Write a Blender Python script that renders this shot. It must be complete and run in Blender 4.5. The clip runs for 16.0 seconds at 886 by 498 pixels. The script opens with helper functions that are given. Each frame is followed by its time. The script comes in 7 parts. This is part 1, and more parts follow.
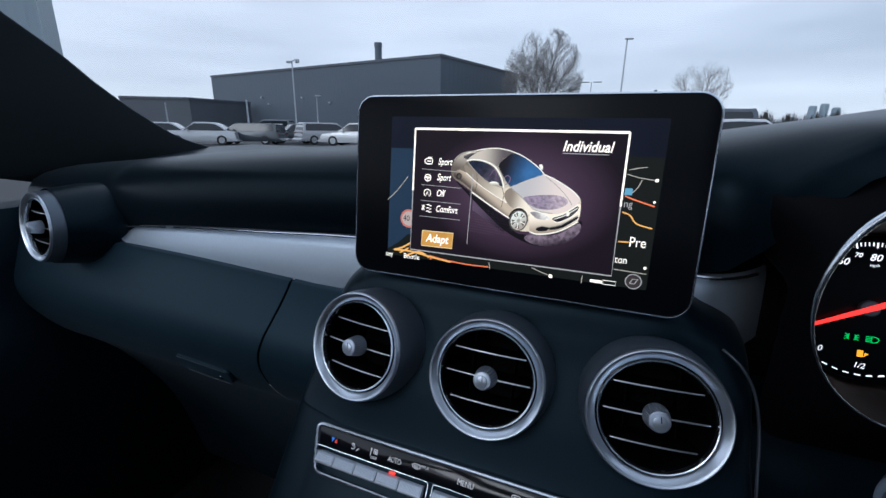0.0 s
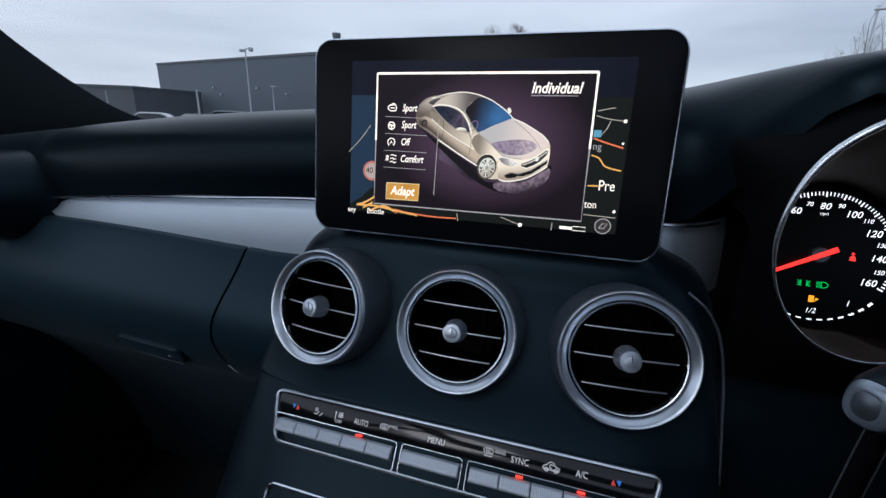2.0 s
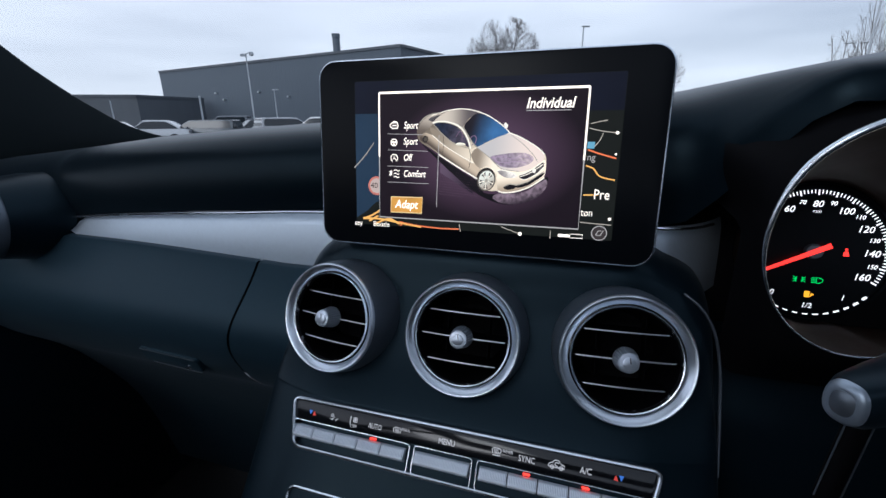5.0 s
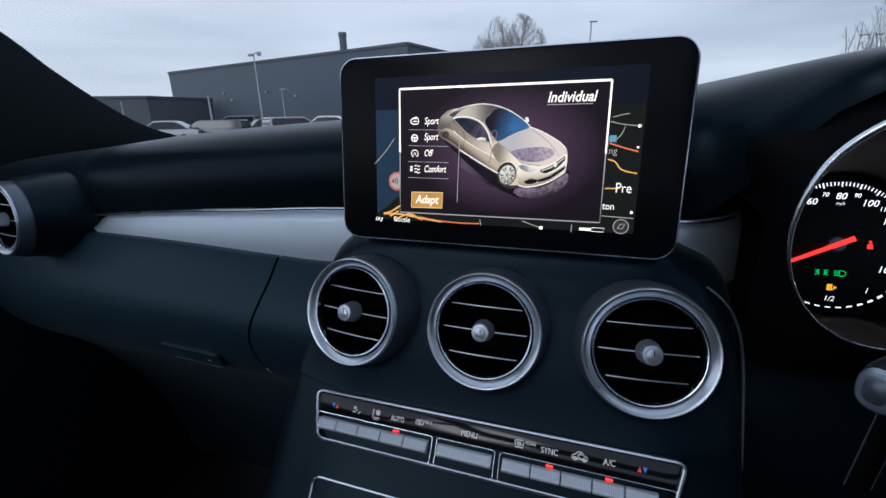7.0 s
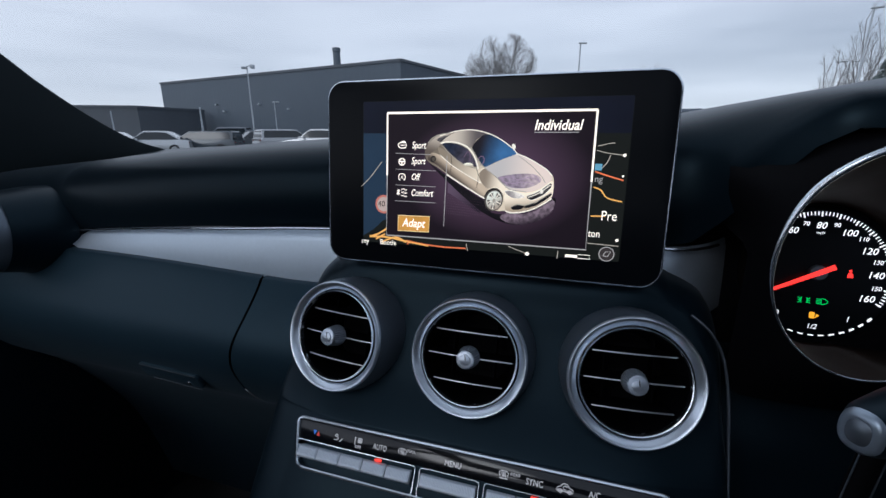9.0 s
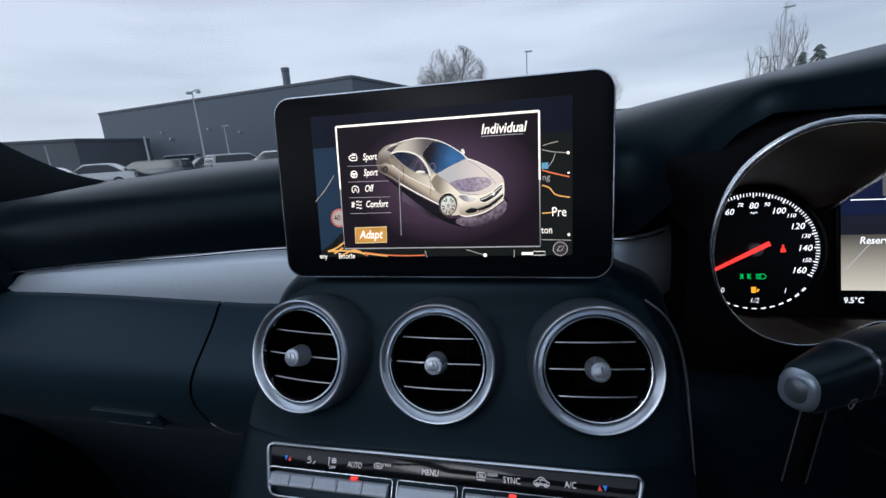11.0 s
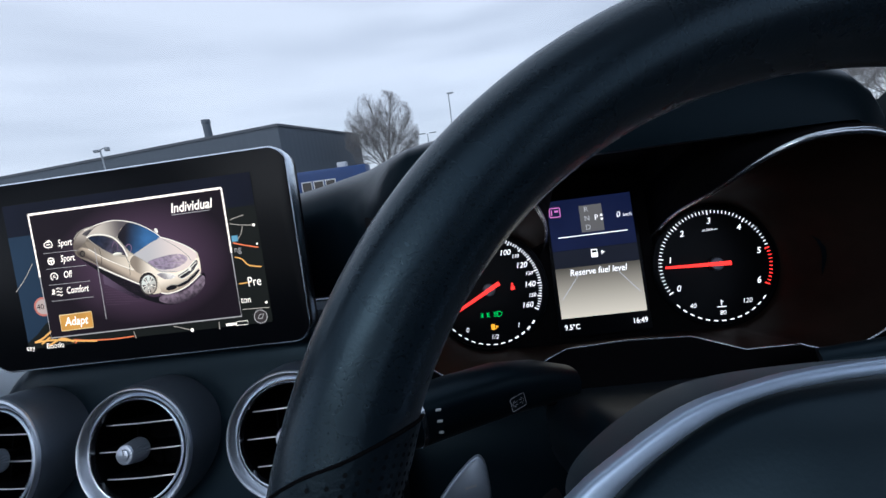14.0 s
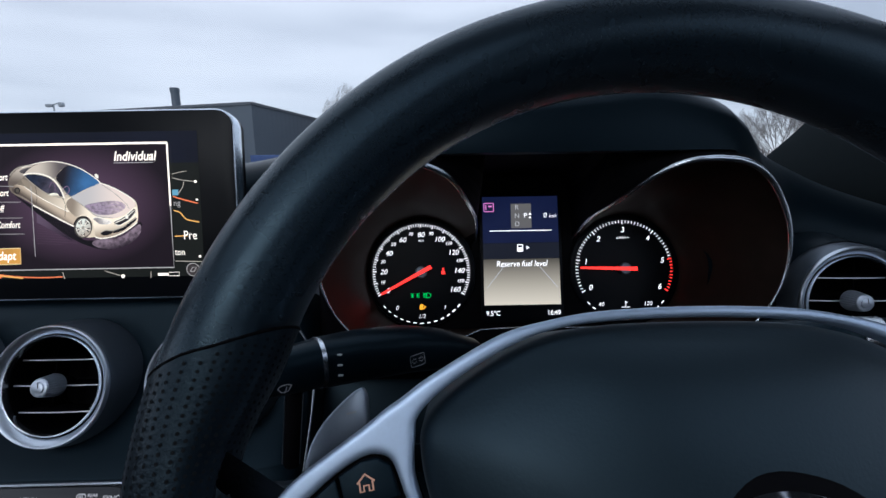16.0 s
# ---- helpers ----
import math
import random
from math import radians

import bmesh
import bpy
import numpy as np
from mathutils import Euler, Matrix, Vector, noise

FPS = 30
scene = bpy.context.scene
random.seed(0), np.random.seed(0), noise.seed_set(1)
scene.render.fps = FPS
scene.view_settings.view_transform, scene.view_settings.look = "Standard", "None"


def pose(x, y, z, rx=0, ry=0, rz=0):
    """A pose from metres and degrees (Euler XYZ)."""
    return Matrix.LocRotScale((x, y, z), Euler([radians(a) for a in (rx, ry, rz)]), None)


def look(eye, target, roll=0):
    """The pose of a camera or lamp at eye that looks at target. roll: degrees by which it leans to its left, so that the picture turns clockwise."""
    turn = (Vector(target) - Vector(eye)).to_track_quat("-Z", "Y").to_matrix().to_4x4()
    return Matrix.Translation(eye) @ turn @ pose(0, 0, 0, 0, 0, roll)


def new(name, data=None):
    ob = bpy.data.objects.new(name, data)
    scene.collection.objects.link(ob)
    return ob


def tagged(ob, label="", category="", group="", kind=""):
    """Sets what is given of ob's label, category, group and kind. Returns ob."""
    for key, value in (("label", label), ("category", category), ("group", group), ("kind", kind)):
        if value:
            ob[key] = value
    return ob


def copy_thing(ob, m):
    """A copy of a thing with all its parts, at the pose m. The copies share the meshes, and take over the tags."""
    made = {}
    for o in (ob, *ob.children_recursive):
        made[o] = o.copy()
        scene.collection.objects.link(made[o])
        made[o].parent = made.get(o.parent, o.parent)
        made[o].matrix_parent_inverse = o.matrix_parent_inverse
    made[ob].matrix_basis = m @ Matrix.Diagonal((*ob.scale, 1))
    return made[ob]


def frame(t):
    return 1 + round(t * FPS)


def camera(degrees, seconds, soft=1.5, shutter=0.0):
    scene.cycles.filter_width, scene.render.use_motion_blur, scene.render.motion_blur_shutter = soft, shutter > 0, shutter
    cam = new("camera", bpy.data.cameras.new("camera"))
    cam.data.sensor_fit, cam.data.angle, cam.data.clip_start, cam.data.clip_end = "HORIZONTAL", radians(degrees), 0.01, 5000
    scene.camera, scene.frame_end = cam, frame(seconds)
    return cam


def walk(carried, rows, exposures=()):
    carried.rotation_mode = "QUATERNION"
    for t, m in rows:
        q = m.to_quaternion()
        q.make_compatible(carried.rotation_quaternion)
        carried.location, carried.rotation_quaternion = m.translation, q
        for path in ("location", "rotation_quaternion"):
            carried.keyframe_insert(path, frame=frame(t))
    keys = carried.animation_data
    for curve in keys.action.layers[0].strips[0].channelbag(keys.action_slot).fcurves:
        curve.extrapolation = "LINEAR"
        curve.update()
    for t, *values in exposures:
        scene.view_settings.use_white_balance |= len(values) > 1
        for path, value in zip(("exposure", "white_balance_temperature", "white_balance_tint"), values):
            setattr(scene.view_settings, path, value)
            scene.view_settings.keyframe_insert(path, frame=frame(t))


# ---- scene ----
cam = camera(92.8, 16.0)
PATH = [
    (0, (0.072, -0.307, 1.081), (-0.651, 1.474, 0.53), 1.0),
    (0.5, (0.063, -0.311, 1.05), (-0.59, 1.494, 0.49), 1.9),
    (1, (0.065, -0.307, 1.042), (-0.555, 1.506, 0.468), 2.8),
    (1.5, (0.071, -0.299, 1.056), (-0.51, 1.529, 0.488), 2.0),
    (2, (0.069, -0.304, 1.047), (-0.489, 1.53, 0.474), 1.6),
    (2.5, (0.073, -0.299, 1.051), (-0.475, 1.539, 0.484), 1.1),
    (3, (0.07, -0.302, 1.043), (-0.481, 1.532, 0.465), 0.8),
    (3.5, (0.073, -0.306, 1.048), (-0.49, 1.524, 0.47), 0.4),
    (4, (0.079, -0.311, 1.055), (-0.492, 1.517, 0.478), -0.1),
    (6.5, (0.064, -0.316, 1.062), (-0.544, 1.492, 0.461), -1.1),
    (7, (0.065, -0.32, 1.059), (-0.553, 1.486, 0.463), -1.2),
    (7.5, (0.064, -0.322, 1.061), (-0.556, 1.485, 0.471), -1.1),
    (8, (0.068, -0.314, 1.064), (-0.544, 1.505, 0.502), -0.5),
    (8.5, (0.058, -0.307, 1.056), (-0.535, 1.522, 0.506), 0.1),
    (8.7, (0.061, -0.315, 1.066), (-0.529, 1.517, 0.523), 0.2),
    (10.8, (0.077, -0.307, 1.06), (-0.35, 1.587, 0.58), -4.6),
    (11, (0.073, -0.316, 1.063), (-0.356, 1.576, 0.577), -3.8),
    (11.5, (0.078, -0.318, 1.068), (-0.344, 1.576, 0.583), -3.6),
    (12, (0.086, -0.32, 1.068), (-0.328, 1.577, 0.588), -3.9),
    (12.2, (0.123, -0.334, 1.072), (-0.295, 1.563, 0.596), -4.9),
    (12.5, (0.167, -0.333, 1.045), (-0.241, 1.567, 0.572), -6.7),
    (12.7, (0.186, -0.328, 1.025), (-0.208, 1.575, 0.551), -7.7),
    (13, (0.229, -0.322, 1.008), (-0.092, 1.59, 0.516), -9.2),
    (13.2, (0.241, -0.314, 1.006), (-0.046, 1.602, 0.51), -9.4),
    (13.5, (0.242, -0.305, 1.016), (-0.011, 1.619, 0.531), -9.6),
    (13.7, (0.247, -0.302, 1.03), (0.018, 1.638, 0.602), -9.0),
    (14, (0.253, -0.301, 1.068), (0.1, 1.664, 0.725), -7.8),
    (14.2, (0.286, -0.311, 1.086), (0.22, 1.67, 0.819), -6.3),
    (14.5, (0.296, -0.316, 1.057), (0.261, 1.667, 0.796), -4.0),
    (15, (0.256, -0.335, 1.052), (0.218, 1.643, 0.764), -0.9),
    (15.5, (0.259, -0.332, 1.052), (0.227, 1.645, 0.75), -0.2),
    (16, (0.282, -0.331, 1.053), (0.29, 1.638, 0.705), -1.0),
]
walk(cam, [(t, look(eye, target, roll)) for t, eye, target, roll in PATH], [(0.0, 0.06, 5500, 10), (0.5, -0.20, 5550, 10), (1.0, 0.25, 5600, 11), (1.5, 0.34, 5650, 11), (2.0, -0.05, 5700, 11), (2.5, 0.20, 5700, 11), (3.0, 0.20, 5700, 11), (4.0, 0.18, 5700, 11), (6.5, 0.12, 5700, 11), (7.0, -0.08, 5600, 11), (8.0, -0.08, 5700, 11), (11.0, -0.02, 5700, 11), (12.0, -0.10, 5600, 11), (12.5, -0.15, 5500, 11), (13.0, 0.10, 5600, 11), (13.5, 0.55, 5400, 11), (14.0, 0.10, 5600, 11), (14.5, -0.25, 5400, 11), (15.0, 0.10, 5600, 11), (15.5, 0.08, 5650, 11), (16.0, 0.10, 5700, 11)])

# ---- light ----
SUN_EL, SUN_ROT = radians(22), radians(200)
world = bpy.data.worlds.new("overcast_sky")
scene.world = world
world.use_nodes = True
wn, wl = world.node_tree.nodes, world.node_tree.links
wn.clear()
w_out, w_bg = wn.new("ShaderNodeOutputWorld"), wn.new("ShaderNodeBackground")
w_sky = wn.new("ShaderNodeTexSky")
w_sky.sky_type, w_sky.sun_disc, w_sky.sun_elevation, w_sky.sun_rotation = "NISHITA", False, SUN_EL, SUN_ROT
w_tc, w_map = wn.new("ShaderNodeTexCoord"), wn.new("ShaderNodeMapping")
w_map.inputs["Scale"].default_value = (1.0, 1.0, 7.0)
w_map.inputs["Rotation"].default_value = (radians(4), radians(-5), 0.3)
wl.new(w_tc.outputs["Generated"], w_map.inputs["Vector"])


def sky_noise(scale, detail, rough):
    n = wn.new("ShaderNodeTexNoise")
    n.inputs["Scale"].default_value, n.inputs["Detail"].default_value, n.inputs["Roughness"].default_value = scale, detail, rough
    wl.new(w_map.outputs["Vector"], n.inputs["Vector"])
    return n


w_n1, w_n2 = sky_noise(1.3, 3.0, 0.45), sky_noise(4.0, 3.0, 0.5)
w_mixn = wn.new("ShaderNodeMath")
w_mixn.operation = "MULTIPLY_ADD"
w_mixn.inputs[1].default_value = 0.22
wl.new(w_n2.outputs["Fac"], w_mixn.inputs[0])
wl.new(w_n1.outputs["Fac"], w_mixn.inputs[2])
w_ramp = wn.new("ShaderNodeValToRGB")
w_ramp.color_ramp.elements[0].position, w_ramp.color_ramp.elements[0].color = 0.46, (0.525, 0.55, 0.60, 1)
w_ramp.color_ramp.elements[1].position, w_ramp.color_ramp.elements[1].color = 0.80, (0.86, 0.87, 0.90, 1)
w_side = wn.new("ShaderNodeVectorMath")
w_side.operation = "DOT_PRODUCT"
w_side.inputs[1].default_value = (-0.22, 0.06, 0.0)
wl.new(w_tc.outputs["Generated"], w_side.inputs[0])
w_sum = wn.new("ShaderNodeMath")
wl.new(w_mixn.outputs["Value"], w_sum.inputs[0])
wl.new(w_side.outputs["Value"], w_sum.inputs[1])
wl.new(w_sum.outputs["Value"], w_ramp.inputs["Fac"])
w_skys = wn.new("ShaderNodeMix")
w_skys.data_type, w_skys.blend_type = "RGBA", "MULTIPLY"
w_skys.inputs["Factor"].default_value = 1.0
w_skys.inputs["B"].default_value = (0.1, 0.1, 0.1, 1)
wl.new(w_sky.outputs["Color"], w_skys.inputs["A"])
w_mix = wn.new("ShaderNodeMix")
w_mix.data_type = "RGBA"
w_mix.inputs["Factor"].default_value = 0.88
wl.new(w_skys.outputs["Result"], w_mix.inputs["A"])
wl.new(w_ramp.outputs["Color"], w_mix.inputs["B"])
wl.new(w_mix.outputs["Result"], w_bg.inputs["Color"])
w_bg.inputs["Strength"].default_value = 1.0
wl.new(w_bg.outputs["Background"], w_out.inputs["Surface"])

sun = new("sun", bpy.data.lights.new("sun", "SUN"))
sun.data.energy, sun.data.angle, sun.data.color = 0.5, radians(25), (1.0, 0.96, 0.9)
sun.matrix_basis = look((0, 0, 0), (-math.sin(SUN_ROT) * math.cos(SUN_EL), -math.cos(SUN_ROT) * math.cos(SUN_EL), -math.sin(SUN_EL)))

# ---- materials ----
def material(name, color, rough=0.5, metal=0.0, grain=0.0, grain_scale=400.0, bump=0.0, stain=0.0, stain_scale=6.0, vary=0.0, coat=0.0, stretch=(1, 1, 1), spec=0.5, sheen=0.0, gloss_tint=(1, 1, 1)):
    """A surface with fine grain, larger stains and relief, in metres of the object's own space."""
    m = bpy.data.materials.new(name)
    m.use_nodes = True
    n, l = m.node_tree.nodes, m.node_tree.links
    b = n["Principled BSDF"]
    b.inputs["Base Color"].default_value = (*color, 1)
    b.inputs["Roughness"].default_value, b.inputs["Metallic"].default_value = rough, metal
    b.inputs["Coat Weight"].default_value = coat
    b.inputs["Specular IOR Level"].default_value = spec
    b.inputs["Specular Tint"].default_value = (*gloss_tint, 1)
    b.inputs["Sheen Weight"].default_value, b.inputs["Sheen Roughness"].default_value = sheen, 0.4
    b.inputs["Sheen Tint"].default_value = (0.75, 0.88, 1.0, 1)
    tc, mp = n.new("ShaderNodeTexCoord"), n.new("ShaderNodeMapping")
    mp.inputs["Scale"].default_value = stretch
    l.new(tc.outputs["Object"], mp.inputs["Vector"])

    def tex(scale, detail):
        t = n.new("ShaderNodeTexNoise")
        t.inputs["Scale"].default_value, t.inputs["Detail"].default_value = scale, detail
        l.new(mp.outputs["Vector"], t.inputs["Vector"])
        return t

    fine, broad = tex(grain_scale, 3.0), tex(stain_scale, 4.0)
    value = n.new("ShaderNodeMapRange")
    value.inputs["To Min"].default_value, value.inputs["To Max"].default_value = 1 - stain, 1 + stain
    l.new(broad.outputs["Fac"], value.inputs["Value"])
    fval = n.new("ShaderNodeMapRange")
    fval.inputs["To Min"].default_value, fval.inputs["To Max"].default_value = 1 - grain, 1 + grain
    l.new(fine.outputs["Fac"], fval.inputs["Value"])
    both = n.new("ShaderNodeMath")
    both.operation = "MULTIPLY"
    l.new(value.outputs["Result"], both.inputs[0])
    l.new(fval.outputs["Result"], both.inputs[1])
    last = both
    if vary:
        info, rnd = n.new("ShaderNodeObjectInfo"), n.new("ShaderNodeMapRange")
        rnd.inputs["To Min"].default_value, rnd.inputs["To Max"].default_value = 1 - vary, 1 + vary
        l.new(info.outputs["Random"], rnd.inputs["Value"])
        last = n.new("ShaderNodeMath")
        last.operation = "MULTIPLY"
        l.new(both.outputs["Value"], last.inputs[0])
        l.new(rnd.outputs["Result"], last.inputs[1])
    tint = n.new("ShaderNodeVectorMath")
    tint.operation = "SCALE"
    tint.inputs[0].default_value = color
    l.new(last.outputs["Value"], tint.inputs["Scale"])
    l.new(tint.outputs["Vector"], b.inputs["Base Color"])
    ro = n.new("ShaderNodeMapRange")
    ro.inputs["To Min"].default_value, ro.inputs["To Max"].default_value = max(0.02, rough * 0.82), min(1.0, rough * 1.18)
    l.new(broad.outputs["Fac"], ro.inputs["Value"])
    l.new(ro.outputs["Result"], b.inputs["Roughness"])
    if bump:
        bp = n.new("ShaderNodeBump")
        bp.inputs["Strength"].default_value, bp.inputs["Distance"].default_value = bump, 0.0006
        l.new(fine.outputs["Fac"], bp.inputs["Height"])
        l.new(bp.outputs["Normal"], b.inputs["Normal"])
    return m


def glow(name, color, strength=1.0, low=1.0, high=1.0, scale=60.0):
    """A lit display surface; low and high let its light vary a little over the picture."""
    m = bpy.data.materials.new(name)
    m.use_nodes = True
    n, l = m.node_tree.nodes, m.node_tree.links
    b = n["Principled BSDF"]
    b.inputs["Base Color"].default_value = (0.01, 0.01, 0.012, 1)
    b.inputs["Roughness"].default_value, b.inputs["Specular IOR Level"].default_value = 0.35, 0.1
    b.inputs["Emission Color"].default_value = (*color, 1)
    b.inputs["Emission Strength"].default_value = strength
    if low != high:
        tc, t, r = n.new("ShaderNodeTexCoord"), n.new("ShaderNodeTexNoise"), n.new("ShaderNodeMapRange")
        t.inputs["Scale"].default_value, t.inputs["Detail"].default_value = scale, 3.0
        r.inputs["To Min"].default_value, r.inputs["To Max"].default_value = low * strength, high * strength
        l.new(tc.outputs["Object"], t.inputs["Vector"])
        l.new(t.outputs["Fac"], r.inputs["Value"])
        l.new(r.outputs["Result"], b.inputs["Emission Strength"])
    return m


def clear_glass(name, tint=(1, 1, 1)):
    """Thin clear glass: it lets light straight through and mirrors a little at its surface."""
    m = bpy.data.materials.new(name)
    m.use_nodes = True
    n, l = m.node_tree.nodes, m.node_tree.links
    n.remove(n["Principled BSDF"])
    tr, gl, mx = n.new("ShaderNodeBsdfTransparent"), n.new("ShaderNodeBsdfGlossy"), n.new("ShaderNodeMixShader")
    tr.inputs["Color"].default_value = (*tint, 1)
    gl.inputs["Roughness"].default_value = 0.02
    mx.inputs["Fac"].default_value = 0.05
    l.new(tr.outputs["BSDF"], mx.inputs[1])
    l.new(gl.outputs["BSDF"], mx.inputs[2])
    l.new(mx.outputs["Shader"], n["Material Output"].inputs["Surface"])
    return m


BLUISH = (0.55, 0.82, 1.0)
SOFT_BLACK = material("soft_touch_black", (0.003, 0.007, 0.011), 0.33, grain=0.25, grain_scale=900, bump=0.10, stain=0.12, spec=0.16, sheen=0.07, gloss_tint=BLUISH)
SATIN_BLACK = material("satin_black_plastic", (0.003, 0.0075, 0.0120), 0.36, grain=0.15, grain_scale=1200, bump=0.06, stain=0.25, stain_scale=14, spec=0.26, sheen=0.03, gloss_tint=BLUISH)
PIANO_BLACK = material("gloss_black", (0.006, 0.007, 0.009), 0.10, stain=0.02)
# satin black lifted and blued to stand in for passenger window light
LOWER_PAD = material("lifted_lower_dash", (0.015, 0.032, 0.046), 0.42, grain=0.2, grain_scale=900, bump=0.08, stain=0.15, spec=0.28, sheen=0.06, gloss_tint=BLUISH)
DEEP_BLACK = material("matt_black", (0.002, 0.002, 0.003), 0.7, grain=0.2, stain=0.1, spec=0.08)
LEATHER = material("worn_black_leather", (0.006, 0.011, 0.017), 0.27, grain=0.3, grain_scale=1100, bump=0.12, stain=0.2, stain_scale=25, spec=0.55, sheen=0.24, gloss_tint=BLUISH)
GRIP_LEATHER = material("pebbled_grip_leather", (0.006, 0.010, 0.015), 0.34, grain=0.25, grain_scale=700, bump=0.3, stain=0.3, stain_scale=40, spec=0.35, sheen=0.10, gloss_tint=BLUISH)
PERFORATION = material("shaded_perforation", (0.003, 0.005, 0.007), 0.6, stain=0.3, spec=0.15)
SPOKE_SILVER = material("satin_silver_paint", (0.55, 0.68, 0.86), 0.38, metal=0.72, grain=0.05, grain_scale=700, stain=0.05)
CATCH_EDGE = material("grey_catch_edge", (0.05, 0.06, 0.07), 0.4, metal=0.3, stain=0.2)
PADDLE_GREY = material("satin_paddle_grey", (0.34, 0.40, 0.48), 0.34, metal=0.7, grain=0.05, stain=0.06)
KNOB_GREY = material("satin_knob_metal", (0.62, 0.68, 0.77), 0.34, metal=0.78, grain=0.05, stain=0.06)
RING_SILVER = material("satin_ring_silver", (0.74, 0.81, 0.90), 0.30, metal=0.9, grain=0.02, grain_scale=800, stain=0.03)
BARREL = material("dark_satin_barrel", (0.15, 0.18, 0.22), 0.38, metal=0.6, grain=0.04, stain=0.05)
SLAT_CHROME = material("slat_chrome", (0.62, 0.62, 0.64), 0.3, metal=0.9, stain=0.04)
TRIM_GREY = material("satin_grey_trim", (0.54, 0.62, 0.71), 0.44, metal=0.75, grain=0.05, grain_scale=300, stain=0.05)
ALUMINIUM = material("satin_aluminium", (0.86, 0.92, 1.0), 0.26, metal=1.0, grain=0.05, grain_scale=800, stain=0.06)
CHROME = material("bright_chrome", (0.66, 0.69, 0.74), 0.12, metal=1.0, stain=0.04)
DARK_METAL = material("dark_satin_metal", (0.17, 0.195, 0.23), 0.34, metal=0.75, grain=0.06, stain=0.06)
# key body greyer than its ribs, standing in for shade in the grooves
KEY_SHADE = material("key_groove_shade", (0.55, 0.60, 0.67), 0.4, metal=0.2, stain=0.06)
BUTTON_GREY = material("ribbed_silver_plastic", (0.84, 0.89, 0.95), 0.34, metal=0.45, grain=0.05, stain=0.06)
BEZEL_BLACK = material("matt_bezel_black", (0.003, 0.004, 0.006), 0.30, stain=0.08, spec=0.12)
COWL_BROWN = material("smoked_cowl_plastic", (0.022, 0.0145, 0.0115), 0.42, grain=0.1, stain=0.45, stain_scale=55, spec=0.12)
CARPET = material("black_carpet", (0.010, 0.010, 0.010), 0.95, grain=0.5, grain_scale=500, bump=0.8, stain=0.2)
HEADLINING = material("grey_headlining", (0.32, 0.32, 0.32), 0.95, grain=0.1, grain_scale=600, stain=0.05)
PILLAR = material("dark_pillar_cloth", (0.010, 0.018, 0.022), 0.85, grain=0.25, grain_scale=900, bump=0.3, stain=0.1)
AIRBAG_BLACK = material("grained_airbag_black", (0.004, 0.008, 0.011), 0.44, grain=0.2, grain_scale=900, bump=0.10, stain=0.1, spec=0.75, sheen=0.22, gloss_tint=BLUISH)
LEGEND_PAINT = material("pale_legend_print", (0.42, 0.44, 0.46), 0.6)
GLASS = clear_glass("clear_glass", (0.96, 0.98, 0.98))
WHITE_GLOW = glow("white_backlight", (1.0, 0.96, 0.92), 1.3)
DIM_GLOW = glow("dim_white_legend", (0.92, 0.90, 0.90), 0.58)
RED_GLOW = glow("red_backlight", (1.0, 0.035, 0.025), 1.8)
RED_LED = glow("red_led", (1.0, 0.05, 0.03), 2.0)
GREEN_GLOW = glow("green_telltale", (0.02, 0.75, 0.12), 0.85)
AMBER_GLOW = glow("amber_telltale", (1.0, 0.42, 0.02), 1.2)
BLUE_GLOW = glow("blue_legend", (0.08, 0.25, 0.8), 0.6)
REDDIM_GLOW = glow("red_legend", (0.8, 0.08, 0.06), 0.6)
ICON_ORANGE = glow("orange_legend", (1.0, 0.55, 0.38), 0.33)

# ---- building helpers ----
WORLD_OF = {}


def thing(name, m=None, label="", category="", group="", kind=""):
    ob = new(name)
    ob.empty_display_size = 0.02
    ob.matrix_basis = m or Matrix()
    WORLD_OF[ob.name] = ob.matrix_basis.copy()
    return tagged(ob, label, category, group, kind)


def finish(bm, name, mat, smooth=35):
    me = bpy.data.meshes.new(name)
    bmesh.ops.recalc_face_normals(bm, faces=bm.faces)
    bm.to_mesh(me)
    bm.free()
    me.materials.append(mat)
    if smooth:
        me.polygons.foreach_set("use_smooth", [True] * len(me.polygons))
        me.set_sharp_from_angle(angle=radians(smooth))
    return me


def part(name, bm, mat, parent=None, label="", at=None, smooth=35):
    """Link a bmesh, drawn in its parent's own space, as one mesh object under it."""
    ob = new(name, finish(bm, name, mat, smooth))
    if at is not None:
        ob.matrix_basis = at
    if parent is not None:
        ob.parent = parent
    return tagged(ob, label)


def alone(name, bm, mat, label, category, kind="", at=None, group="", smooth=35):
    return tagged(part(name, bm, mat, at=at, smooth=smooth), label, category, group, kind)


def B():
    return bmesh.new()


def add_mesh(bm, verts, faces):
    vs = [bm.verts.new(v) for v in verts]
    for f in faces:
        try:
            bm.faces.new([vs[i] for i in f])
        except ValueError:
            pass
    return bm


def loft(bm, rings, closed=True, caps=False):
    """Skin through rings of equal length."""
    n = len(rings[0])
    rows = [[bm.verts.new(p) for p in r] for r in rings]
    for a, b in zip(rows, rows[1:]):
        for i in range(n if closed else n - 1):
            j = (i + 1) % n
            bm.faces.new((a[i], a[j], b[j], b[i]))
    if caps:
        bm.faces.new(rows[0][::-1])
        bm.faces.new(rows[-1])
    return bm


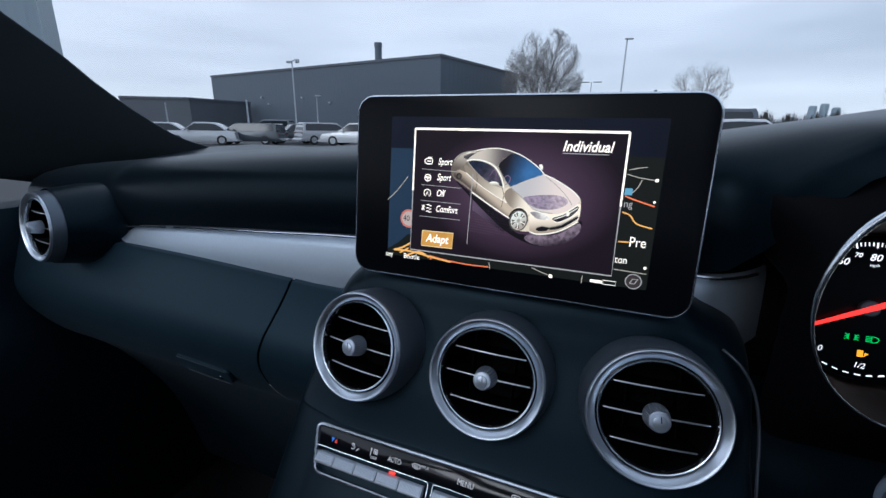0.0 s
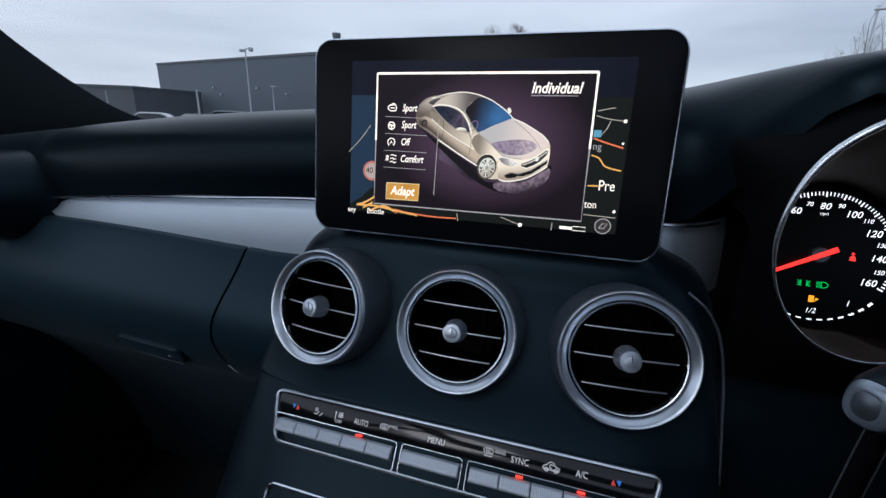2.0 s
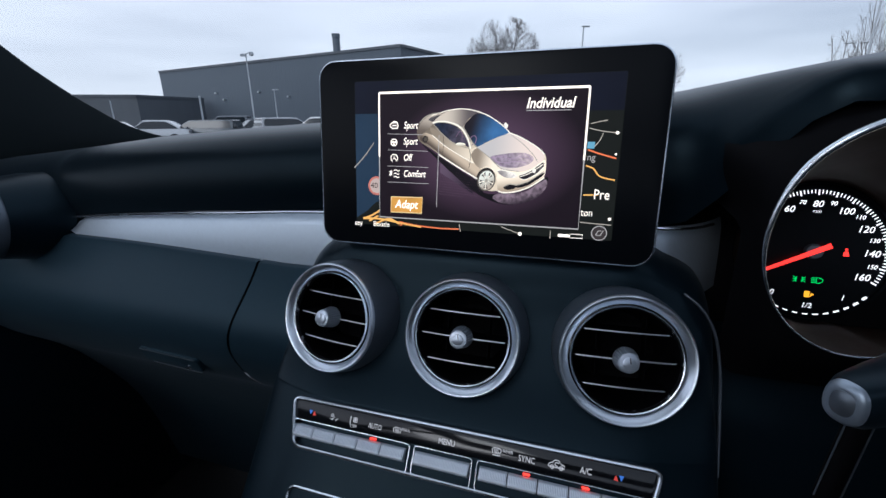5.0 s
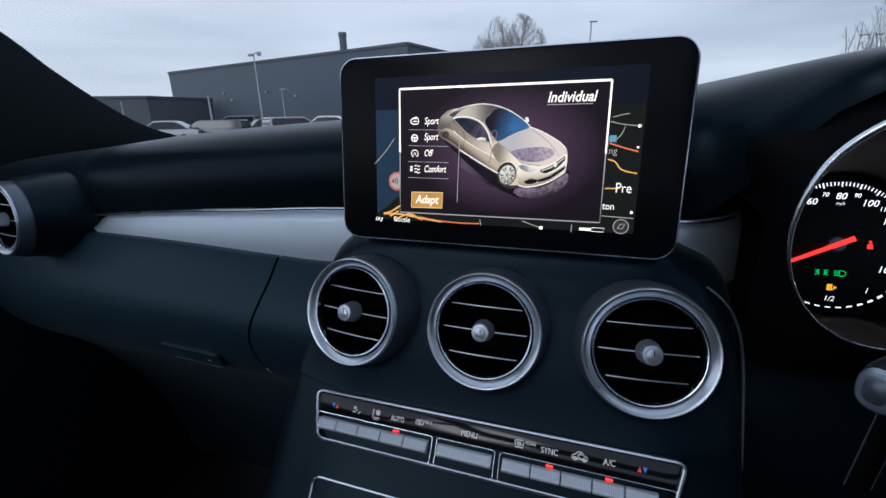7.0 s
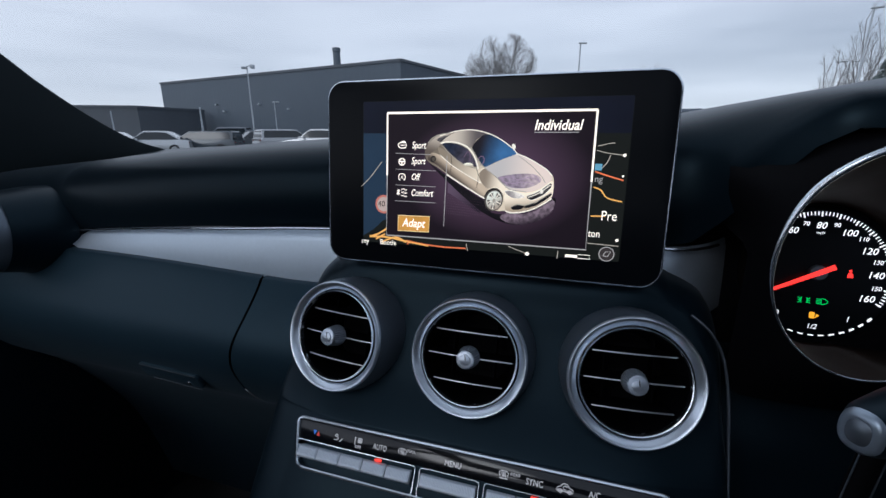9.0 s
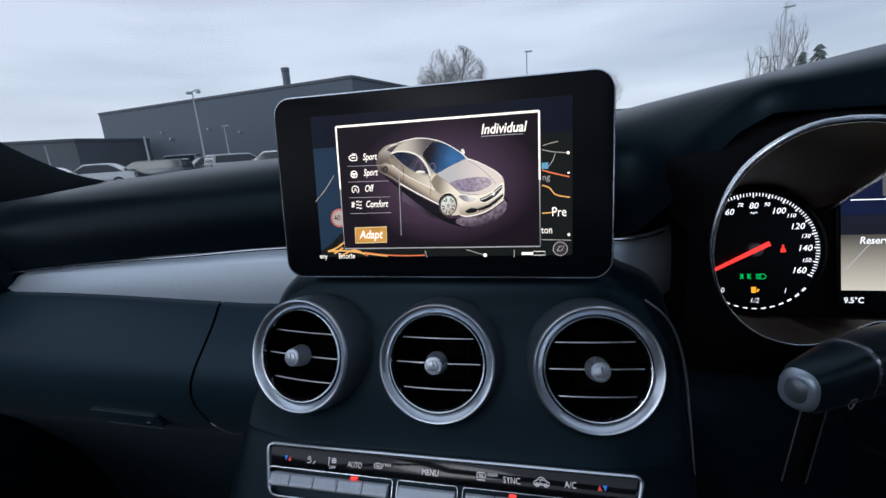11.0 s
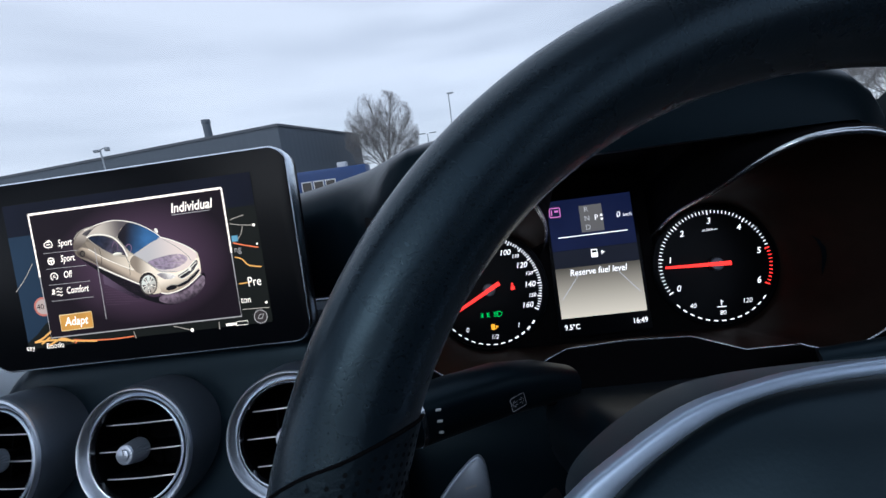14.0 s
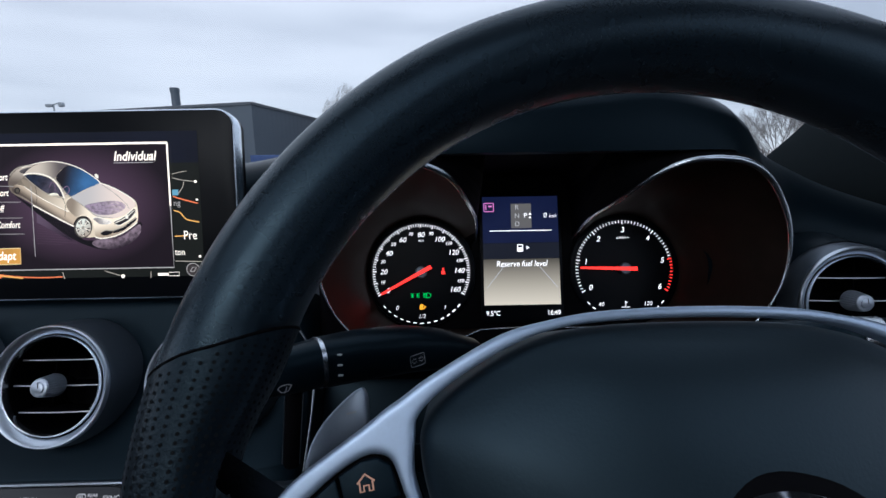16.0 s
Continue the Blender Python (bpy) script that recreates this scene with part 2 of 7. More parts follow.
def lathe(bm, profile, n=64, centre=(0, 0), a0=0.0, a1=360.0, caps=False):
    full = abs(a1 - a0 - 360) < 1e-6
    rings = []
    for r, w in profile:
        rings.append([(centre[0] + r * math.cos(radians(a0 + (a1 - a0) * i / n)), centre[1] + r * math.sin(radians(a0 + (a1 - a0) * i / n)), w) for i in range(n if full else n + 1)])
    return loft(bm, rings, closed=full, caps=caps)


def disc(bm, r, w, n=48, centre=(0, 0)):
    bm.faces.new([bm.verts.new((centre[0] + r * math.cos(2 * math.pi * i / n), centre[1] + r * math.sin(2 * math.pi * i / n), w)) for i in range(n)])
    return bm


def rrect(w, h, r, n=6, cx=0.0, cy=0.0):
    pts = []
    for sx, sy, a in ((1, 1, 0), (-1, 1, 90), (-1, -1, 180), (1, -1, 270)):
        for i in range(n + 1):
            t = radians(a + 90 * i / n)
            pts.append((cx + sx * (w / 2 - r) + r * math.cos(t), cy + sy * (h / 2 - r) + r * math.sin(t)))
    return pts


def inset(pts, d):
    """An outline drawn in by d, for gentle bevels of convex and nearly convex outlines."""
    n, out = len(pts), []
    area = sum(pts[i][0] * pts[(i + 1) % n][1] - pts[(i + 1) % n][0] * pts[i][1] for i in range(n))
    s = 1 if area > 0 else -1
    for i in range(n):
        a, b, c = Vector(pts[i - 1]), Vector(pts[i]), Vector(pts[(i + 1) % n])
        e1, e2 = b - a, c - b
        if e1.length < 1e-9 or e2.length < 1e-9:
            out.append(tuple(b))
            continue
        n1, n2 = Vector((-e1.y, e1.x)).normalized() * s, Vector((-e2.y, e2.x)).normalized() * s
        m = (n1 + n2)
        m = m.normalized() if m.length > 1e-6 else n1
        k = max(0.5, m.dot(n1))
        out.append(tuple(b + m * (d / k)))
    return out


def slab(bm, pts, w0, w1, bevel=0.0, steps=3):
    """A plate of the given outline from w0 (back) to w1 (front) with rounded front edges."""
    rings = [[(x, y, w0) for x, y in pts]]
    if bevel:
        for i in range(steps + 1):
            t = radians(90 * i / steps)
            rings.append([(x, y, w1 - bevel + bevel * math.sin(t)) for x, y in inset(pts, bevel * (1 - math.cos(t)))])
    else:
        rings.append([(x, y, w1) for x, y in pts])
    return loft(bm, rings, caps=True)


def flat(bm, pts, w):
    bm.faces.new([bm.verts.new((x, y, w)) for x, y in pts])
    return bm


def bar(bm, cx, cy, sx, sy, w, ang=0.0):
    c, s = math.cos(radians(ang)), math.sin(radians(ang))
    return flat(bm, [(cx + x * c - y * s, cy + x * s + y * c) for x, y in ((-sx / 2, -sy / 2), (sx / 2, -sy / 2), (sx / 2, sy / 2), (-sx / 2, sy / 2))], w)


def stroke(bm, pts, width, w, closed=False):
    """A flat ribbon along a line."""
    n = len(pts)
    rows = []
    for i in range(n):
        a = Vector(pts[i - 1] if (i or closed) else pts[0])
        c = Vector(pts[(i + 1) % n] if (i < n - 1 or closed) else pts[-1])
        d = (c - a).normalized() if (c - a).length > 1e-9 else Vector((1, 0))
        nn = Vector((-d.y, d.x)) * width / 2
        b = Vector(pts[i])
        rows.append((bm.verts.new((*(b + nn), w)), bm.verts.new((*(b - nn), w))))
    for i in range(n if closed else n - 1):
        j = (i + 1) % n
        bm.faces.new((rows[i][0], rows[i][1], rows[j][1], rows[j][0]))
    return bm


def box(bm, c, s, bevel=0.0):
    g = bmesh.ops.create_cube(bm, size=1, matrix=Matrix.Translation(c) @ Matrix.Diagonal((*s, 1)))
    if bevel:
        es = {e for v in g["verts"] for e in v.link_edges}
        bmesh.ops.bevel(bm, geom=list(es), offset=bevel, segments=2, affect="EDGES", profile=0.6)
    return bm


def tube(bm, pts, r, n=8, closed=False, caps=True):
    """A round bar along points; r is one radius or one for each point."""
    pts = [Vector(p) for p in pts]
    rs = r if isinstance(r, (list, tuple)) else [r] * len(pts)
    rings, side = [], None
    for i, p in enumerate(pts):
        a = pts[i - 1] if (i or closed) else p
        c = pts[(i + 1) % len(pts)] if (i < len(pts) - 1 or closed) else p
        d = (c - a).normalized()
        if side is None:
            side = d.orthogonal().normalized()
        side = (side - d * side.dot(d)).normalized()
        up = d.cross(side)
        rings.append([p + rs[i] * (math.cos(2 * math.pi * k / n) * side + math.sin(2 * math.pi * k / n) * up) for k in range(n)])
    if closed:
        rings.append(rings[0])
        loft(bm, rings)
        bmesh.ops.remove_doubles(bm, verts=bm.verts, dist=1e-6)
    else:
        loft(bm, rings, caps=caps)
    return bm


def smooth_line(pts, n=8, closed=False):
    """A Catmull-Rom line through a few points of any dimension."""
    P, out, m = [Vector(p) for p in pts], [], len(pts)
    for i in range(m if closed else m - 1):
        g = (lambda k: P[k % m]) if closed else (lambda k: P[min(max(k, 0), m - 1)])
        a, b, c, d = g(i - 1), g(i), g(i + 1), g(i + 2)
        for k in range(n):
            t = k / n
            out.append(tuple(0.5 * (2 * b + (c - a) * t + (2 * a - 5 * b + 4 * c - d) * t * t + (3 * b - a - 3 * c + d) * t ** 3)))
    if not closed:
        out.append(tuple(P[-1]))
    return out


def words(name, text, size, mat, parent, x, y, w, shear=0.0, align="CENTER", label="", squeeze=1.0, bold=0.0, turn=0.0):
    """Lettering as a flat mesh in the parent's own plane."""
    cu = bpy.data.curves.new(name, "FONT")
    cu.body, cu.size, cu.shear, cu.align_x, cu.align_y, cu.offset = text, size, shear, align, "CENTER", bold
    cu.resolution_u = 3
    tmp = bpy.data.objects.new(name, cu)
    me = bpy.data.meshes.new_from_object(tmp)
    bpy.data.objects.remove(tmp)
    me.materials.clear()
    me.materials.append(mat)
    ob = new(name, me)
    ob.parent = parent
    ob.matrix_basis = pose(x, y, w, 0, 0, turn) @ Matrix.Diagonal((squeeze, 1, 1, 1))
    return tagged(ob, label)

# ---- the car: shell and dashboard ----
# x across the car, y towards its nose, z up; the display stands at the origin of x and y
def table_line(rows, n=10):
    pts = smooth_line(rows, n)
    xs, ys = [p[0] for p in pts], [p[1] for p in pts]
    return lambda x: float(np.interp(x, xs, ys))


CREST = table_line([(-0.78, 1.012), (-0.6, 1.029), (-0.4, 1.048), (-0.2, 1.060), (0.0, 1.065), (0.08, 1.070), (0.148, 1.082), (0.2, 1.091), (0.275, 1.104), (0.337, 1.115),
                    (0.42, 1.126), (0.482, 1.129), (0.537, 1.119), (0.585, 1.094), (0.62, 1.075), (0.69, 1.04), (0.78, 1.01)])
TRIM_TOP = table_line([(-0.78, 0.93), (-0.56, 0.944), (-0.529, 0.949), (-0.404, 0.960), (-0.278, 0.968), (-0.17, 0.975), (0.0, 0.979), (0.18, 0.979), (0.3, 0.979), (0.78, 0.95)])
TRIM_LOW = table_line([(-0.78, 0.925), (-0.533, 0.924), (-0.397, 0.922), (-0.239, 0.916), (-0.17, 0.915), (0.2, 0.918)])


def ramp(a, b, x):
    t = min(1.0, max(0.0, (x - a) / (b - a)))
    return t * t * (3 - 2 * t)


def hood(x):
    return ramp(0.145, 0.215, x) * (1 - ramp(0.495, 0.605, x))



PAD_EDGE = ((0, 1), (0.34, 0.985), (0.58, 0.955), (0.77, 0.905), (0.90, 0.83), (0.975, 0.72), (1.01, 0.58), (1.03, 0.44), (1.035, 0.29), (1.02, 0.14), (1, 0))


def pad_profile(x):
    zc, f = CREST(x), hood(x)
    rear = 1.043 + 0.03 * f
    yf, zb = 0.047 - 0.060 * f, TRIM_TOP(x) * (1 - f) + 1.068 * f
    if x < -0.53:
        zb -= 0.03 * ramp(-0.53, -0.57, x)
    crest = 0.165 - 0.055 * f
    pts = [(0.66, rear - 0.03), (0.5, rear - 0.008), (0.35, 0.65 * rear + 0.35 * zc), (0.26 - 0.03 * f, 0.2 * rear + 0.8 * zc), (0.205 - 0.045 * f, zc - 0.0005)]
    for i in range(11):
        t = radians(9 * i)
        y = crest + (yf - crest) * math.sin(t) ** (0.85 + 0.05 * f)
        zf = max(zb + 0.004, CREST(x + 0.55 * ramp(0.40, 0.48, x) * (crest - y)))
        z_round = zb + (zf - zb) * math.cos(t) ** (0.46 - 0.16 * f)
        fy, fz = PAD_EDGE[i]
        pts.append((f * y + (1 - f) * (crest + (yf - crest) * fy), f * z_round + (1 - f) * (zb + (zf - zb) * fz)))
    pts.append((yf + 0.012, zb - 0.001))
    pts.append((yf + 0.06, zb + 0.004))
    return pts


dashboard = thing("dashboard", pose(0, 0.05, 0.9), "black soft-touch car dashboard with a satin grey trim strip", "dashboard")
D0 = Matrix.Translation((0, -0.05, -0.9))
bm = B()
loft(bm, [[D0 @ Vector((x, y, z)) for y, z in pad_profile(x)] for x in [-0.76 + 0.015 * i for i in range(102)]], closed=False)
part("upper_pad", bm, SOFT_BLACK, dashboard, "matt black padded dashboard top", smooth=60)


def lower_profile(x):
    zt = TRIM_LOW(x) + 0.0025
    return smooth_line([(0.06, zt + 0.002), (0.034, zt), (0.026, zt - 0.006), (0.005, 0.882), (-0.0065, 0.860), (-0.0095, 0.840), (-0.0035, 0.815), (0.020, 0.775), (0.075, 0.715), (0.17, 0.56), (0.24, 0.35)], 4)


bm = B()
loft(bm, [[D0 @ Vector((x - 0.018 * ramp(0.915, 0.83, z), y, z)) for y, z in lower_profile(x)] for x in [-0.2445 - 0.0258 * i for i in range(21)]], closed=False)
glovebox = part("glovebox_lid", bm, LOWER_PAD, dashboard, "closed satin black glovebox lid", smooth=60)
bm = B()
rows = []
for i in range(7):
    x = -0.2415 + 0.0125 * i
    rows.append([D0 @ Vector((x - 0.018 * ramp(0.915, 0.83, z) * (1 - i / 6), y, z)) for y, z in lower_profile(x)[:37]])
loft(bm, rows, closed=False)
part("side_panel", bm, LOWER_PAD, dashboard, smooth=60)
# hidden black sheet added to keep light out of the glovebox gap
bm = B()
loft(bm, [[D0 @ Vector((x - 0.018 * ramp(0.915, 0.83, z), y + 0.012, z)) for y, z in lower_profile(x)] for x in (-0.275, -0.243, -0.215)], closed=False)
part("carcass", bm, DEEP_BLACK, dashboard, smooth=60)
# glovebox catch
bm = B()
slab(bm, rrect(0.086, 0.024, 0.006), -0.004, 0.004, 0.002)
catch = part("glovebox_catch", bm, LOWER_PAD, glovebox, "satin black glovebox catch", at=pose(-0.362, -0.0455, -0.1030, 110, 0, 0) @ pose(0, 0, 0, 0, 0, -3))
# thin grey bars along the catch's two long edges
bm = B()
tube(bm, [(-0.040, 0.0106, 0.0045), (0.040, 0.0106, 0.0045)], 0.0006, 8)
part("catch_edge", bm, CATCH_EDGE, catch)
bm = B()
tube(bm, [(-0.03, -0.0106, 0.0045), (0.041, -0.0106, 0.0045)], 0.0006, 8)
part("catch_edge", bm, CATCH_EDGE, catch)
bm = B()
lathe(bm, [(0.0032, 0.002), (0.0032, 0.0048), (0.0024, 0.0054), (0.0, 0.0054)], 16, (0.026, -0.004))
part("catch_lock", bm, ALUMINIUM, catch)


def strip(name, x0, x1, n, label):
    """The trim strip between the pad and the lower dash, rounded off at its outer end."""
    bm, rows = B(), []
    for i in range(n + 1):
        x = x0 + (x1 - x0) * i / n
        zt, zl = TRIM_TOP(x) - 0.0015, TRIM_LOW(x) + 0.001
        k = 1.0
        if x0 < -0.4:
            k = math.sqrt(max(0.0, 1 - max(0.0, (x0 + 0.03 - x) / 0.03) ** 2))
        half = (zt - zl) / 2
        row = []
        for j in range(9):
            s = -1 + j / 4
            z = (zt + zl) / 2 + s * half * k - (1 - k) * 0.004
            # end beside the cluster curls back to darken, standing in for a shadow
            row.append(D0 @ Vector((x, 0.0365 + 0.0095 * (s + 1) / 2 - 0.0015 * (1 - s * s) + (0.006 if s == 1 else 0) + 0.040 * max(0.0, (x - 0.138) / 0.05) ** 2, z)))
        rows.append(row)
    loft(bm, rows, closed=False)
    return part(name, bm, TRIM_GREY, dashboard, label, smooth=60)


strip("trim_strip", -0.536, -0.10, 44, "satin silver-grey trim strip")
strip("trim_strip", 0.10, 0.194, 20, "satin silver-grey trim strip")
for x0, dx, n in ((-0.53, 0.02, 22), (0.11, 0.01, 8)):
    bm = B()
    tube(bm, [D0 @ Vector((x, 0.0385 + 0.040 * max(0.0, (x - 0.138) / 0.05) ** 2, TRIM_TOP(x) - 0.001)) for x in [x0 + dx * i for i in range(n)]], 0.0012, 6)
    part("trim_edge", bm, ALUMINIUM, dashboard)
# driver's knee panel and outer ends
bm = B()
rows = []
for i in range(24):
    x = 0.17 + 0.0258 * i
    rows.append([D0 @ Vector((x, y, z)) for y, z in smooth_line([(0.06, 0.897), (0.045, 0.895), (0.03, 0.888), (0.012, 0.862), (0.0, 0.82), (0.0, 0.77), (0.05, 0.70), (0.12, 0.6), (0.24, 0.35)], 4)])
loft(bm, rows, closed=False)
part("knee_panel", bm, SATIN_BLACK, dashboard, smooth=60)
for s in (-1, 1):
    bm, rows = B(), []
    for i in range(12):
        x = s * (0.53 + 0.02 * i)
        rows.append([D0 @ Vector((x, y, z)) for y, z in smooth_line([(0.10, 0.99), (0.056, 0.975), (0.05, 0.95), (0.052, 0.925), (0.07, 0.90)], 4)])
    loft(bm, rows, closed=False)
    part("end_panel", bm, SOFT_BLACK, dashboard, smooth=60)

# ---- centre stack: the fascia that carries vents and climate panel ----
FASCIA = smooth_line([(0.075, 0.969), (0.04, 0.968), (0.014, 0.965), (-0.001, 0.955), (-0.009, 0.935), (-0.020, 0.91), (-0.041, 0.879), (-0.0665, 0.8525), (-0.072, 0.845), (-0.0945, 0.814), (-0.118, 0.783), (-0.155, 0.735), (-0.20, 0.66), (-0.24, 0.55)], 16)
VENTS = [(-0.1088, -0.0495, 0.9098), (0.0018, -0.0515, 0.9100), (0.1115, -0.0495, 0.9105)]
centre_stack = thing("centre_stack", pose(0, 0, 0.8), "satin black centre console fascia below the display", "console")
C0 = Matrix.Translation((0, 0, -0.8))
bm, rows = B(), []
for i in range(141):
    s = -1 + i / 70
    e = abs(s)
    x = 0.004 + 0.171 * (s if e < 0.8 else math.copysign(0.8 + 0.2 * math.sin((e - 0.8) / 0.2 * math.pi / 2), s))
    back = 0.0 if e < 0.55 else 0.032 * (1 - math.sqrt(max(0, 1 - ((e - 0.55) / 0.45) ** 2)))
    row = []
    for y, z in FASCIA:
        top = ramp(0.90, 0.968, z)
        drop = 0.045 * top * max(0.0, (e - 0.62) / 0.38) ** 2.2
        row.append(C0 @ Vector((x, min(0.075, y + back), z - drop)))
    rows.append(row)
loft(bm, rows, closed=False)
axis = Vector((0, -math.sin(radians(72)), math.cos(radians(72))))
cut = []
for v in bm.verts:
    for c in VENTS:
        q = v.co - (C0 @ Vector(c))
        if (q - axis * q.dot(axis)).length < 0.0432:
            cut.append(v)
            break
bmesh.ops.delete(bm, geom=cut, context="VERTS")
part("fascia", bm, SATIN_BLACK, centre_stack, smooth=60)
for s in (-1, 1):
    bm = B()
    loft(bm, [[C0 @ Vector((0.004 + s * 0.1722, min(0.075, y + 0.029), z - 0.045 * ramp(0.90, 0.968, z))) for y, z in FASCIA], [C0 @ Vector((0.004 + s * 0.1722, 0.35, min(z, 0.93))) for y, z in FASCIA]], closed=False)
    part("flank", bm, SATIN_BLACK, centre_stack, smooth=60)
# modelled bar in place of the highlight along the fascia's side gap
bm = B()
edge = [C0 @ Vector(p) for p in smooth_line([(0.1520, 0.002, 0.9405), (0.1640, -0.002, 0.9312), (0.1732, -0.006, 0.9150), (0.1776, -0.014, 0.8920), (0.1776, -0.029, 0.8660), (0.1760, -0.050, 0.8350)], 6)]
tube(bm, edge, 0.0010, 8)
part("edge_strip", bm, DARK_METAL, centre_stack, "thin strip for the highlight along the fascia's edge")

# ---- air vents ----
def air_vent(m, label):
    """A round turbine vent: local x across, y up, z out of the dash."""
    v = thing("air_vent", m, label, "air vent", "round dashboard air vents")
    bm = B()
    lathe(bm, [(0.0490, -0.050), (0.0484, -0.030), (0.0470, -0.014), (0.0456, -0.0050), (0.0448, -0.0016), (0.0440, -0.0002)], 72)
    part("housing", bm, BARREL, v, "dark satin vent barrel")
    bm = B()
    lathe(bm, [(0.0447, -0.0030), (0.0446, -0.0006), (0.0441, 0.0008), (0.0433, 0.0015), (0.0424, 0.0013), (0.0413, 0.0004), (0.0388, -0.0020), (0.0382, -0.0028), (0.0381, -0.006)], 72)
    part("outer_ring", bm, RING_SILVER, v, "polished aluminium vent ring")
    bm = B()
    lathe(bm, [(0.0384, -0.0040), (0.0372, -0.0040), (0.0366, -0.0036), (0.0364, -0.006)], 72)
    part("black_ring", bm, PIANO_BLACK, v)
    bm = B()
    lathe(bm, [(0.0369, -0.0044), (0.0368, -0.0018), (0.0363, -0.0011), (0.0356, -0.0014), (0.0353, -0.0030), (0.0352, -0.0060)], 72)
    part("inner_ring", bm, ALUMINIUM, v, "slim bright inner ring")
    bm = B()
    lathe(bm, [(0.0354, -0.0050), (0.0350, -0.014), (0.033, -0.03), (0.028, -0.045), (0.0, -0.047)], 48)
    part("duct", bm, DEEP_BLACK, v)
    for y in (0.0182, -0.0006, -0.0198):
        half = math.sqrt(0.0342 ** 2 - y * y)
        bm = B()
        slab(bm, rrect(2 * half, 0.0011, 0.0005, 2, 0, y), -0.032, -0.0078, 0.0004, 2)
        slat = part("slat", bm, DEEP_BLACK, v)
        bm = B()
        tube(bm, [(half * 0.95 * k / 6, y, -0.0074 + 0.0022 * (1 - (k / 6) ** 2)) for k in range(-6, 7)], 0.00058, 6)
        part("slat_edge", bm, SLAT_CHROME, slat, "fine chrome slat edge")
    for x in (-0.017, 0.017):
        bm = B()
        box(bm, (x, 0, -0.030), (0.0008, 0.056, 0.012))
        part("guide_blade", bm, DEEP_BLACK, v)
    bm = B()
    lathe(bm, [(0.0050, -0.018), (0.0052, -0.006)], 24)
    part("knob_stem", bm, DEEP_BLACK, v)
    bm = B()
    n = 26
    prof = [(0.0060, -0.0072), (0.0083, -0.0062), (0.0086, -0.0048), (0.0084, -0.0030), (0.0072, 0.0046), (0.0067, 0.0068), (0.0060, 0.0078), (0.0046, 0.0080)]
    rings = []
    for r, w in prof:
        cut = 0.09 if -0.006 < w < 0.006 else 0.0
        rings.append([(r * (1 - (cut if i % 2 else 0)) * math.cos(math.pi * i / n), r * (1 - (cut if i % 2 else 0)) * math.sin(math.pi * i / n), w) for i in range(2 * n)])
    loft(bm, rings, caps=True)
    knob = part("knob", bm, KNOB_GREY, v, "ribbed aluminium vent knob", smooth=14)
    bm = B()
    slab(bm, [(0.0042 * math.cos(radians(a)), 0.0042 * math.sin(radians(a))) for a in range(-60, 241, 20)], 0.0078, 0.0090, 0.0006, 2)
    part("knob_face", bm, KNOB_GREY, knob, "polished knob face")
    bm = B()
    bar(bm, 0.0004, 0.0020, 0.0006, 0.0042, 0.00915, 8)
    part("knob_mark", bm, DEEP_BLACK, knob)
    return v


VENT_TILT = 72
SMALLER = Matrix.Scale(0.98, 4)
vent = air_vent(pose(-0.1088, -0.0495, 0.9098, VENT_TILT, 0, -7) @ SMALLER, "round air vent with a polished ring beside the console edge")
copy_thing(vent, pose(0.0018, -0.0515, 0.9100, VENT_TILT, 0, 0) @ SMALLER)["label"] = "round air vent with a polished ring below the display"
copy_thing(vent, pose(0.1130, -0.0495, 0.9100, VENT_TILT, 0, 5) @ SMALLER)["label"] = "round air vent with a polished ring near the steering column"
copy_thing(vent, pose(-0.594, -0.024, 0.953, 84, 0, -6))["label"] = "round air vent at the passenger end of the dash"
copy_thing(vent, pose(0.608, -0.014, 0.949, 84, 0, -4))["label"] = "round air vent at the driver's end of the dash"
for s, x, y in ((-1, -0.594, -0.024), (1, 0.606, -0.014)):
    bm = B()
    lathe(bm, [(0.0480, -0.014), (0.0505, -0.030), (0.0545, -0.050), (0.056, -0.075), (0.04, -0.10)], 48)
    part("vent_pod", bm, SATIN_BLACK, dashboard, at=Matrix.Translation((0, -0.05, -0.9)) @ pose(x, y, 0.953 if s < 0 else 0.948, 84, 0, -6 if s < 0 else -8))

# ---- climate panel ----
PT = math.degrees(math.atan(0.66))
climate = thing("climate_panel", pose(0, -0.0735, 0.8465, 90 - PT, 0, 0), "climate control strip of silver keys with a black legend band", "control panel")
def round_poly(pts, r, n=5):
    """A closed outline with its corners rounded."""
    out, m = [], len(pts)
    for i in range(m):
        a, b, c = Vector(pts[i - 1]), Vector(pts[i]), Vector(pts[(i + 1) % m])
        p, q = b + (a - b).normalized() * r, b + (c - b).normalized() * r
        for k in range(n + 1):
            t = k / n
            out.append(tuple((1 - t) ** 2 * p + 2 * t * (1 - t) * b + t * t * q))
    return out


OUT = round_poly([(-0.1318, 0.0026), (0.1402, 0.0040), (0.1306, -0.0350), (-0.1230, -0.0350)], 0.008)
bm = B()
rings = []
for d, w in ((0.0, -0.012), (0.0, 0.0008), (0.0006, 0.0016), (0.0018, 0.0019), (0.0026, 0.0014), (0.0028, -0.004)):
    rings.append([(x, y, w) for x, y in inset(OUT, d)])
loft(bm, rings)
part("frame", bm, ALUMINIUM, climate, "satin aluminium surround")
bm = B()
slab(bm, inset(OUT, 0.0026), -0.010, -0.0035)
part("recess", bm, DEEP_BLACK, climate)


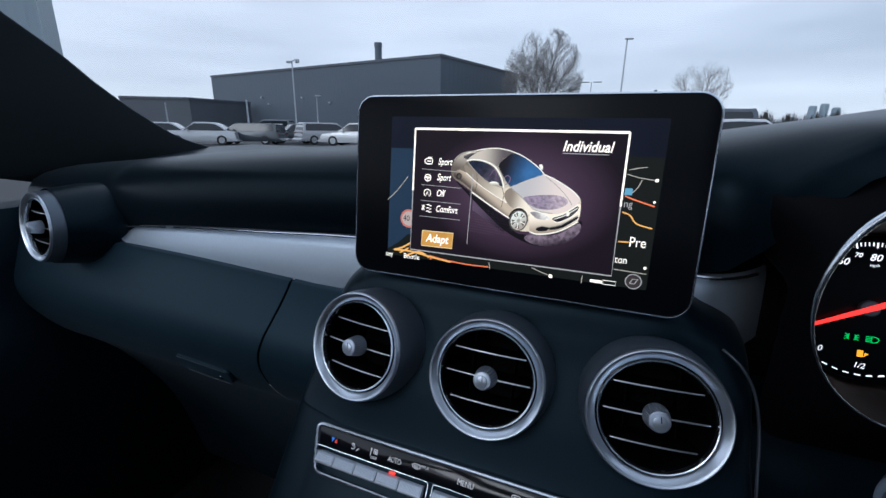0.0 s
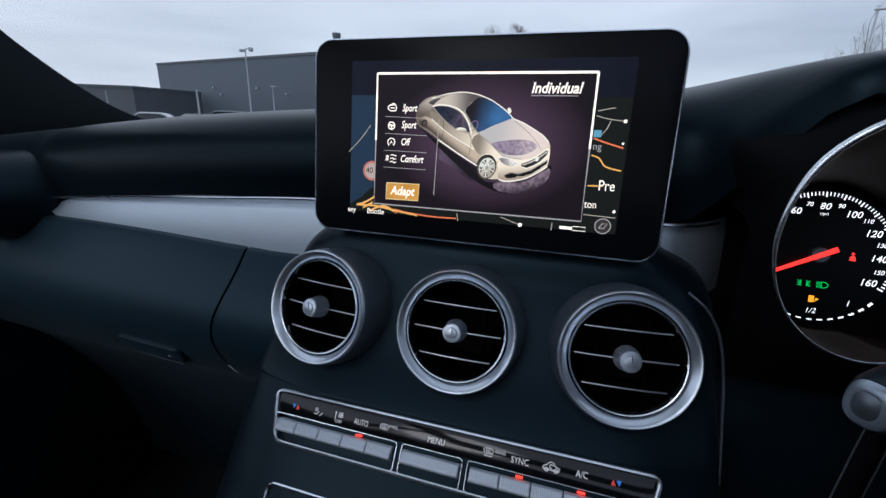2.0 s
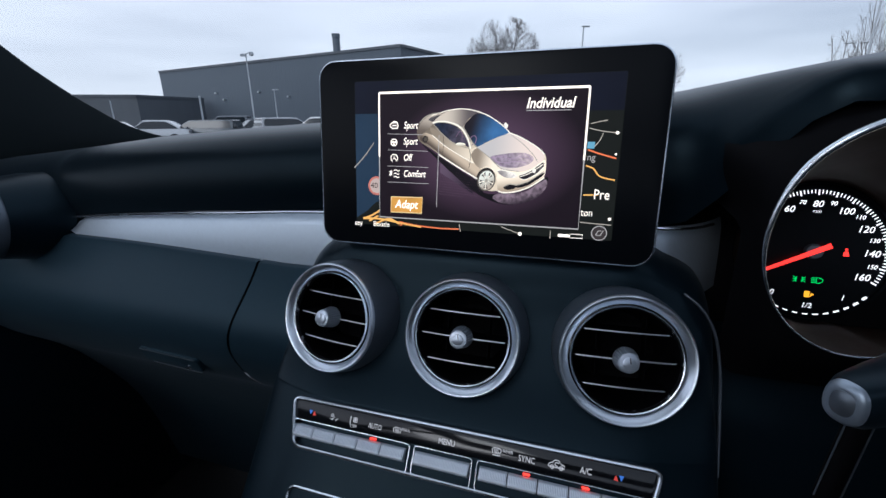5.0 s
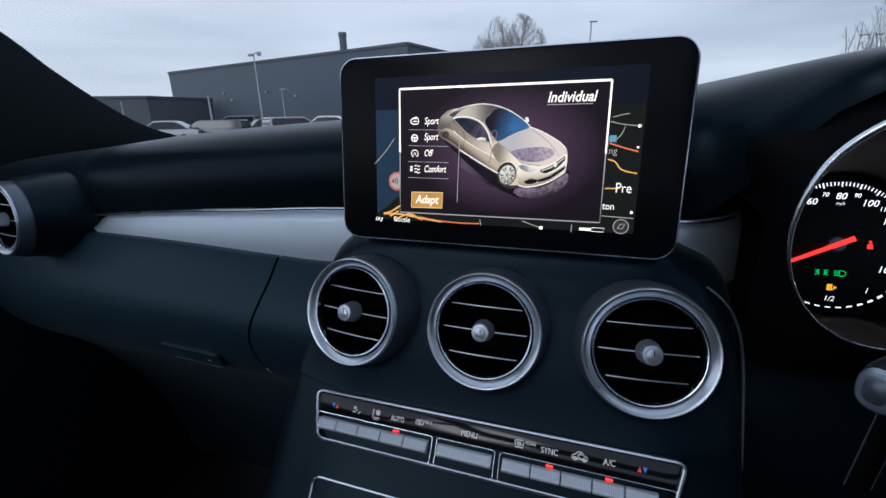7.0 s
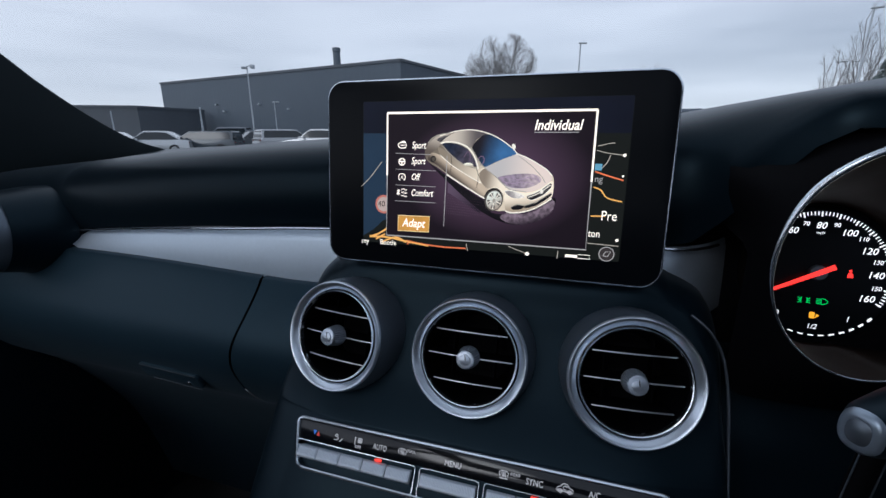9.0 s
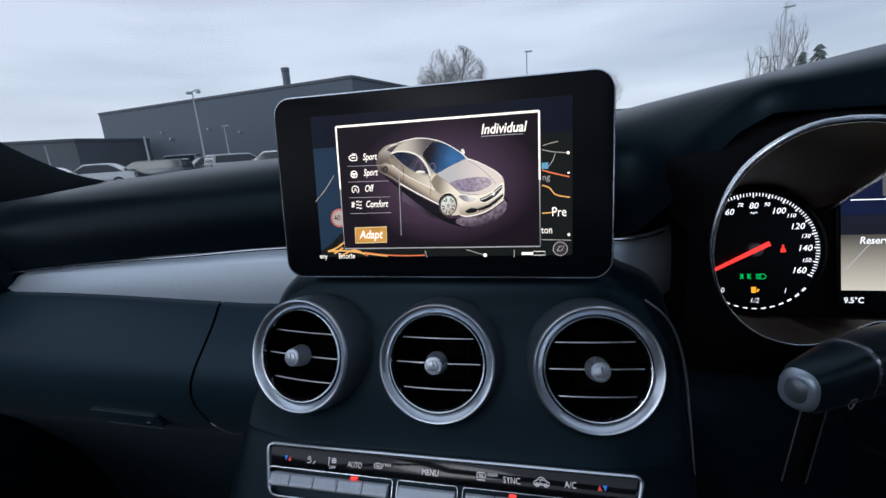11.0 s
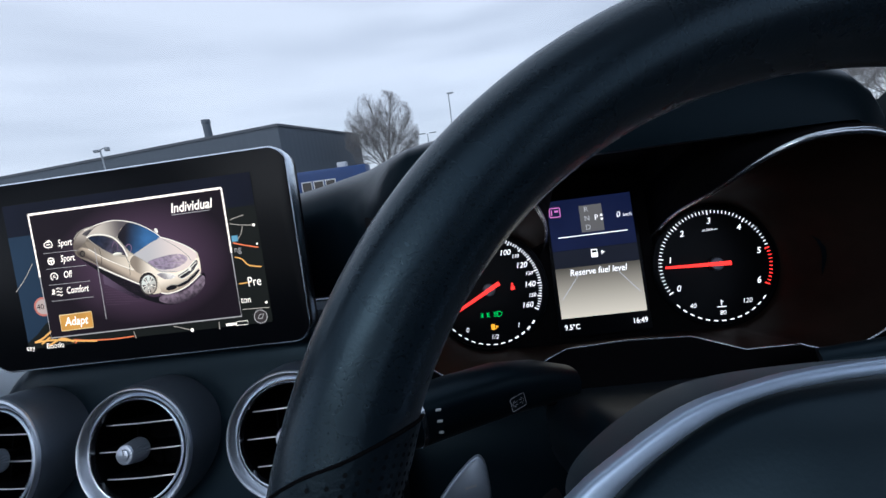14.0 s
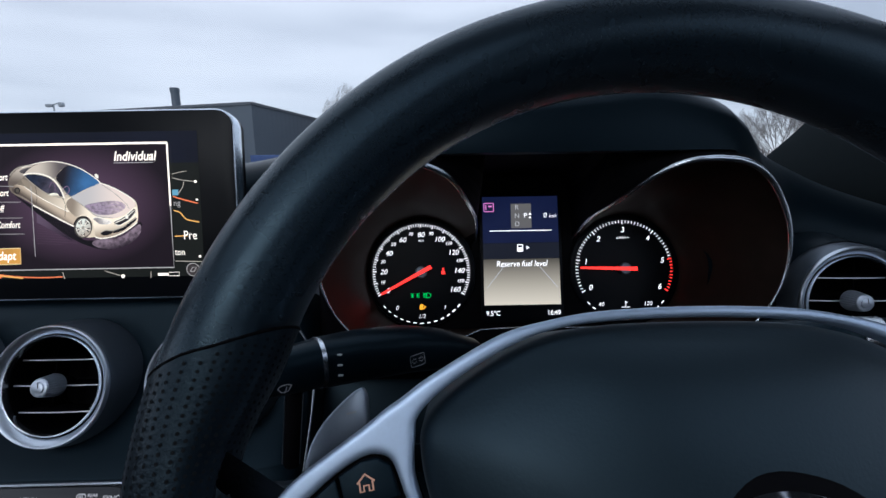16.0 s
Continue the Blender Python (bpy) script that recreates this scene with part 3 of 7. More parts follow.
bm = B()
slab(bm, round_poly([(-0.1292, -0.0002), (0.1376, 0.0012), (0.1336, -0.0135), (-0.1260, -0.0135)], 0.003, 4), -0.006, 0.0004, 0.0004, 2)
band = part("legend_band", bm, PIANO_BLACK, climate, "gloss black legend band")
BAYS = ((-0.1262, -0.0272, -0.1210), (-0.0244, 0.0194, None), (0.0222, 0.1338, 0.1288))
for x0, x1, xe in BAYS:
    low0, low1 = (xe if xe and xe < 0 else x0), (xe if xe and xe > 0 else x1)
    shape = round_poly([(x0, -0.0138), (x1, -0.0138), (low1, -0.0332), (low0, -0.0332)], 0.0030, 4)
    bm = B()
    loft(bm, [[(x, y, w) for x, y in inset(shape, d)] for d, w in ((0.0, -0.006), (0.0, 0.0004), (0.0002, 0.0008), (0.0006, 0.0008), (0.0008, 0.0004), (0.0009, -0.0034))])
    part("key_bay_rim", bm, ALUMINIUM, climate, "slim satin aluminium bay rim")


def key(x0, x1):
    """One rocker key: a ribbed upper face that slopes out to a rounded front edge, coloured brighter as a highlight."""
    bm = B()
    prof = [(-0.0176, -0.006), (-0.0178, 0.0020), (-0.0184, 0.0029), (-0.0240, 0.0042), (-0.0250, 0.0043), (-0.0258, 0.0038), (-0.0262, 0.0028), (-0.0268, 0.0004), (-0.0270, -0.006)]
    loft(bm, [[(x, y, w) for y, w in prof] for x in (x0 + 0.0004, x0 + 0.0008, x1 - 0.0008, x1 - 0.0004)], closed=False)
    for x in (x0 + 0.0004, x1 - 0.0004):
        bm.faces.new([bm.verts.new((x, y, w)) for y, w in prof])
    k = part("key", bm, KEY_SHADE, climate, "ribbed silver rocker key")
    bm = B()
    n = int((x1 - x0 - 0.0016) / 0.0011)
    for i in range(n):
        x = x0 + 0.0010 + i * 0.0011
        loft(bm, [[(x, y, w - 0.0002), (x + 0.00015, y, w + 0.0006), (x + 0.00055, y, w + 0.0006), (x + 0.0007, y, w - 0.0002)] for y, w in ((-0.0186, 0.0028), (-0.0236, 0.0040))], closed=False)
    part("ribs", bm, BUTTON_GREY, k)
    # paler bar along the front in place of the edge's highlight
    bm = B()
    tube(bm, [(x0 + 0.0006, -0.0246, 0.0038), (x1 - 0.0006, -0.0246, 0.0038)], 0.0013, 8)
    part("front_edge", bm, BUTTON_GREY, k)
    return k


key(-0.1222, -0.1056)
for i in range(1, 5):
    key(-0.1245 + 0.0189 * i, -0.1245 + 0.0189 * (i + 1))
key(-0.0228, 0.0178)
for i in range(5):
    key(0.0246 + 0.0197 * i, 0.0246 + 0.0197 * (i + 1))
for x in (-0.0570, 0.0563, 0.0940):
    bm = B()
    slab(bm, rrect(0.0048, 0.0012, 0.0006, 3, x, -0.0163), -0.004, 0.0014, 0.0003, 2)
    part("key_lamp", bm, RED_LED, climate, "lit red key lamp")
words("legend", "AUTO", 0.0054, DIM_GLOW, band, -0.0571, -0.0078, 0.0007, label="white AUTO lettering", squeeze=0.74)
words("legend", "MENU", 0.0056, DIM_GLOW, band, -0.0007, -0.0076, 0.0007, squeeze=0.8)
words("legend", "SYNC", 0.0056, DIM_GLOW, band, 0.0556, -0.0072, 0.0007, squeeze=0.8)
words("legend", "A/C", 0.0056, DIM_GLOW, band, 0.0935, -0.0062, 0.0007, squeeze=0.8)
words("legend", "MAX", 0.0030, DIM_GLOW, band, -0.0325, -0.0056, 0.0007)
words("legend", "REAR", 0.0030, DIM_GLOW, band, 0.0428, -0.0050, 0.0007)
words("legend", "OFF", 0.0030, DIM_GLOW, band, -0.0745, -0.0108, 0.0007)


def icon(name, mat, parent, w, lines, width, label=""):
    bm = B()
    for l in lines:
        stroke(bm, l, width, w)
    return part(name, bm, mat, parent, label, smooth=0)


def arc(cx, cy, rx, ry, a0, a1, n=14):
    return [(cx + rx * math.cos(radians(a0 + (a1 - a0) * i / n)), cy + ry * math.sin(radians(a0 + (a1 - a0) * i / n))) for i in range(n + 1)]


def heat_screen(x, y):
    wave = [[(x + d + 0.0004 * math.sin(k * 1.6), y - 0.0014 + 0.0007 * k) for k in range(5)] for d in (-0.0011, 0, 0.0011)]
    return wave + [[(x - 0.0024, y - 0.0012), (x - 0.0032, y + 0.0012), (x - 0.0018, y + 0.0022), (x + 0.0018, y + 0.0022), (x + 0.0032, y + 0.0012), (x + 0.0024, y - 0.0012)]]


icon("screen_heat_icon", DIM_GLOW, band, 0.0007, heat_screen(-0.0392, -0.0072), 0.0005)
icon("screen_heat_icon", DIM_GLOW, band, 0.0007, heat_screen(0.0350, -0.0062) + [[(0.0322, -0.0086), (0.0378, -0.0086)]], 0.0005)
icon("fan_icon", DIM_GLOW, band, 0.0007, [arc(-0.0738 + 0.0011 * math.cos(radians(a)), -0.0062 + 0.0011 * math.sin(radians(a)), 0.0008, 0.0008, 0, 360, 8) for a in (45, 135, 225, 315)] + [[(-0.0778, -0.010), (-0.0778, -0.0042)], [(-0.0786, -0.0048), (-0.0770, -0.0048)]], 0.0005)
icon("airflow_icon", DIM_GLOW, band, 0.0007, [arc(-0.0938, -0.0062, 0.0010, 0.0010, 0, 360, 8), [(-0.0955, -0.0092), (-0.0930, -0.0094), (-0.0918, -0.0072)], [(-0.0905, -0.0100), (-0.0885, -0.0078)]], 0.0005)
icon("car_icon", DIM_GLOW, band, 0.0007, [[(0.0700, -0.0078), (0.0702, -0.0060), (0.0722, -0.0052), (0.0738, -0.0034), (0.0762, -0.0034), (0.0778, -0.0054), (0.0800, -0.0060), (0.0802, -0.0078), (0.0700, -0.0078)], arc(0.0722, -0.0078, 0.0011, 0.0011, 0, 360, 10), arc(0.0780, -0.0078, 0.0011, 0.0011, 0, 360, 10), arc(0.0752, -0.0058, 0.0012, 0.0012, 20, 300, 8)], 0.0005)
for x, y, flip in ((-0.1112, -0.0077, 1), (0.1132, -0.0060, -1)):
    for dx, mt, up in ((-0.0016, BLUE_GLOW if flip > 0 else REDDIM_GLOW, -flip), (0.0016, REDDIM_GLOW if flip > 0 else BLUE_GLOW, flip)):
        bm = B()
        flat(bm, [(x + dx - 0.0015, y - 0.0017 * up), (x + dx + 0.0015, y - 0.0017 * up), (x + dx, y + 0.0017 * up)], 0.0007)
        part("temperature_arrow", bm, mt, band, smooth=0)

# ---- audio panel below, only its upper edge shows ----
audio = thing("audio_panel", pose(0, -0.1055, 0.7980, 90 - PT, 0, 0), "gloss black audio panel with a silver surround", "control panel")
bm = B()
shape = rrect(0.236, 0.060, 0.007, 6, 0.0, -0.0315)
loft(bm, [[(x, y, w) for x, y in inset(shape, d)] for d, w in ((0, -0.01), (0, 0.0012), (0.001, 0.002), (0.0022, 0.0014), (0.0026, -0.003))])
part("frame", bm, ALUMINIUM, audio)
bm = B()
slab(bm, inset(shape, 0.0025), -0.008, -0.0005, 0.0006)
part("face", bm, PIANO_BLACK, audio)
bm = B()
for i in range(5):
    slab(bm, rrect(0.040, 0.010, 0.002, 3, -0.088 + 0.044 * i, -0.012), -0.003, 0.001, 0.0006)
part("key_row", bm, SATIN_BLACK, audio)
icon("audio_icon", DIM_GLOW, audio, 0.0013, [[(-0.099, -0.0095), (-0.084, -0.0095)], [(-0.079, -0.0125), (-0.077, -0.0095), (-0.075, -0.0125)]], 0.0006)

# ---- display ----
display = thing("central_display", pose(0, 0, 1.08, 90 - 6.2, 0, 0), "tablet-like black display with slim silver frame showing drive mode page", "display")
SHAPE = rrect(0.2572, 0.1445, 0.0145, 8, -0.0017, -0.0467)
bm = B()
loft(bm, [[(x, y, w) for x, y in inset(SHAPE, d)] for d, w in ((0.012, -0.0200), (0.004, -0.0170), (0.0006, -0.0120), (0.0, -0.0070), (0.0, -0.0010), (0.0005, 0.0002), (0.0013, 0.0007), (0.0017, 0.0002))], caps=False)
part("frame", bm, ALUMINIUM, display, "slim polished silver frame")
bm = B()
slab(bm, inset(SHAPE, 0.0014), -0.018, 0.0007, 0.0006)
bezel = part("bezel", bm, BEZEL_BLACK, display, "matt black bezel")
bm = B()
flat(bm, rrect(0.24, 0.12, 0.01, 5, 0, -0.0467)[::-1], -0.0198)
part("back", bm, SATIN_BLACK, display)
bm = B()
box(bm, (0, -0.117, -0.048), (0.11, 0.03, 0.03), 0.006)
part("foot", bm, SATIN_BLACK, display)

# ---- the display's picture: a drive mode page over a map ----
def at(px, py):
    """A place on the picture's drawing grid, 838 by 516 over the page, as metres on the glass."""
    f = (py - 62) / 516
    l, r = 95 + 45 * f, 932 + 14 * f
    return (-0.0763 + 0.1526 * (px - l) / (r - l), -0.0946 * f)


def lit(name, color, strength, low=1.0, high=1.0, scale=60.0):
    return glow(name, color, strength, low, high, scale)


def drawn(name, pts, w, mat, label="", curve=0, parent=None):
    p = [at(*q) for q in pts]
    if curve:
        p = smooth_line(p, curve, True)
    bm = B()
    flat(bm, p, w)
    bmesh.ops.triangulate(bm, faces=bm.faces)
    return part(name, bm, mat, parent or bezel, label, smooth=0)


def lines(name, many, width, w, mat, parent=None, curve=4):
    each = name == "map_road"
    bm = B()
    for i, l in enumerate(many):
        p = [at(*q) for q in l]
        stroke(bm, smooth_line(p, curve) if curve and len(p) > 2 else p, width, w)
        if each and i < len(many) - 1:
            part(name, bm, mat, parent or bezel, smooth=0)
            bm = B()
    return part(name, bm, mat, parent or bezel, smooth=0)


CREAM = lit("cream_white", (1.0, 0.88, 0.72), 1.5)
CREAM_DIM = lit("cream_grey", (0.8, 0.74, 0.68), 0.55)
MAP_SEA = lit("map_sea", (0.035, 0.075, 0.13), 0.5, 0.7, 1.2, 20)
MAP_LAND = lit("map_land", (0.012, 0.014, 0.010), 0.6)
MAP_NIGHT = lit("map_night_sky", (0.008, 0.011, 0.026), 0.45, 0.5, 1.6, 25)
ROAD_YELLOW = lit("map_road_yellow", (1.0, 0.50, 0.12), 0.95)
ROAD_RED = lit("map_road_red", (0.95, 0.22, 0.08), 0.9)
ROAD_PALE = lit("map_road_pale", (0.9, 0.78, 0.62), 0.6)
bm = B()
flat(bm, rrect(0.1965, 0.1105, 0.001, 2, 0.0005, -0.0462), 0.0009)
part("map_ground", bm, MAP_LAND, bezel, "dark night map behind the page", smooth=0)
bm = B()
flat(bm, [(-0.0975, -0.0985), (-0.0745, -0.0985), (-0.0745, -0.0150), (-0.0975, -0.0150)], 0.0010)
part("map_sea", bm, MAP_SEA, bezel, smooth=0)
bm = B()
flat(bm, [(-0.0975, -0.0149), (0.0985, -0.0149), (0.0985, 0.0088), (-0.0975, 0.0088)], 0.0010)
part("map_sky", bm, MAP_NIGHT, bezel, smooth=0)
bm = B()
flat(bm, [(-0.0975, -0.1010), (-0.0745, -0.1010), (-0.0745, -0.0820), (-0.0800, -0.0830), (-0.0880, -0.0905), (-0.0975, -0.0965)], 0.0011)
part("map_coast", bm, MAP_LAND, bezel, smooth=0)
lines("map_road", [[(60, 590), (100, 575), (150, 540)], [(60, 590), (140, 588), (230, 600), (330, 612)], [(90, 600), (130, 575)], [(120, 612), (180, 585), (230, 605)]], 0.0014, 0.0013, ROAD_YELLOW)
lines("map_road", [[(230, 596), (300, 606), (400, 612), (490, 610)], [(235, 612), (250, 598)], [(948, 282), (990, 296), (1048, 312)]], 0.0010, 0.0013, ROAD_RED)
lines("map_road", [[(948, 340), (975, 350), (1000, 378), (1052, 390)], [(950, 448), (1000, 446)]], 0.0009, 0.0013, ROAD_YELLOW)
lines("map_road", [[(945, 205), (985, 215), (1040, 222)], [(995, 222), (985, 250), (965, 275)], [(948, 190), (980, 182), (1005, 178)], [(950, 552), (1058, 556)], [(660, 588), (695, 600), (735, 612)], [(490, 590), (498, 620)], [(0, 370), (45, 320), (85, 262)], [(848, 592), (848, 622)]], 0.0005, 0.0013, ROAD_PALE)
for x, y, r in ((1042, 222, 0.0011), (1045, 297, 0.0008), (735, 612, 0.0014), (1050, 534, 0.0010)):
    bm = B()
    disc(bm, r, 0.0014, 14, at(x, y))
    part("map_place", bm, CREAM, bezel, smooth=0)
words("map_text", "Pre", 0.0096, CREAM, bezel, *at(985, 446), 0.0014, align="LEFT", squeeze=0.8, label="cream map place name cut off by the page")
words("map_text", "ton", 0.0072, CREAM, bezel, *at(948, 515), 0.0014, align="LEFT", squeeze=0.8)
words("map_text", "ng", 0.0066, CREAM_DIM, bezel, *at(948, 310), 0.0014, align="LEFT", squeeze=0.9)
words("map_text", "sey", 0.0060, CREAM, bezel, *at(22, 612), 0.0014, align="LEFT", squeeze=0.9)
words("map_text", "Bootle", 0.0060, CREAM, bezel, *at(110, 612), 0.0014, align="LEFT", squeeze=0.9)
drawn("map_shield", [(945, 254), (970, 254), (970, 278), (945, 278)], 0.0014, lit("map_shield_blue", (0.25, 0.62, 0.80), 0.6))
bm = B()
disc(bm, 0.0074, 0.0012, 28, at(112, 444))
part("speed_sign", bm, lit("sign_red", (0.8, 0.25, 0.18), 0.7), bezel, "round red-rimmed speed sign", smooth=0)
bm = B()
disc(bm, 0.0058, 0.0013, 28, at(112, 444))
part("sign_face", bm, lit("sign_face", (0.95, 0.72, 0.6), 0.55), bezel, smooth=0)
words("sign_text", "40", 0.0062, BEZEL_BLACK, bezel, at(108, 444)[0] - 0.0012, at(108, 444)[1], 0.0014)
bm = B()
disc(bm, 0.0051, 0.0012, 28, at(1020, 589))
part("compass_disc", bm, lit("compass_grey", (0.07, 0.055, 0.05), 0.6), bezel, "round map compass", smooth=0)
bm = B()
stroke(bm, arc(*at(1020, 589), 0.0049, 0.0049, 0, 360, 28), 0.0006, 0.0014)
x, y = at(1020, 589)
stroke(bm, [(x - 0.0022, y - 0.0014), (x - 0.0006, y + 0.0016), (x + 0.0026, y + 0.0018), (x + 0.0008, y - 0.0016), (x - 0.0022, y - 0.0014)], 0.0006, 0.0014)
part("compass_mark", bm, CREAM_DIM, bezel, smooth=0)
bm = B()
bar(bm, *at(898, 607), 0.0082, 0.0020, 0.0014)
part("map_scale", bm, CREAM, bezel, smooth=0)
bm = B()
stroke(bm, [at(920, 599), at(964, 599), at(964, 614), at(920, 614)], 0.0004, 0.0014)
part("map_scale_end", bm, CREAM, bezel, smooth=0)

# the page itself
PAGE = lit("page_plum", (0.026, 0.018, 0.024), 0.5, 0.75, 1.3, 22)
page = drawn("page", [(95, 62), (932, 62), (946, 578), (140, 578)], 0.0017, PAGE, "dark plum drive mode page")


def page_light():
    """The page's floor light, brighter towards the middle of its lower half."""
    m = lit("page_floor", (0.115, 0.060, 0.098), 0.75)
    n, l = m.node_tree.nodes, m.node_tree.links
    tc, mp, gr, r = n.new("ShaderNodeTexCoord"), n.new("ShaderNodeMapping"), n.new("ShaderNodeTexGradient"), n.new("ShaderNodeMapRange")
    gr.gradient_type = "SPHERICAL"
    mp.inputs["Location"].default_value = (-0.1, 0.95, 0)
    mp.inputs["Scale"].default_value = (14, 21, 1)
    l.new(tc.outputs["Object"], mp.inputs["Vector"])
    l.new(mp.outputs["Vector"], gr.inputs["Vector"])
    l.new(gr.outputs["Fac"], r.inputs["Value"])
    r.inputs["To Min"].default_value, r.inputs["To Max"].default_value = 0.08, 1.05
    l.new(r.outputs["Result"], n["Principled BSDF"].inputs["Emission Strength"])
    return m


drawn("page_floor", [(98, 66), (930, 66), (943, 573), (142, 573)], 0.0019, page_light())
bm = B()
stroke(bm, [at(95, 62), at(932, 62)], 0.0016, 0.0022)
stroke(bm, [at(95, 62), at(118, 320)], 0.0013, 0.0022)
stroke(bm, [at(932, 62), at(939, 320)], 0.0013, 0.0022)
part("page_border", bm, CREAM, page, "bright cream page border", smooth=0)
bm = B()
stroke(bm, [at(118, 320), at(140, 578), at(946, 578), at(939, 320)], 0.0009, 0.0022)
part("page_border", bm, CREAM_DIM, page, smooth=0)
# car picture
HX, HY, HW = (0.000222689, -0.0000134107, -0.0864709), (-0.0000161794, -0.000208273, 0.0279977), (0.000125852, -0.000133721, 1.0)


def on(px, py):
    """A place on the car picture's own slanted drawing grid, as metres on the page."""
    w = HW[0] * px + HW[1] * py + HW[2]
    return ((HX[0] * px + HX[1] * py + HX[2]) / w, (HY[0] * px + HY[1] * py + HY[2]) / w)


PX, PY, PW = (0.000148505, -9.99916e-06, -0.0474856), (-5.03948e-07, -0.000144591, -0.0102945), (5.32714e-06, -5.16582e-05, 1.0)


def pic(px, py):
    """A place on the car picture's drawing grid, 690 by 450 over the car, as metres on the page."""
    w = PW[0] * px + PW[1] * py + PW[2]
    return ((PX[0] * px + PX[1] * py + PX[2]) / w, (PY[0] * px + PY[1] * py + PY[2]) / w)


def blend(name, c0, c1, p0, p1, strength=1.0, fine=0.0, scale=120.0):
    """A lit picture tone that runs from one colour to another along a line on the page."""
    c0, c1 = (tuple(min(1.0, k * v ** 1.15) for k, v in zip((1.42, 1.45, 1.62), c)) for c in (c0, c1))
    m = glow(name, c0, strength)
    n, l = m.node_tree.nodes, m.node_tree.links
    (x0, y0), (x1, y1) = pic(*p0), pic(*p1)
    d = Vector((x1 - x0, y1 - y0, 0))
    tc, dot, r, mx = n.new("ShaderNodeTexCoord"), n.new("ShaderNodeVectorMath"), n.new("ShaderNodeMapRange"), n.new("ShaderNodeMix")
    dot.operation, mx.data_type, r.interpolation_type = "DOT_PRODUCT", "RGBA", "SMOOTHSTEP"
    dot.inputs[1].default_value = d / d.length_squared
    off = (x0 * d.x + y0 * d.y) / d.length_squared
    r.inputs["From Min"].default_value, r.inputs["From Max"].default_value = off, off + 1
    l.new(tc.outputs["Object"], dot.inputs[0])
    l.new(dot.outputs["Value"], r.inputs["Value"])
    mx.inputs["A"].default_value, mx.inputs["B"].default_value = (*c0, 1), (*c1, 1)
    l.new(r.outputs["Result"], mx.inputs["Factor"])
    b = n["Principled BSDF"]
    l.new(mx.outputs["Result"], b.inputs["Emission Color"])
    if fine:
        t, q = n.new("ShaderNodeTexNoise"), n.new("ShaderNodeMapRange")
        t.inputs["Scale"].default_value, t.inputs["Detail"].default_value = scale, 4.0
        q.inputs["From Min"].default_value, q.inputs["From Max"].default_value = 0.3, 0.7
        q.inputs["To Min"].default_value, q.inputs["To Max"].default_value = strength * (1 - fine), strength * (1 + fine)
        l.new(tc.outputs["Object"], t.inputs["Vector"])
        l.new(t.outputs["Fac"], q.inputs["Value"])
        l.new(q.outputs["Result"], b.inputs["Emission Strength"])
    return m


def tone(name, pts, w, mat, label="", curve=3, parent=None):
    p = [pic(*q) for q in pts]
    if curve:
        p = smooth_line(p, curve, True)
    bm = B()
    flat(bm, p, w)
    bmesh.ops.triangulate(bm, faces=bm.faces)
    return part(name, bm, mat, parent or page, label, smooth=0)


def thin(name, pts, width, w, mat, parent=None):
    bm = B()
    p = [on(*q) for q in pts]
    stroke(bm, smooth_line(p, 5) if len(p) > 2 else p, width, w)
    return part(name, bm, mat, parent or page, smooth=0)


def hair(name, pts, width, w, mat, parent=None):
    bm = B()
    p = [pic(*q) for q in pts]
    stroke(bm, smooth_line(p, 5) if len(p) > 2 else p, width, w)
    return part(name, bm, mat, parent or page, smooth=0)


def oval(cx, cy, rx, ry, n=20, tilt=0.0):
    c, k = math.cos(radians(tilt)), math.sin(radians(tilt))
    return [(cx + rx * math.cos(2 * math.pi * i / n) * c - ry * math.sin(2 * math.pi * i / n) * k, cy + rx * math.cos(2 * math.pi * i / n) * k + ry * math.sin(2 * math.pi * i / n) * c) for i in range(n)]


SHINE = lit("picture_shine", (1.0, 0.90, 0.72), 1.0)
EDGE = lit("picture_edge", (0.60, 0.52, 0.40), 0.62)
SEAM = lit("picture_seam", (0.13, 0.10, 0.075), 0.6)
INK = lit("picture_ink", (0.012, 0.010, 0.012), 0.5)
# floor: dotted sheen, streak and the car's reflection
tone("shadow", [(60, 188), (160, 248), (300, 328), (362, 362), (400, 415), (470, 420), (560, 415), (640, 380), (688, 330), (696, 360), (640, 430), (540, 468), (430, 450), (300, 380)], 0.0021, lit("picture_shadow", (0.010, 0.007, 0.010), 0.5))
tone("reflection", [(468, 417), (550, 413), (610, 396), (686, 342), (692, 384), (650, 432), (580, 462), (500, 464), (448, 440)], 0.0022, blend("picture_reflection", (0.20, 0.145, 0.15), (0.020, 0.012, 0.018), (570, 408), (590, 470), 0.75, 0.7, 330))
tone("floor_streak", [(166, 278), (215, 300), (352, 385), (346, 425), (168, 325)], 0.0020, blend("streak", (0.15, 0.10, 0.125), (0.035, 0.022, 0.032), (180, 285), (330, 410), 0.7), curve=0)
bm = B()
rng = random.Random(4)
for i in range(24):
    for k in range(10):
        x, y = 172 + 11.5 * i + 4 * (k % 2), 318 + 12.5 * k + 0.9 * i
        if x < 330 + 60 * rng.random() and y < 440:
            disc(bm, 0.00036, 0.0021, 6, pic(x, y))
part("floor_dots", bm, lit("floor_dot", (0.20, 0.12, 0.17), 0.5), page, smooth=0)
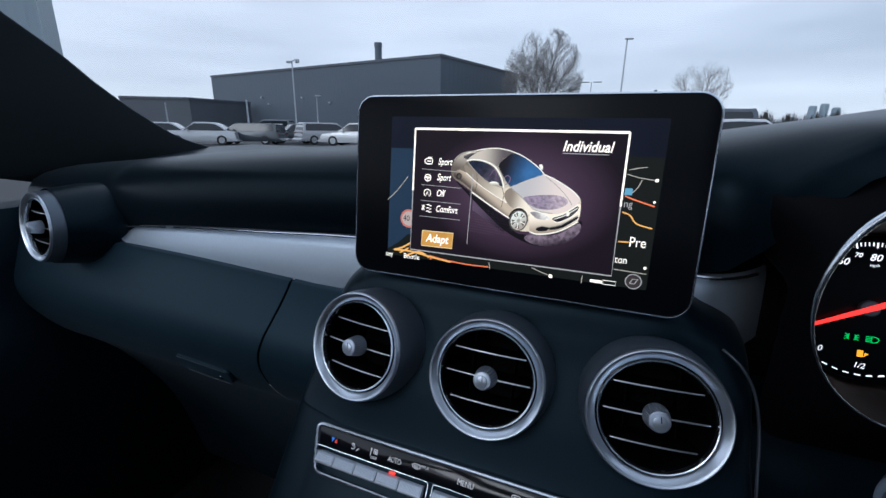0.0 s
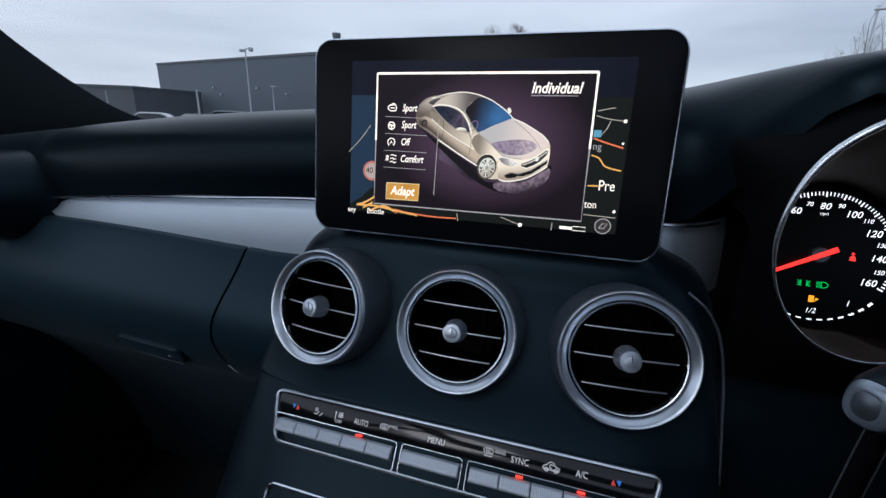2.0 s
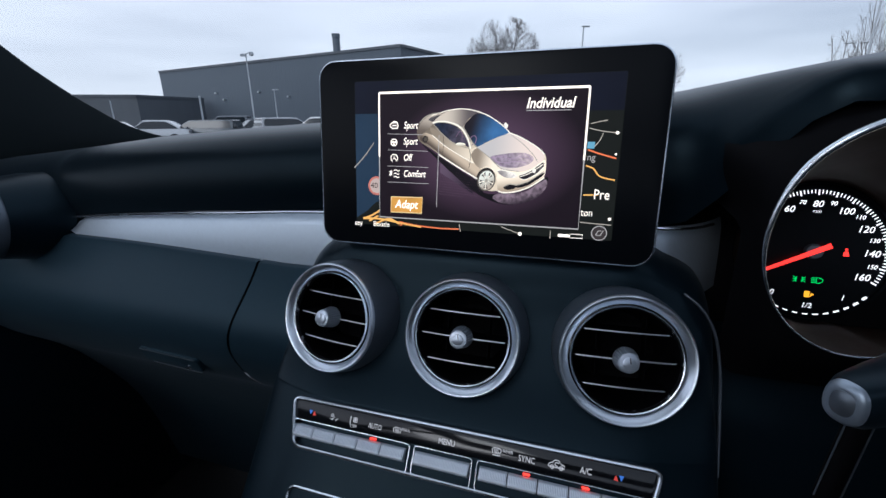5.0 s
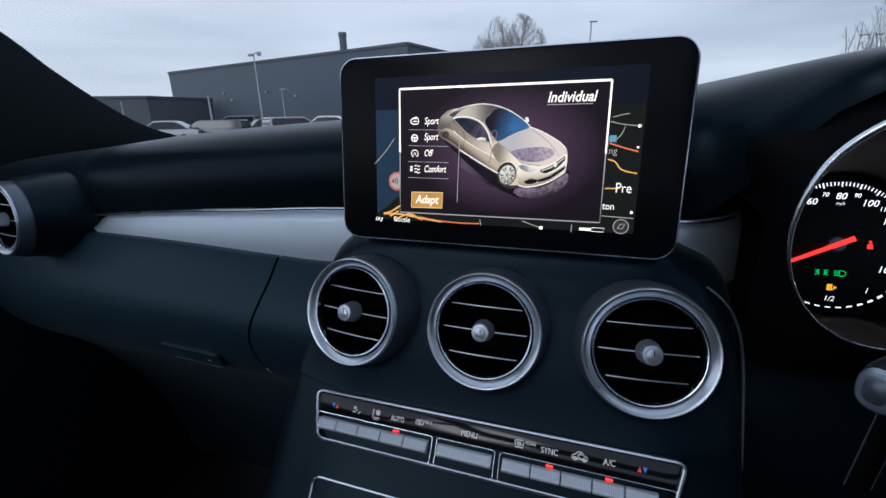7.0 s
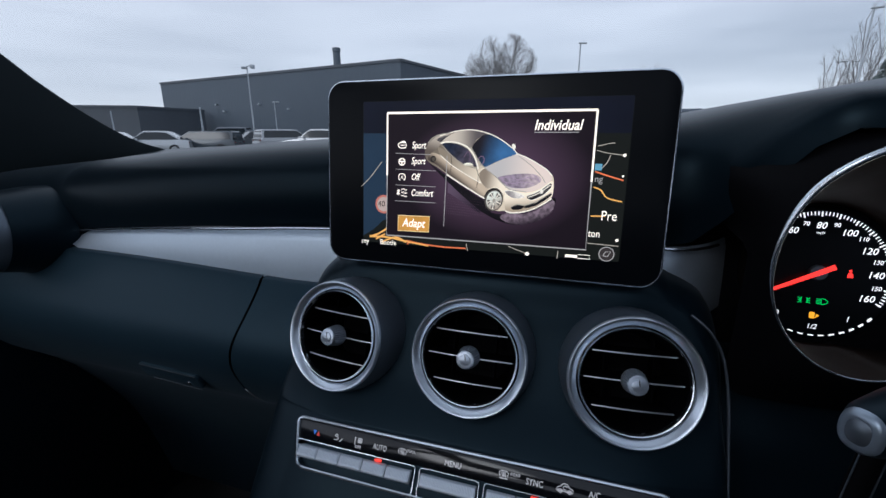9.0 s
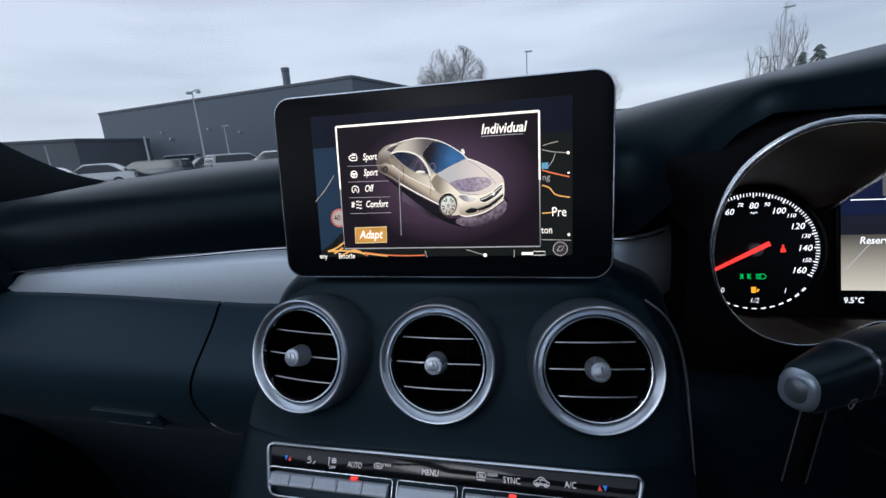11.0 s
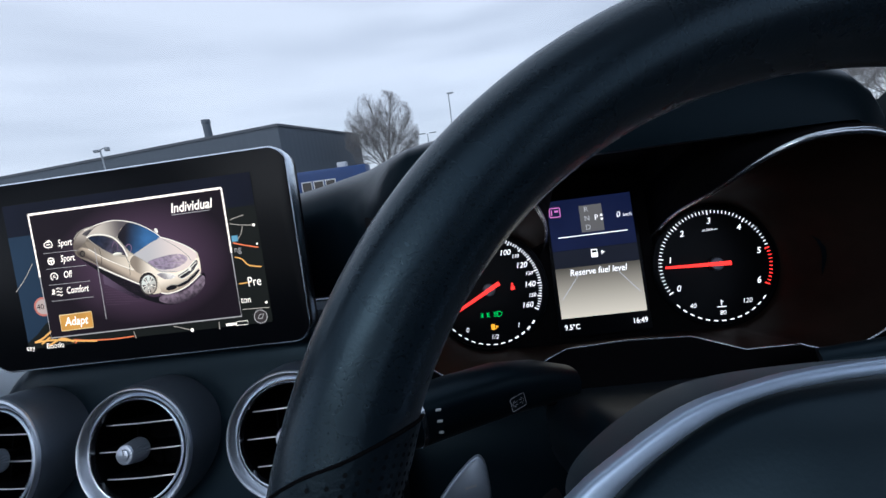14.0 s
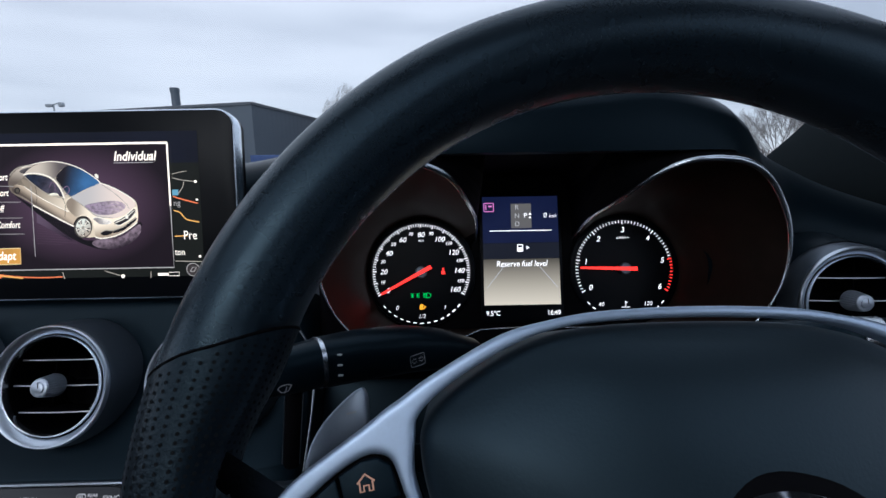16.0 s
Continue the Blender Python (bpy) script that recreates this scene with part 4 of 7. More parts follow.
OUTLINE = [(28, 122), (37, 86), (60, 58), (96, 38), (150, 31), (190, 22), (240, 16), (290, 20), (340, 32), (390, 52), (440, 82), (475, 108), (495, 128), (540, 145), (590, 170), (640, 200), (670, 226), (680, 258), (682, 310), (674, 336), (640, 364), (600, 388), (550, 405), (500, 411), (468, 404), (440, 406), (405, 402), (376, 378), (362, 350), (300, 318), (230, 280), (160, 238), (100, 203), (60, 182), (36, 160)]
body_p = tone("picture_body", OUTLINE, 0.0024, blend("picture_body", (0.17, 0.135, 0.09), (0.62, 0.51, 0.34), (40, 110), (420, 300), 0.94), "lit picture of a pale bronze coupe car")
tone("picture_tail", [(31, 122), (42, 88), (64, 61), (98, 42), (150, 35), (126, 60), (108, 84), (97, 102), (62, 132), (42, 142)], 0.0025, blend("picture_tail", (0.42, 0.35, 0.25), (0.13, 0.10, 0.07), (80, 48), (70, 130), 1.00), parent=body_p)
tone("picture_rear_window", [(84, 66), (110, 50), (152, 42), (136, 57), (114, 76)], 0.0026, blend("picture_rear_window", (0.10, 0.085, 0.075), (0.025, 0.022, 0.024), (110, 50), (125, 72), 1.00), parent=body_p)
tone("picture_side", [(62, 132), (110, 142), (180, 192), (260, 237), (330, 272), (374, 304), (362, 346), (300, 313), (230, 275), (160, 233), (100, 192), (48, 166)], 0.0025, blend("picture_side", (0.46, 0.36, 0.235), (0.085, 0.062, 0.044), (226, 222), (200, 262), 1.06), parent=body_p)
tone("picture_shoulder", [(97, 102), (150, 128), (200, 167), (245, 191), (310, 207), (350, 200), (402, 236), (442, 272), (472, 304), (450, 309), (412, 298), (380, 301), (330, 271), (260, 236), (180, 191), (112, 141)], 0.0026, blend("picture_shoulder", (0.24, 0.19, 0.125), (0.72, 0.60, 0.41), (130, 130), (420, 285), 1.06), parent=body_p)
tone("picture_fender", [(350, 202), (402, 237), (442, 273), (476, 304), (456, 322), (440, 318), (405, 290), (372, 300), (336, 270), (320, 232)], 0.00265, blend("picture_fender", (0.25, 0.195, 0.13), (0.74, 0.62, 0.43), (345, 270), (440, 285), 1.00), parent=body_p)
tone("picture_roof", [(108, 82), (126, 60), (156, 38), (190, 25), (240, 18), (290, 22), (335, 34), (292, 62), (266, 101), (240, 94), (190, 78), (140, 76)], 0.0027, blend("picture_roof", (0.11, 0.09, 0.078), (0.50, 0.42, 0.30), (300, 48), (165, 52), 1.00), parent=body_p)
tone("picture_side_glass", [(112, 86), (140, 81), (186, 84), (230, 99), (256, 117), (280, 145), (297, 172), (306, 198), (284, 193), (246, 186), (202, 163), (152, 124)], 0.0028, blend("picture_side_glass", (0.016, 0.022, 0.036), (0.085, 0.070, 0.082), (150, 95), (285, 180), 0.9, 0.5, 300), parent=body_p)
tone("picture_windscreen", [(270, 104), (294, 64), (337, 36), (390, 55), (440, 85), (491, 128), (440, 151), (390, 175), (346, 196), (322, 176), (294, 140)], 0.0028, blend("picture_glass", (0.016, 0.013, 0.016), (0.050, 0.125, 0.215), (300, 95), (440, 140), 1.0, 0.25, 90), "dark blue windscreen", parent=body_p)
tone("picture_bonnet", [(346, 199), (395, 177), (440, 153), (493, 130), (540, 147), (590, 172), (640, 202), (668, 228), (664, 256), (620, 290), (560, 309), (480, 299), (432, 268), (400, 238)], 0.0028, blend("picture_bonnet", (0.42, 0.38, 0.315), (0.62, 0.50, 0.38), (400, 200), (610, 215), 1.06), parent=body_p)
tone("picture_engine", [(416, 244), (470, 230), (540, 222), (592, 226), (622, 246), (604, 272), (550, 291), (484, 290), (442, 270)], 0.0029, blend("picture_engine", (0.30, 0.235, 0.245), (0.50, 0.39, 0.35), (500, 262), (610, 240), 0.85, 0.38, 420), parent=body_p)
VIOLET = lit("violet_line", (0.66, 0.46, 0.60), 0.62)
for p in ([(428, 250), (470, 240), (520, 252), (560, 240), (605, 250)], [(440, 264), (490, 270), (540, 262), (590, 268)], [(580, 224), (604, 242), (614, 262)], [(430, 240), (450, 262), (476, 286)]):
    hair("engine_line", p, 0.0004, 0.0030, VIOLET, body_p)
hair("steering_outline", [(306, 172), (312, 152), (326, 144), (338, 156), (334, 178), (318, 188)], 0.0006, 0.0030, lit("violet_dim", (0.40, 0.24, 0.36), 0.55), body_p)
hair("seat_outline", [(236, 150), (250, 124), (264, 132), (268, 166)], 0.0006, 0.0030, lit("violet_dim", (0.40, 0.24, 0.36), 0.4), body_p)
hair("pillar_line", [(108, 84), (140, 76), (190, 79), (238, 95), (268, 119), (296, 160), (314, 206)], 0.0011, 0.0031, SHINE, body_p)
hair("pillar_line", [(266, 101), (292, 138), (320, 176), (346, 199)], 0.0008, 0.0031, EDGE, body_p)
hair("window_sill", [(112, 88), (152, 126), (202, 166), (246, 189), (312, 206)], 0.0006, 0.0031, EDGE, body_p)
hair("roof_line", [(100, 46), (150, 31), (190, 22), (240, 16), (290, 20), (340, 32), (390, 52), (440, 82), (475, 108), (495, 128)], 0.0007, 0.0031, SHINE, body_p)
hair("spoiler_line", [(40, 84), (64, 56), (100, 40), (150, 33)], 0.0008, 0.0031, EDGE, body_p)
hair("side_line", [(112, 142), (180, 192), (260, 237), (336, 275)], 0.0006, 0.0031, SHINE, body_p)
hair("door_line", [(306, 206), (318, 240), (316, 300)], 0.0004, 0.0031, SEAM, body_p)
hair("door_line", [(168, 140), (176, 190), (172, 232)], 0.0004, 0.0031, SEAM, body_p)
hair("sill_line", [(156, 237), (230, 279), (300, 317), (362, 349)], 0.0010, 0.0031, SHINE, body_p)
hair("bonnet_line", [(493, 129), (540, 146), (590, 171), (640, 201), (668, 228)], 0.0008, 0.0031, SHINE, body_p)
hair("bonnet_line", [(346, 200), (400, 238), (442, 272), (480, 300), (560, 309)], 0.0005, 0.0031, EDGE, body_p)
hair("bonnet_line", [(505, 140), (570, 185), (622, 235), (640, 262)], 0.0004, 0.0030, EDGE, body_p)
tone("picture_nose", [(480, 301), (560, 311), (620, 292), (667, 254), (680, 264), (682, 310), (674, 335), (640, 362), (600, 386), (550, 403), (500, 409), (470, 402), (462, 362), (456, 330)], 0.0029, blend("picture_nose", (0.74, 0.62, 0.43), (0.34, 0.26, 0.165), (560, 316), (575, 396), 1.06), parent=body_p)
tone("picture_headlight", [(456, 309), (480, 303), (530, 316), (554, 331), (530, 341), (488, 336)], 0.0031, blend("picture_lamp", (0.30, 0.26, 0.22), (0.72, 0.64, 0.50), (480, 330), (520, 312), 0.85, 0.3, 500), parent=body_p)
hair("lamp_line", [(456, 309), (482, 304), (530, 317), (554, 331)], 0.0008, 0.0033, SHINE, body_p)
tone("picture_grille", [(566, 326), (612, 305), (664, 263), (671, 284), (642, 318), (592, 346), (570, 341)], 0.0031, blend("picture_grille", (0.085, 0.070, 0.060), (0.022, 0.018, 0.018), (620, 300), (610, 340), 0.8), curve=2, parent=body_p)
tone("picture_intake", [(494, 386), (520, 373), (556, 375), (546, 391), (510, 397)], 0.0031, INK, curve=2, parent=body_p)
tone("picture_intake", [(560, 374), (610, 357), (672, 312), (673, 324), (614, 370), (562, 386)], 0.0031, INK, curve=2, parent=body_p)
tone("picture_badge", oval(630, 304, 8, 11, 10), 0.0034, SHINE, curve=0, parent=body_p)
for p in ([(566, 326), (612, 305), (664, 263)], [(570, 334), (616, 313), (668, 272)], [(572, 342), (594, 346), (642, 319), (671, 286)]):
    hair("picture_chrome", p, 0.0006, 0.0033, SHINE, body_p)
hair("lip_line", [(470, 404), (500, 411), (550, 405), (600, 388), (642, 363), (680, 334)], 0.0010, 0.0033, SHINE, body_p)
hair("lip_line", [(494, 384), (522, 371), (560, 372), (612, 352), (676, 306)], 0.0006, 0.0033, EDGE, body_p)
WX, WY = 407, 356
tone("picture_arch", oval(WX - 2, WY - 4, 48, 57), 0.0030, INK, curve=0, parent=body_p)
tone("picture_tyre", oval(WX, WY, 45, 52), 0.0031, lit("picture_tyre", (0.15, 0.125, 0.10), 0.6), curve=0, parent=body_p)
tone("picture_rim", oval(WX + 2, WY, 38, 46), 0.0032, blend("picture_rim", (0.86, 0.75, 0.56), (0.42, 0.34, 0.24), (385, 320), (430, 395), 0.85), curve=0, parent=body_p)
for k in range(5):
    a = 0.35 + k * 2 * math.pi / 5
    tone("spoke_gap", [(WX + 2 + 11 * math.cos(a), WY + 13 * math.sin(a)), (WX + 2 + 34 * math.cos(a - 0.36), WY + 41 * math.sin(a - 0.36)), (WX + 2 + 34 * math.cos(a + 0.36), WY + 41 * math.sin(a + 0.36))], 0.0033, lit("spoke_gap", (0.20, 0.165, 0.13), 0.6), curve=0, parent=body_p)
    hair("picture_spoke", [(WX + 2 + 11 * math.cos(a), WY + 13 * math.sin(a)), (WX + 2 + 36 * math.cos(a), WY + 43 * math.sin(a))], 0.0006, 0.0034, SHINE, body_p)
tone("picture_hub", oval(WX + 2, WY, 7, 9, 10), 0.0035, EDGE, curve=0, parent=body_p)
tone("picture_rear_wheel", oval(77, 162, 15, 17), 0.0031, lit("rear_tyre", (0.035, 0.028, 0.024), 0.6), curve=0, parent=body_p)
tone("picture_rear_wheel", oval(79, 162, 9, 11), 0.0032, lit("rear_rim", (0.15, 0.12, 0.09), 0.6), curve=0, parent=body_p)
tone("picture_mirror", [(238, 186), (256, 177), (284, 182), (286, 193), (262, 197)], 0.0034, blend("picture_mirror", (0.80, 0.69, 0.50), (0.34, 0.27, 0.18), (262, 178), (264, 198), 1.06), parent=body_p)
tone("picture_mirror", [(464, 88), (474, 82), (484, 94), (482, 107), (473, 104)], 0.0026, SHINE, parent=body_p)
# menu rows
words("page_title", "Individual", 0.0098, CREAM, page, *at(797, 116), 0.0023, shear=0.22, squeeze=0.86, bold=0.00016, label="cream page title")
lines("title_rule", [[(712, 141), (875, 141)]], 0.0005, 0.0023, CREAM_DIM, page, 0)
for x, y, t in ((158, 237, "Sport"), (162, 291, "Sport"), (167, 346, "Off"), (172, 400, "Comfort")):
    words("menu_text", t, 0.0072, CREAM, page, *on(x, y), 0.0040, shear=0.22, align="LEFT", squeeze=0.70, bold=0.00008)
for k in range(4):
    thin("menu_rule", [(104 + 5 * k, 268 + 54.5 * k), (236 + 6 * k + (8 if k else -10), 264 + 54.5 * k)], 0.0004, 0.0038, CREAM_DIM, page)
thin("menu_edge", [(283, 262), (297, 505)], 0.0005, 0.0036, CREAM_DIM, page)


def mark(name, pts, width):
    bm = B()
    for p in pts:
        stroke(bm, [on(*q) for q in p], width, 0.0038)
    return part(name, bm, CREAM, page, smooth=0)


mark("engine_icon", [[(110, 236), (116, 230), (134, 228), (138, 238), (136, 247), (120, 249), (111, 243), (110, 236)], [(118, 239), (132, 238)], [(120, 226), (132, 225)]], 0.0008)
bm = B()
stroke(bm, arc(*on(129, 296), 0.0025, 0.0025, 0, 360, 20), 0.0008, 0.0038)
stroke(bm, [on(118, 295), on(140, 294)], 0.0010, 0.0038)
stroke(bm, [on(129, 296), on(130, 306)], 0.0010, 0.0038)
part("wheel_icon", bm, CREAM, page, smooth=0)
bm = B()
stroke(bm, arc(*on(135, 349), 0.0028, 0.0028, -60, 240, 18), 0.0007, 0.0038)
part("stop_icon", bm, CREAM, page, smooth=0)
words("stop_letter", "A", 0.0040, CREAM, page, *on(135, 350), 0.0038)
mark("air_icon", [[(138, 391), (146, 388), (151, 393), (158, 390)], [(138, 402), (146, 399), (151, 404), (158, 401)], [(139, 413), (147, 410), (152, 415), (159, 412)], [(123, 394), (133, 408)], [(133, 394), (123, 408)], [(128, 391), (128, 411)]], 0.0007)
ADAPT = lit("amber_button", (0.72, 0.34, 0.06), 0.95, 0.6, 1.4, 60)
drawn("adapt_button", [(187, 488), (326, 486), (328, 552), (190, 554)], 0.0024, ADAPT, "amber Adapt button", parent=page)
lines("adapt_border", [[(187, 488), (326, 486), (328, 552), (190, 554), (187, 488)]], 0.0007, 0.0026, lit("amber_edge", (1.0, 0.72, 0.35), 0.9), page, 0)
words("adapt_text", "Adapt", 0.0092, CREAM, page, *at(257, 519), 0.0027, shear=0.22, squeeze=0.84, bold=0.00012)

# ---- instrument cluster ----
cluster = thing("instrument_cluster", pose(0.366, 0.0975, 0.970, 90 - 14, 0, 0), "twin-dial instrument cluster with a lit colour screen between", "instrument cluster")
CW = WORLD_OF[cluster.name].inverted()


def lobe(side, n=40):
    """One round lobe of the bezel, from the notch deep beside the screen over the top to the lower bridge: (x, y, z)."""
    pts = smooth_line([(-0.0480, 0.1123, 0.9787), (-0.0509, 0.0641, 1.0086), (-0.0616, 0.0209, 1.0299), (-0.0766, -0.0081, 1.0505), (-0.0962, -0.0176, 1.0600), (-0.1195, -0.0200, 1.0615)], 5)[:-1]
    for i in range(n + 1):
        a = radians(90 + (292 - 90) * i / n)
        x, z = -0.1195 + 0.0595 * math.cos(a), 0.9885 + 0.0725 * math.sin(a)
        pts.append((x, -0.015 - 0.005 * ramp(1.03, 1.06, z) + 0.045 * math.exp(-(x / 0.052) ** 2), z))
    return [(0.366 + (x if side < 0 else 0.004 - x), y, z) for x, y, z in pts]


left = lobe(-1)
right = lobe(1)[::-1]
bridge_low = [(0.285, 0.012, 0.908), (0.300, 0.024, 0.9105), (0.3166, 0.030, 0.9148), (0.366, 0.032, 0.9160), (0.4154, 0.030, 0.9148), (0.432, 0.024, 0.9105), (0.447, 0.012, 0.908)]
bridge_top = [(0.418, 0.112, 1.03), (0.410, 0.117, 1.05), (0.366, 0.118, 1.055), (0.322, 0.117, 1.05), (0.3165, 0.112, 1.03)]
loop = left + bridge_low + right + bridge_top
ring3 = [CW @ Vector(p) for p in loop]
bm = B()
n_l = len(left) + len(bridge_low) + len(right)
# lower arcs are thinned to dim them, in place of shade
thick = [0.0013 + 0.0011 * ramp(2, 20, min(i, n_l - 1 - i)) - 0.0016 * ramp(n_l * 0.23, n_l * 0.36, min(i, n_l - 1 - i)) for i in range(n_l)]
tube(bm, ring3[:n_l], thick, 12)
part("bezel_ring", bm, ALUMINIUM, cluster, "thin satin silver bezel ring")
# smoked cowl from the ring back to the dials
bm = B()
back3 = []
for i, (x, y, z) in enumerate(loop):
    cx = 0.261 if i < len(left) else (0.470 if len(left) + len(bridge_low) <= i < n_l else 0.366)
    if cx != 0.366:
        a = math.atan2(z - 0.9535, x - cx)
        q = Vector((cx + 0.056 * math.cos(a), 0.0, 0.9535 + 0.056 * math.sin(a)))
    else:
        q = Vector((x, 0.0, 0.898 if z < 0.98 else 1.05))
    q.y = 0.096 + (q.z - 0.97) * 0.25
    back3.append(CW @ q)
mid3 = [p.lerp(q, 0.5) for p, q in zip(ring3, back3)]
# strips beside and over the screen go black in place of shade
bridge = B()
for i in range(len(loop)):
    j = (i + 1) % len(loop)
    dark = i >= n_l - 1 or i < 3 or n_l - 4 <= i
    for p, q in ((ring3, mid3), (mid3, back3)):
        add_mesh(bridge if dark else bm, [p[i], p[j], q[j], q[i]], [(0, 1, 2, 3)])
bmesh.ops.remove_doubles(bm, verts=bm.verts, dist=1e-6)
part("cowl", bm, COWL_BROWN, cluster, "smoked glossy dial cowl", smooth=70)
part("screen_hood", bridge, DEEP_BLACK, cluster, smooth=70)
bm = B()
slab(bm, rrect(0.40, 0.18, 0.03, 6, 0, 0), -0.012, -0.002)
part("backplate", bm, DEEP_BLACK, cluster)
# surround between the hood, the knee panel and the ring
bm = B()
outer = []
n_inner = 25
for i, (x, y, z) in enumerate(loop):
    j = i if i < len(left) else (n_l - 1 - i if i >= len(left) + len(bridge_low) and i < n_l else -1)
    if 0 <= j < n_inner or i >= n_l:
        ox, oz = x, 1.073
    elif j < 0:
        ox, oz = x, 0.884
    else:
        cx = 0.2465 if x < 0.366 else 0.4895
        dx, dz = x - cx, z - 0.9885
        k = min((0.066 + 0.039 * ramp(0.985, 1.03, z) if dx * (x - 0.366) > 0 else 0.105) / max(abs(dx), 1e-6), (0.0845 if dz > 0 else 0.1045) / max(abs(dz), 1e-6))
        ox, oz = cx + dx * k, 0.9885 + dz * k
    side = ramp(0.17, 0.235, abs(ox - 0.366))
    prof = sorted((z, y) for y, z in pad_profile(ox)[4:16])
    oy = float(np.interp(oz, [p[0] for p in prof], [p[1] for p in prof])) + 0.022
    outer.append(CW @ Vector((ox, oy if oz > 1.0 else 0.05 * side, oz)))
steps = []
for f in (0.12, 0.3, 0.5, 0.7, 0.88):
    g = f * f * (3 - 2 * f)
    steps.append([Vector((p.x + (q.x - p.x) * f, p.y + (q.y - p.y) * f, p.z + (q.z - p.z) * (0.35 * f + 0.65 * g) + 0.002 * math.sin(math.pi * f))) for p, q in zip(ring3, outer)])
# surround and underside are blackened to stand in for the hood's shade
under, layers = B(), [outer] + steps[::-1] + [ring3]
for i in range(len(loop)):
    k = (i + 1) % len(loop)
    j = i if i < len(left) else (n_l - 1 - i if i >= len(left) + len(bridge_low) and i < n_l else -1)
    hidden = 0 <= j < 12 or i >= n_l - 1
    for p, q in zip(layers, layers[1:]):
        add_mesh(under if hidden else bm, [p[i], p[k], q[k], q[i]], [(0, 1, 2, 3)])
bmesh.ops.remove_doubles(bm, verts=bm.verts, dist=1e-6)
part("surround", bm, DEEP_BLACK, cluster, "binnacle surround blackened in place of shade", smooth=70)
part("hood_underside", under, DEEP_BLACK, cluster, smooth=70)


def dial(cx, cy, name, label, ticks, numbers, red_from=None):
    d = part(name, disc(lathe(B(), [(0.0535, 0.0), (0.0530, 0.002), (0.0505, 0.0025)], 64), 0.0506, 0.0008, 64), BEZEL_BLACK, cluster, label, at=pose(cx, cy, 0) @ Matrix.Diagonal((1.05, 1.05, 1, 1)))
    bm, br = B(), B()
    total, major = ticks
    for i in range(total + 1):
        f = i / total
        a = 208 - 236 * f
        big = i % major == 0
        r1, r0 = 0.0478, 0.0478 - (0.0040 if big else 0.0028)
        rm = (r0 + r1) / 2
        bar(br if red_from is not None and f >= red_from else bm, rm * math.cos(radians(a)), rm * math.sin(radians(a)), r1 - r0, 0.0011 if big else 0.0008, 0.0012, a)
    part("scale", bm, WHITE_GLOW, d, "lit white scale", smooth=0)
    if red_from is not None:
        part("red_scale", br, RED_GLOW, d, "lit red scale", smooth=0)
    else:
        br.free()
    for f, text, size, r in numbers:
        a = radians(208 - 236 * f)
        words("numeral", text, size, WHITE_GLOW, d, r * math.cos(a), r * math.sin(a) - 0.0002, 0.0012, shear=0.22, bold=0.00008)
    return d


nums = [(i * 20 / 160, str(i * 20), 0.0070, 0.0369) for i in range(9)] + [((i * 20 + 10) / 160, str(i * 20 + 10), 0.0045, 0.0391) for i in range(8)]
speedo = dial(-0.105, -0.0165, "speedometer", "round speedometer dial with white numerals", (80, 5), nums)
tacho = dial(0.104, -0.0165, "rev_counter", "round rev counter dial with a red zone", (60, 10), [(i / 6, str(i), 0.0075, 0.0383) for i in range(7)], 5 / 6)
words("unit", "mph", 0.0032, WHITE_GLOW, speedo, 0, 0.0312, 0.0012, shear=0.2)
words("unit", "x1000/min", 0.0030, WHITE_GLOW, tacho, 0, 0.0305, 0.0012, shear=0.2)


def needle(d, angle):
    bm = B()
    c, s = math.cos(radians(angle)), math.sin(radians(angle))
    pts = [(-0.011, 0.0019), (0.044, 0.0010), (0.044, -0.0010), (-0.011, -0.0019)]
    slab(bm, [(x * c - y * s, x * s + y * c) for x, y in pts], 0.0055, 0.0068, 0.0003, 2)
    nd = part("needle", bm, RED_GLOW, d, "lit red needle")
    bm = B()
    lathe(bm, [(0.0058, 0.001), (0.0058, 0.005), (0.0050, 0.0056), (0.0, 0.0057)], 32)
    part("hub", bm, DARK_METAL, nd)


needle(speedo, 208)
needle(tacho, 178)


def gauge_arc(d, big, label):
    bm = B()
    for i in range(13):
        a = 222 + 96 * i / 12
        r, wd = 0.0495, (0.0009 + 0.0009 * max(0, i - 6) / 6 if big else 0.0011)
        bar(bm, r * math.cos(radians(a)) * 0.98, r * math.sin(radians(a)), wd, 0.0036, 0.0012, a)
        part("gauge_mark", bm, WHITE_GLOW, d, label, smooth=0)
        bm = B()
    bm.free()


gauge_arc(speedo, True, "lit fuel gauge marks")
gauge_arc(tacho, False, "lit coolant gauge marks")
words("numeral", "0", 0.0060, WHITE_GLOW, speedo, -0.0240, -0.0345, 0.0012, shear=0.2)
words("numeral", "1/2", 0.0056, WHITE_GLOW, speedo, 0.0, -0.0428, 0.0012, shear=0.2)
words("numeral", "1", 0.0060, WHITE_GLOW, speedo, 0.0225, -0.0345, 0.0012, shear=0.2)
words("numeral", "40", 0.0056, WHITE_GLOW, tacho, -0.0240, -0.0345, 0.0012, shear=0.2)
words("numeral", "80", 0.0054, WHITE_GLOW, tacho, 0.0, -0.0428, 0.0012, shear=0.2)
words("numeral", "120", 0.0056, WHITE_GLOW, tacho, 0.0215, -0.0345, 0.0012, shear=0.2)
icon("coolant_icon", WHITE_GLOW, tacho, 0.0012, [[(0.0, -0.037), (0.0, -0.0315)], [(-0.004, -0.0375), (0.004, -0.0375)], [(0.0, -0.033), (0.002, -0.033)]], 0.0007)
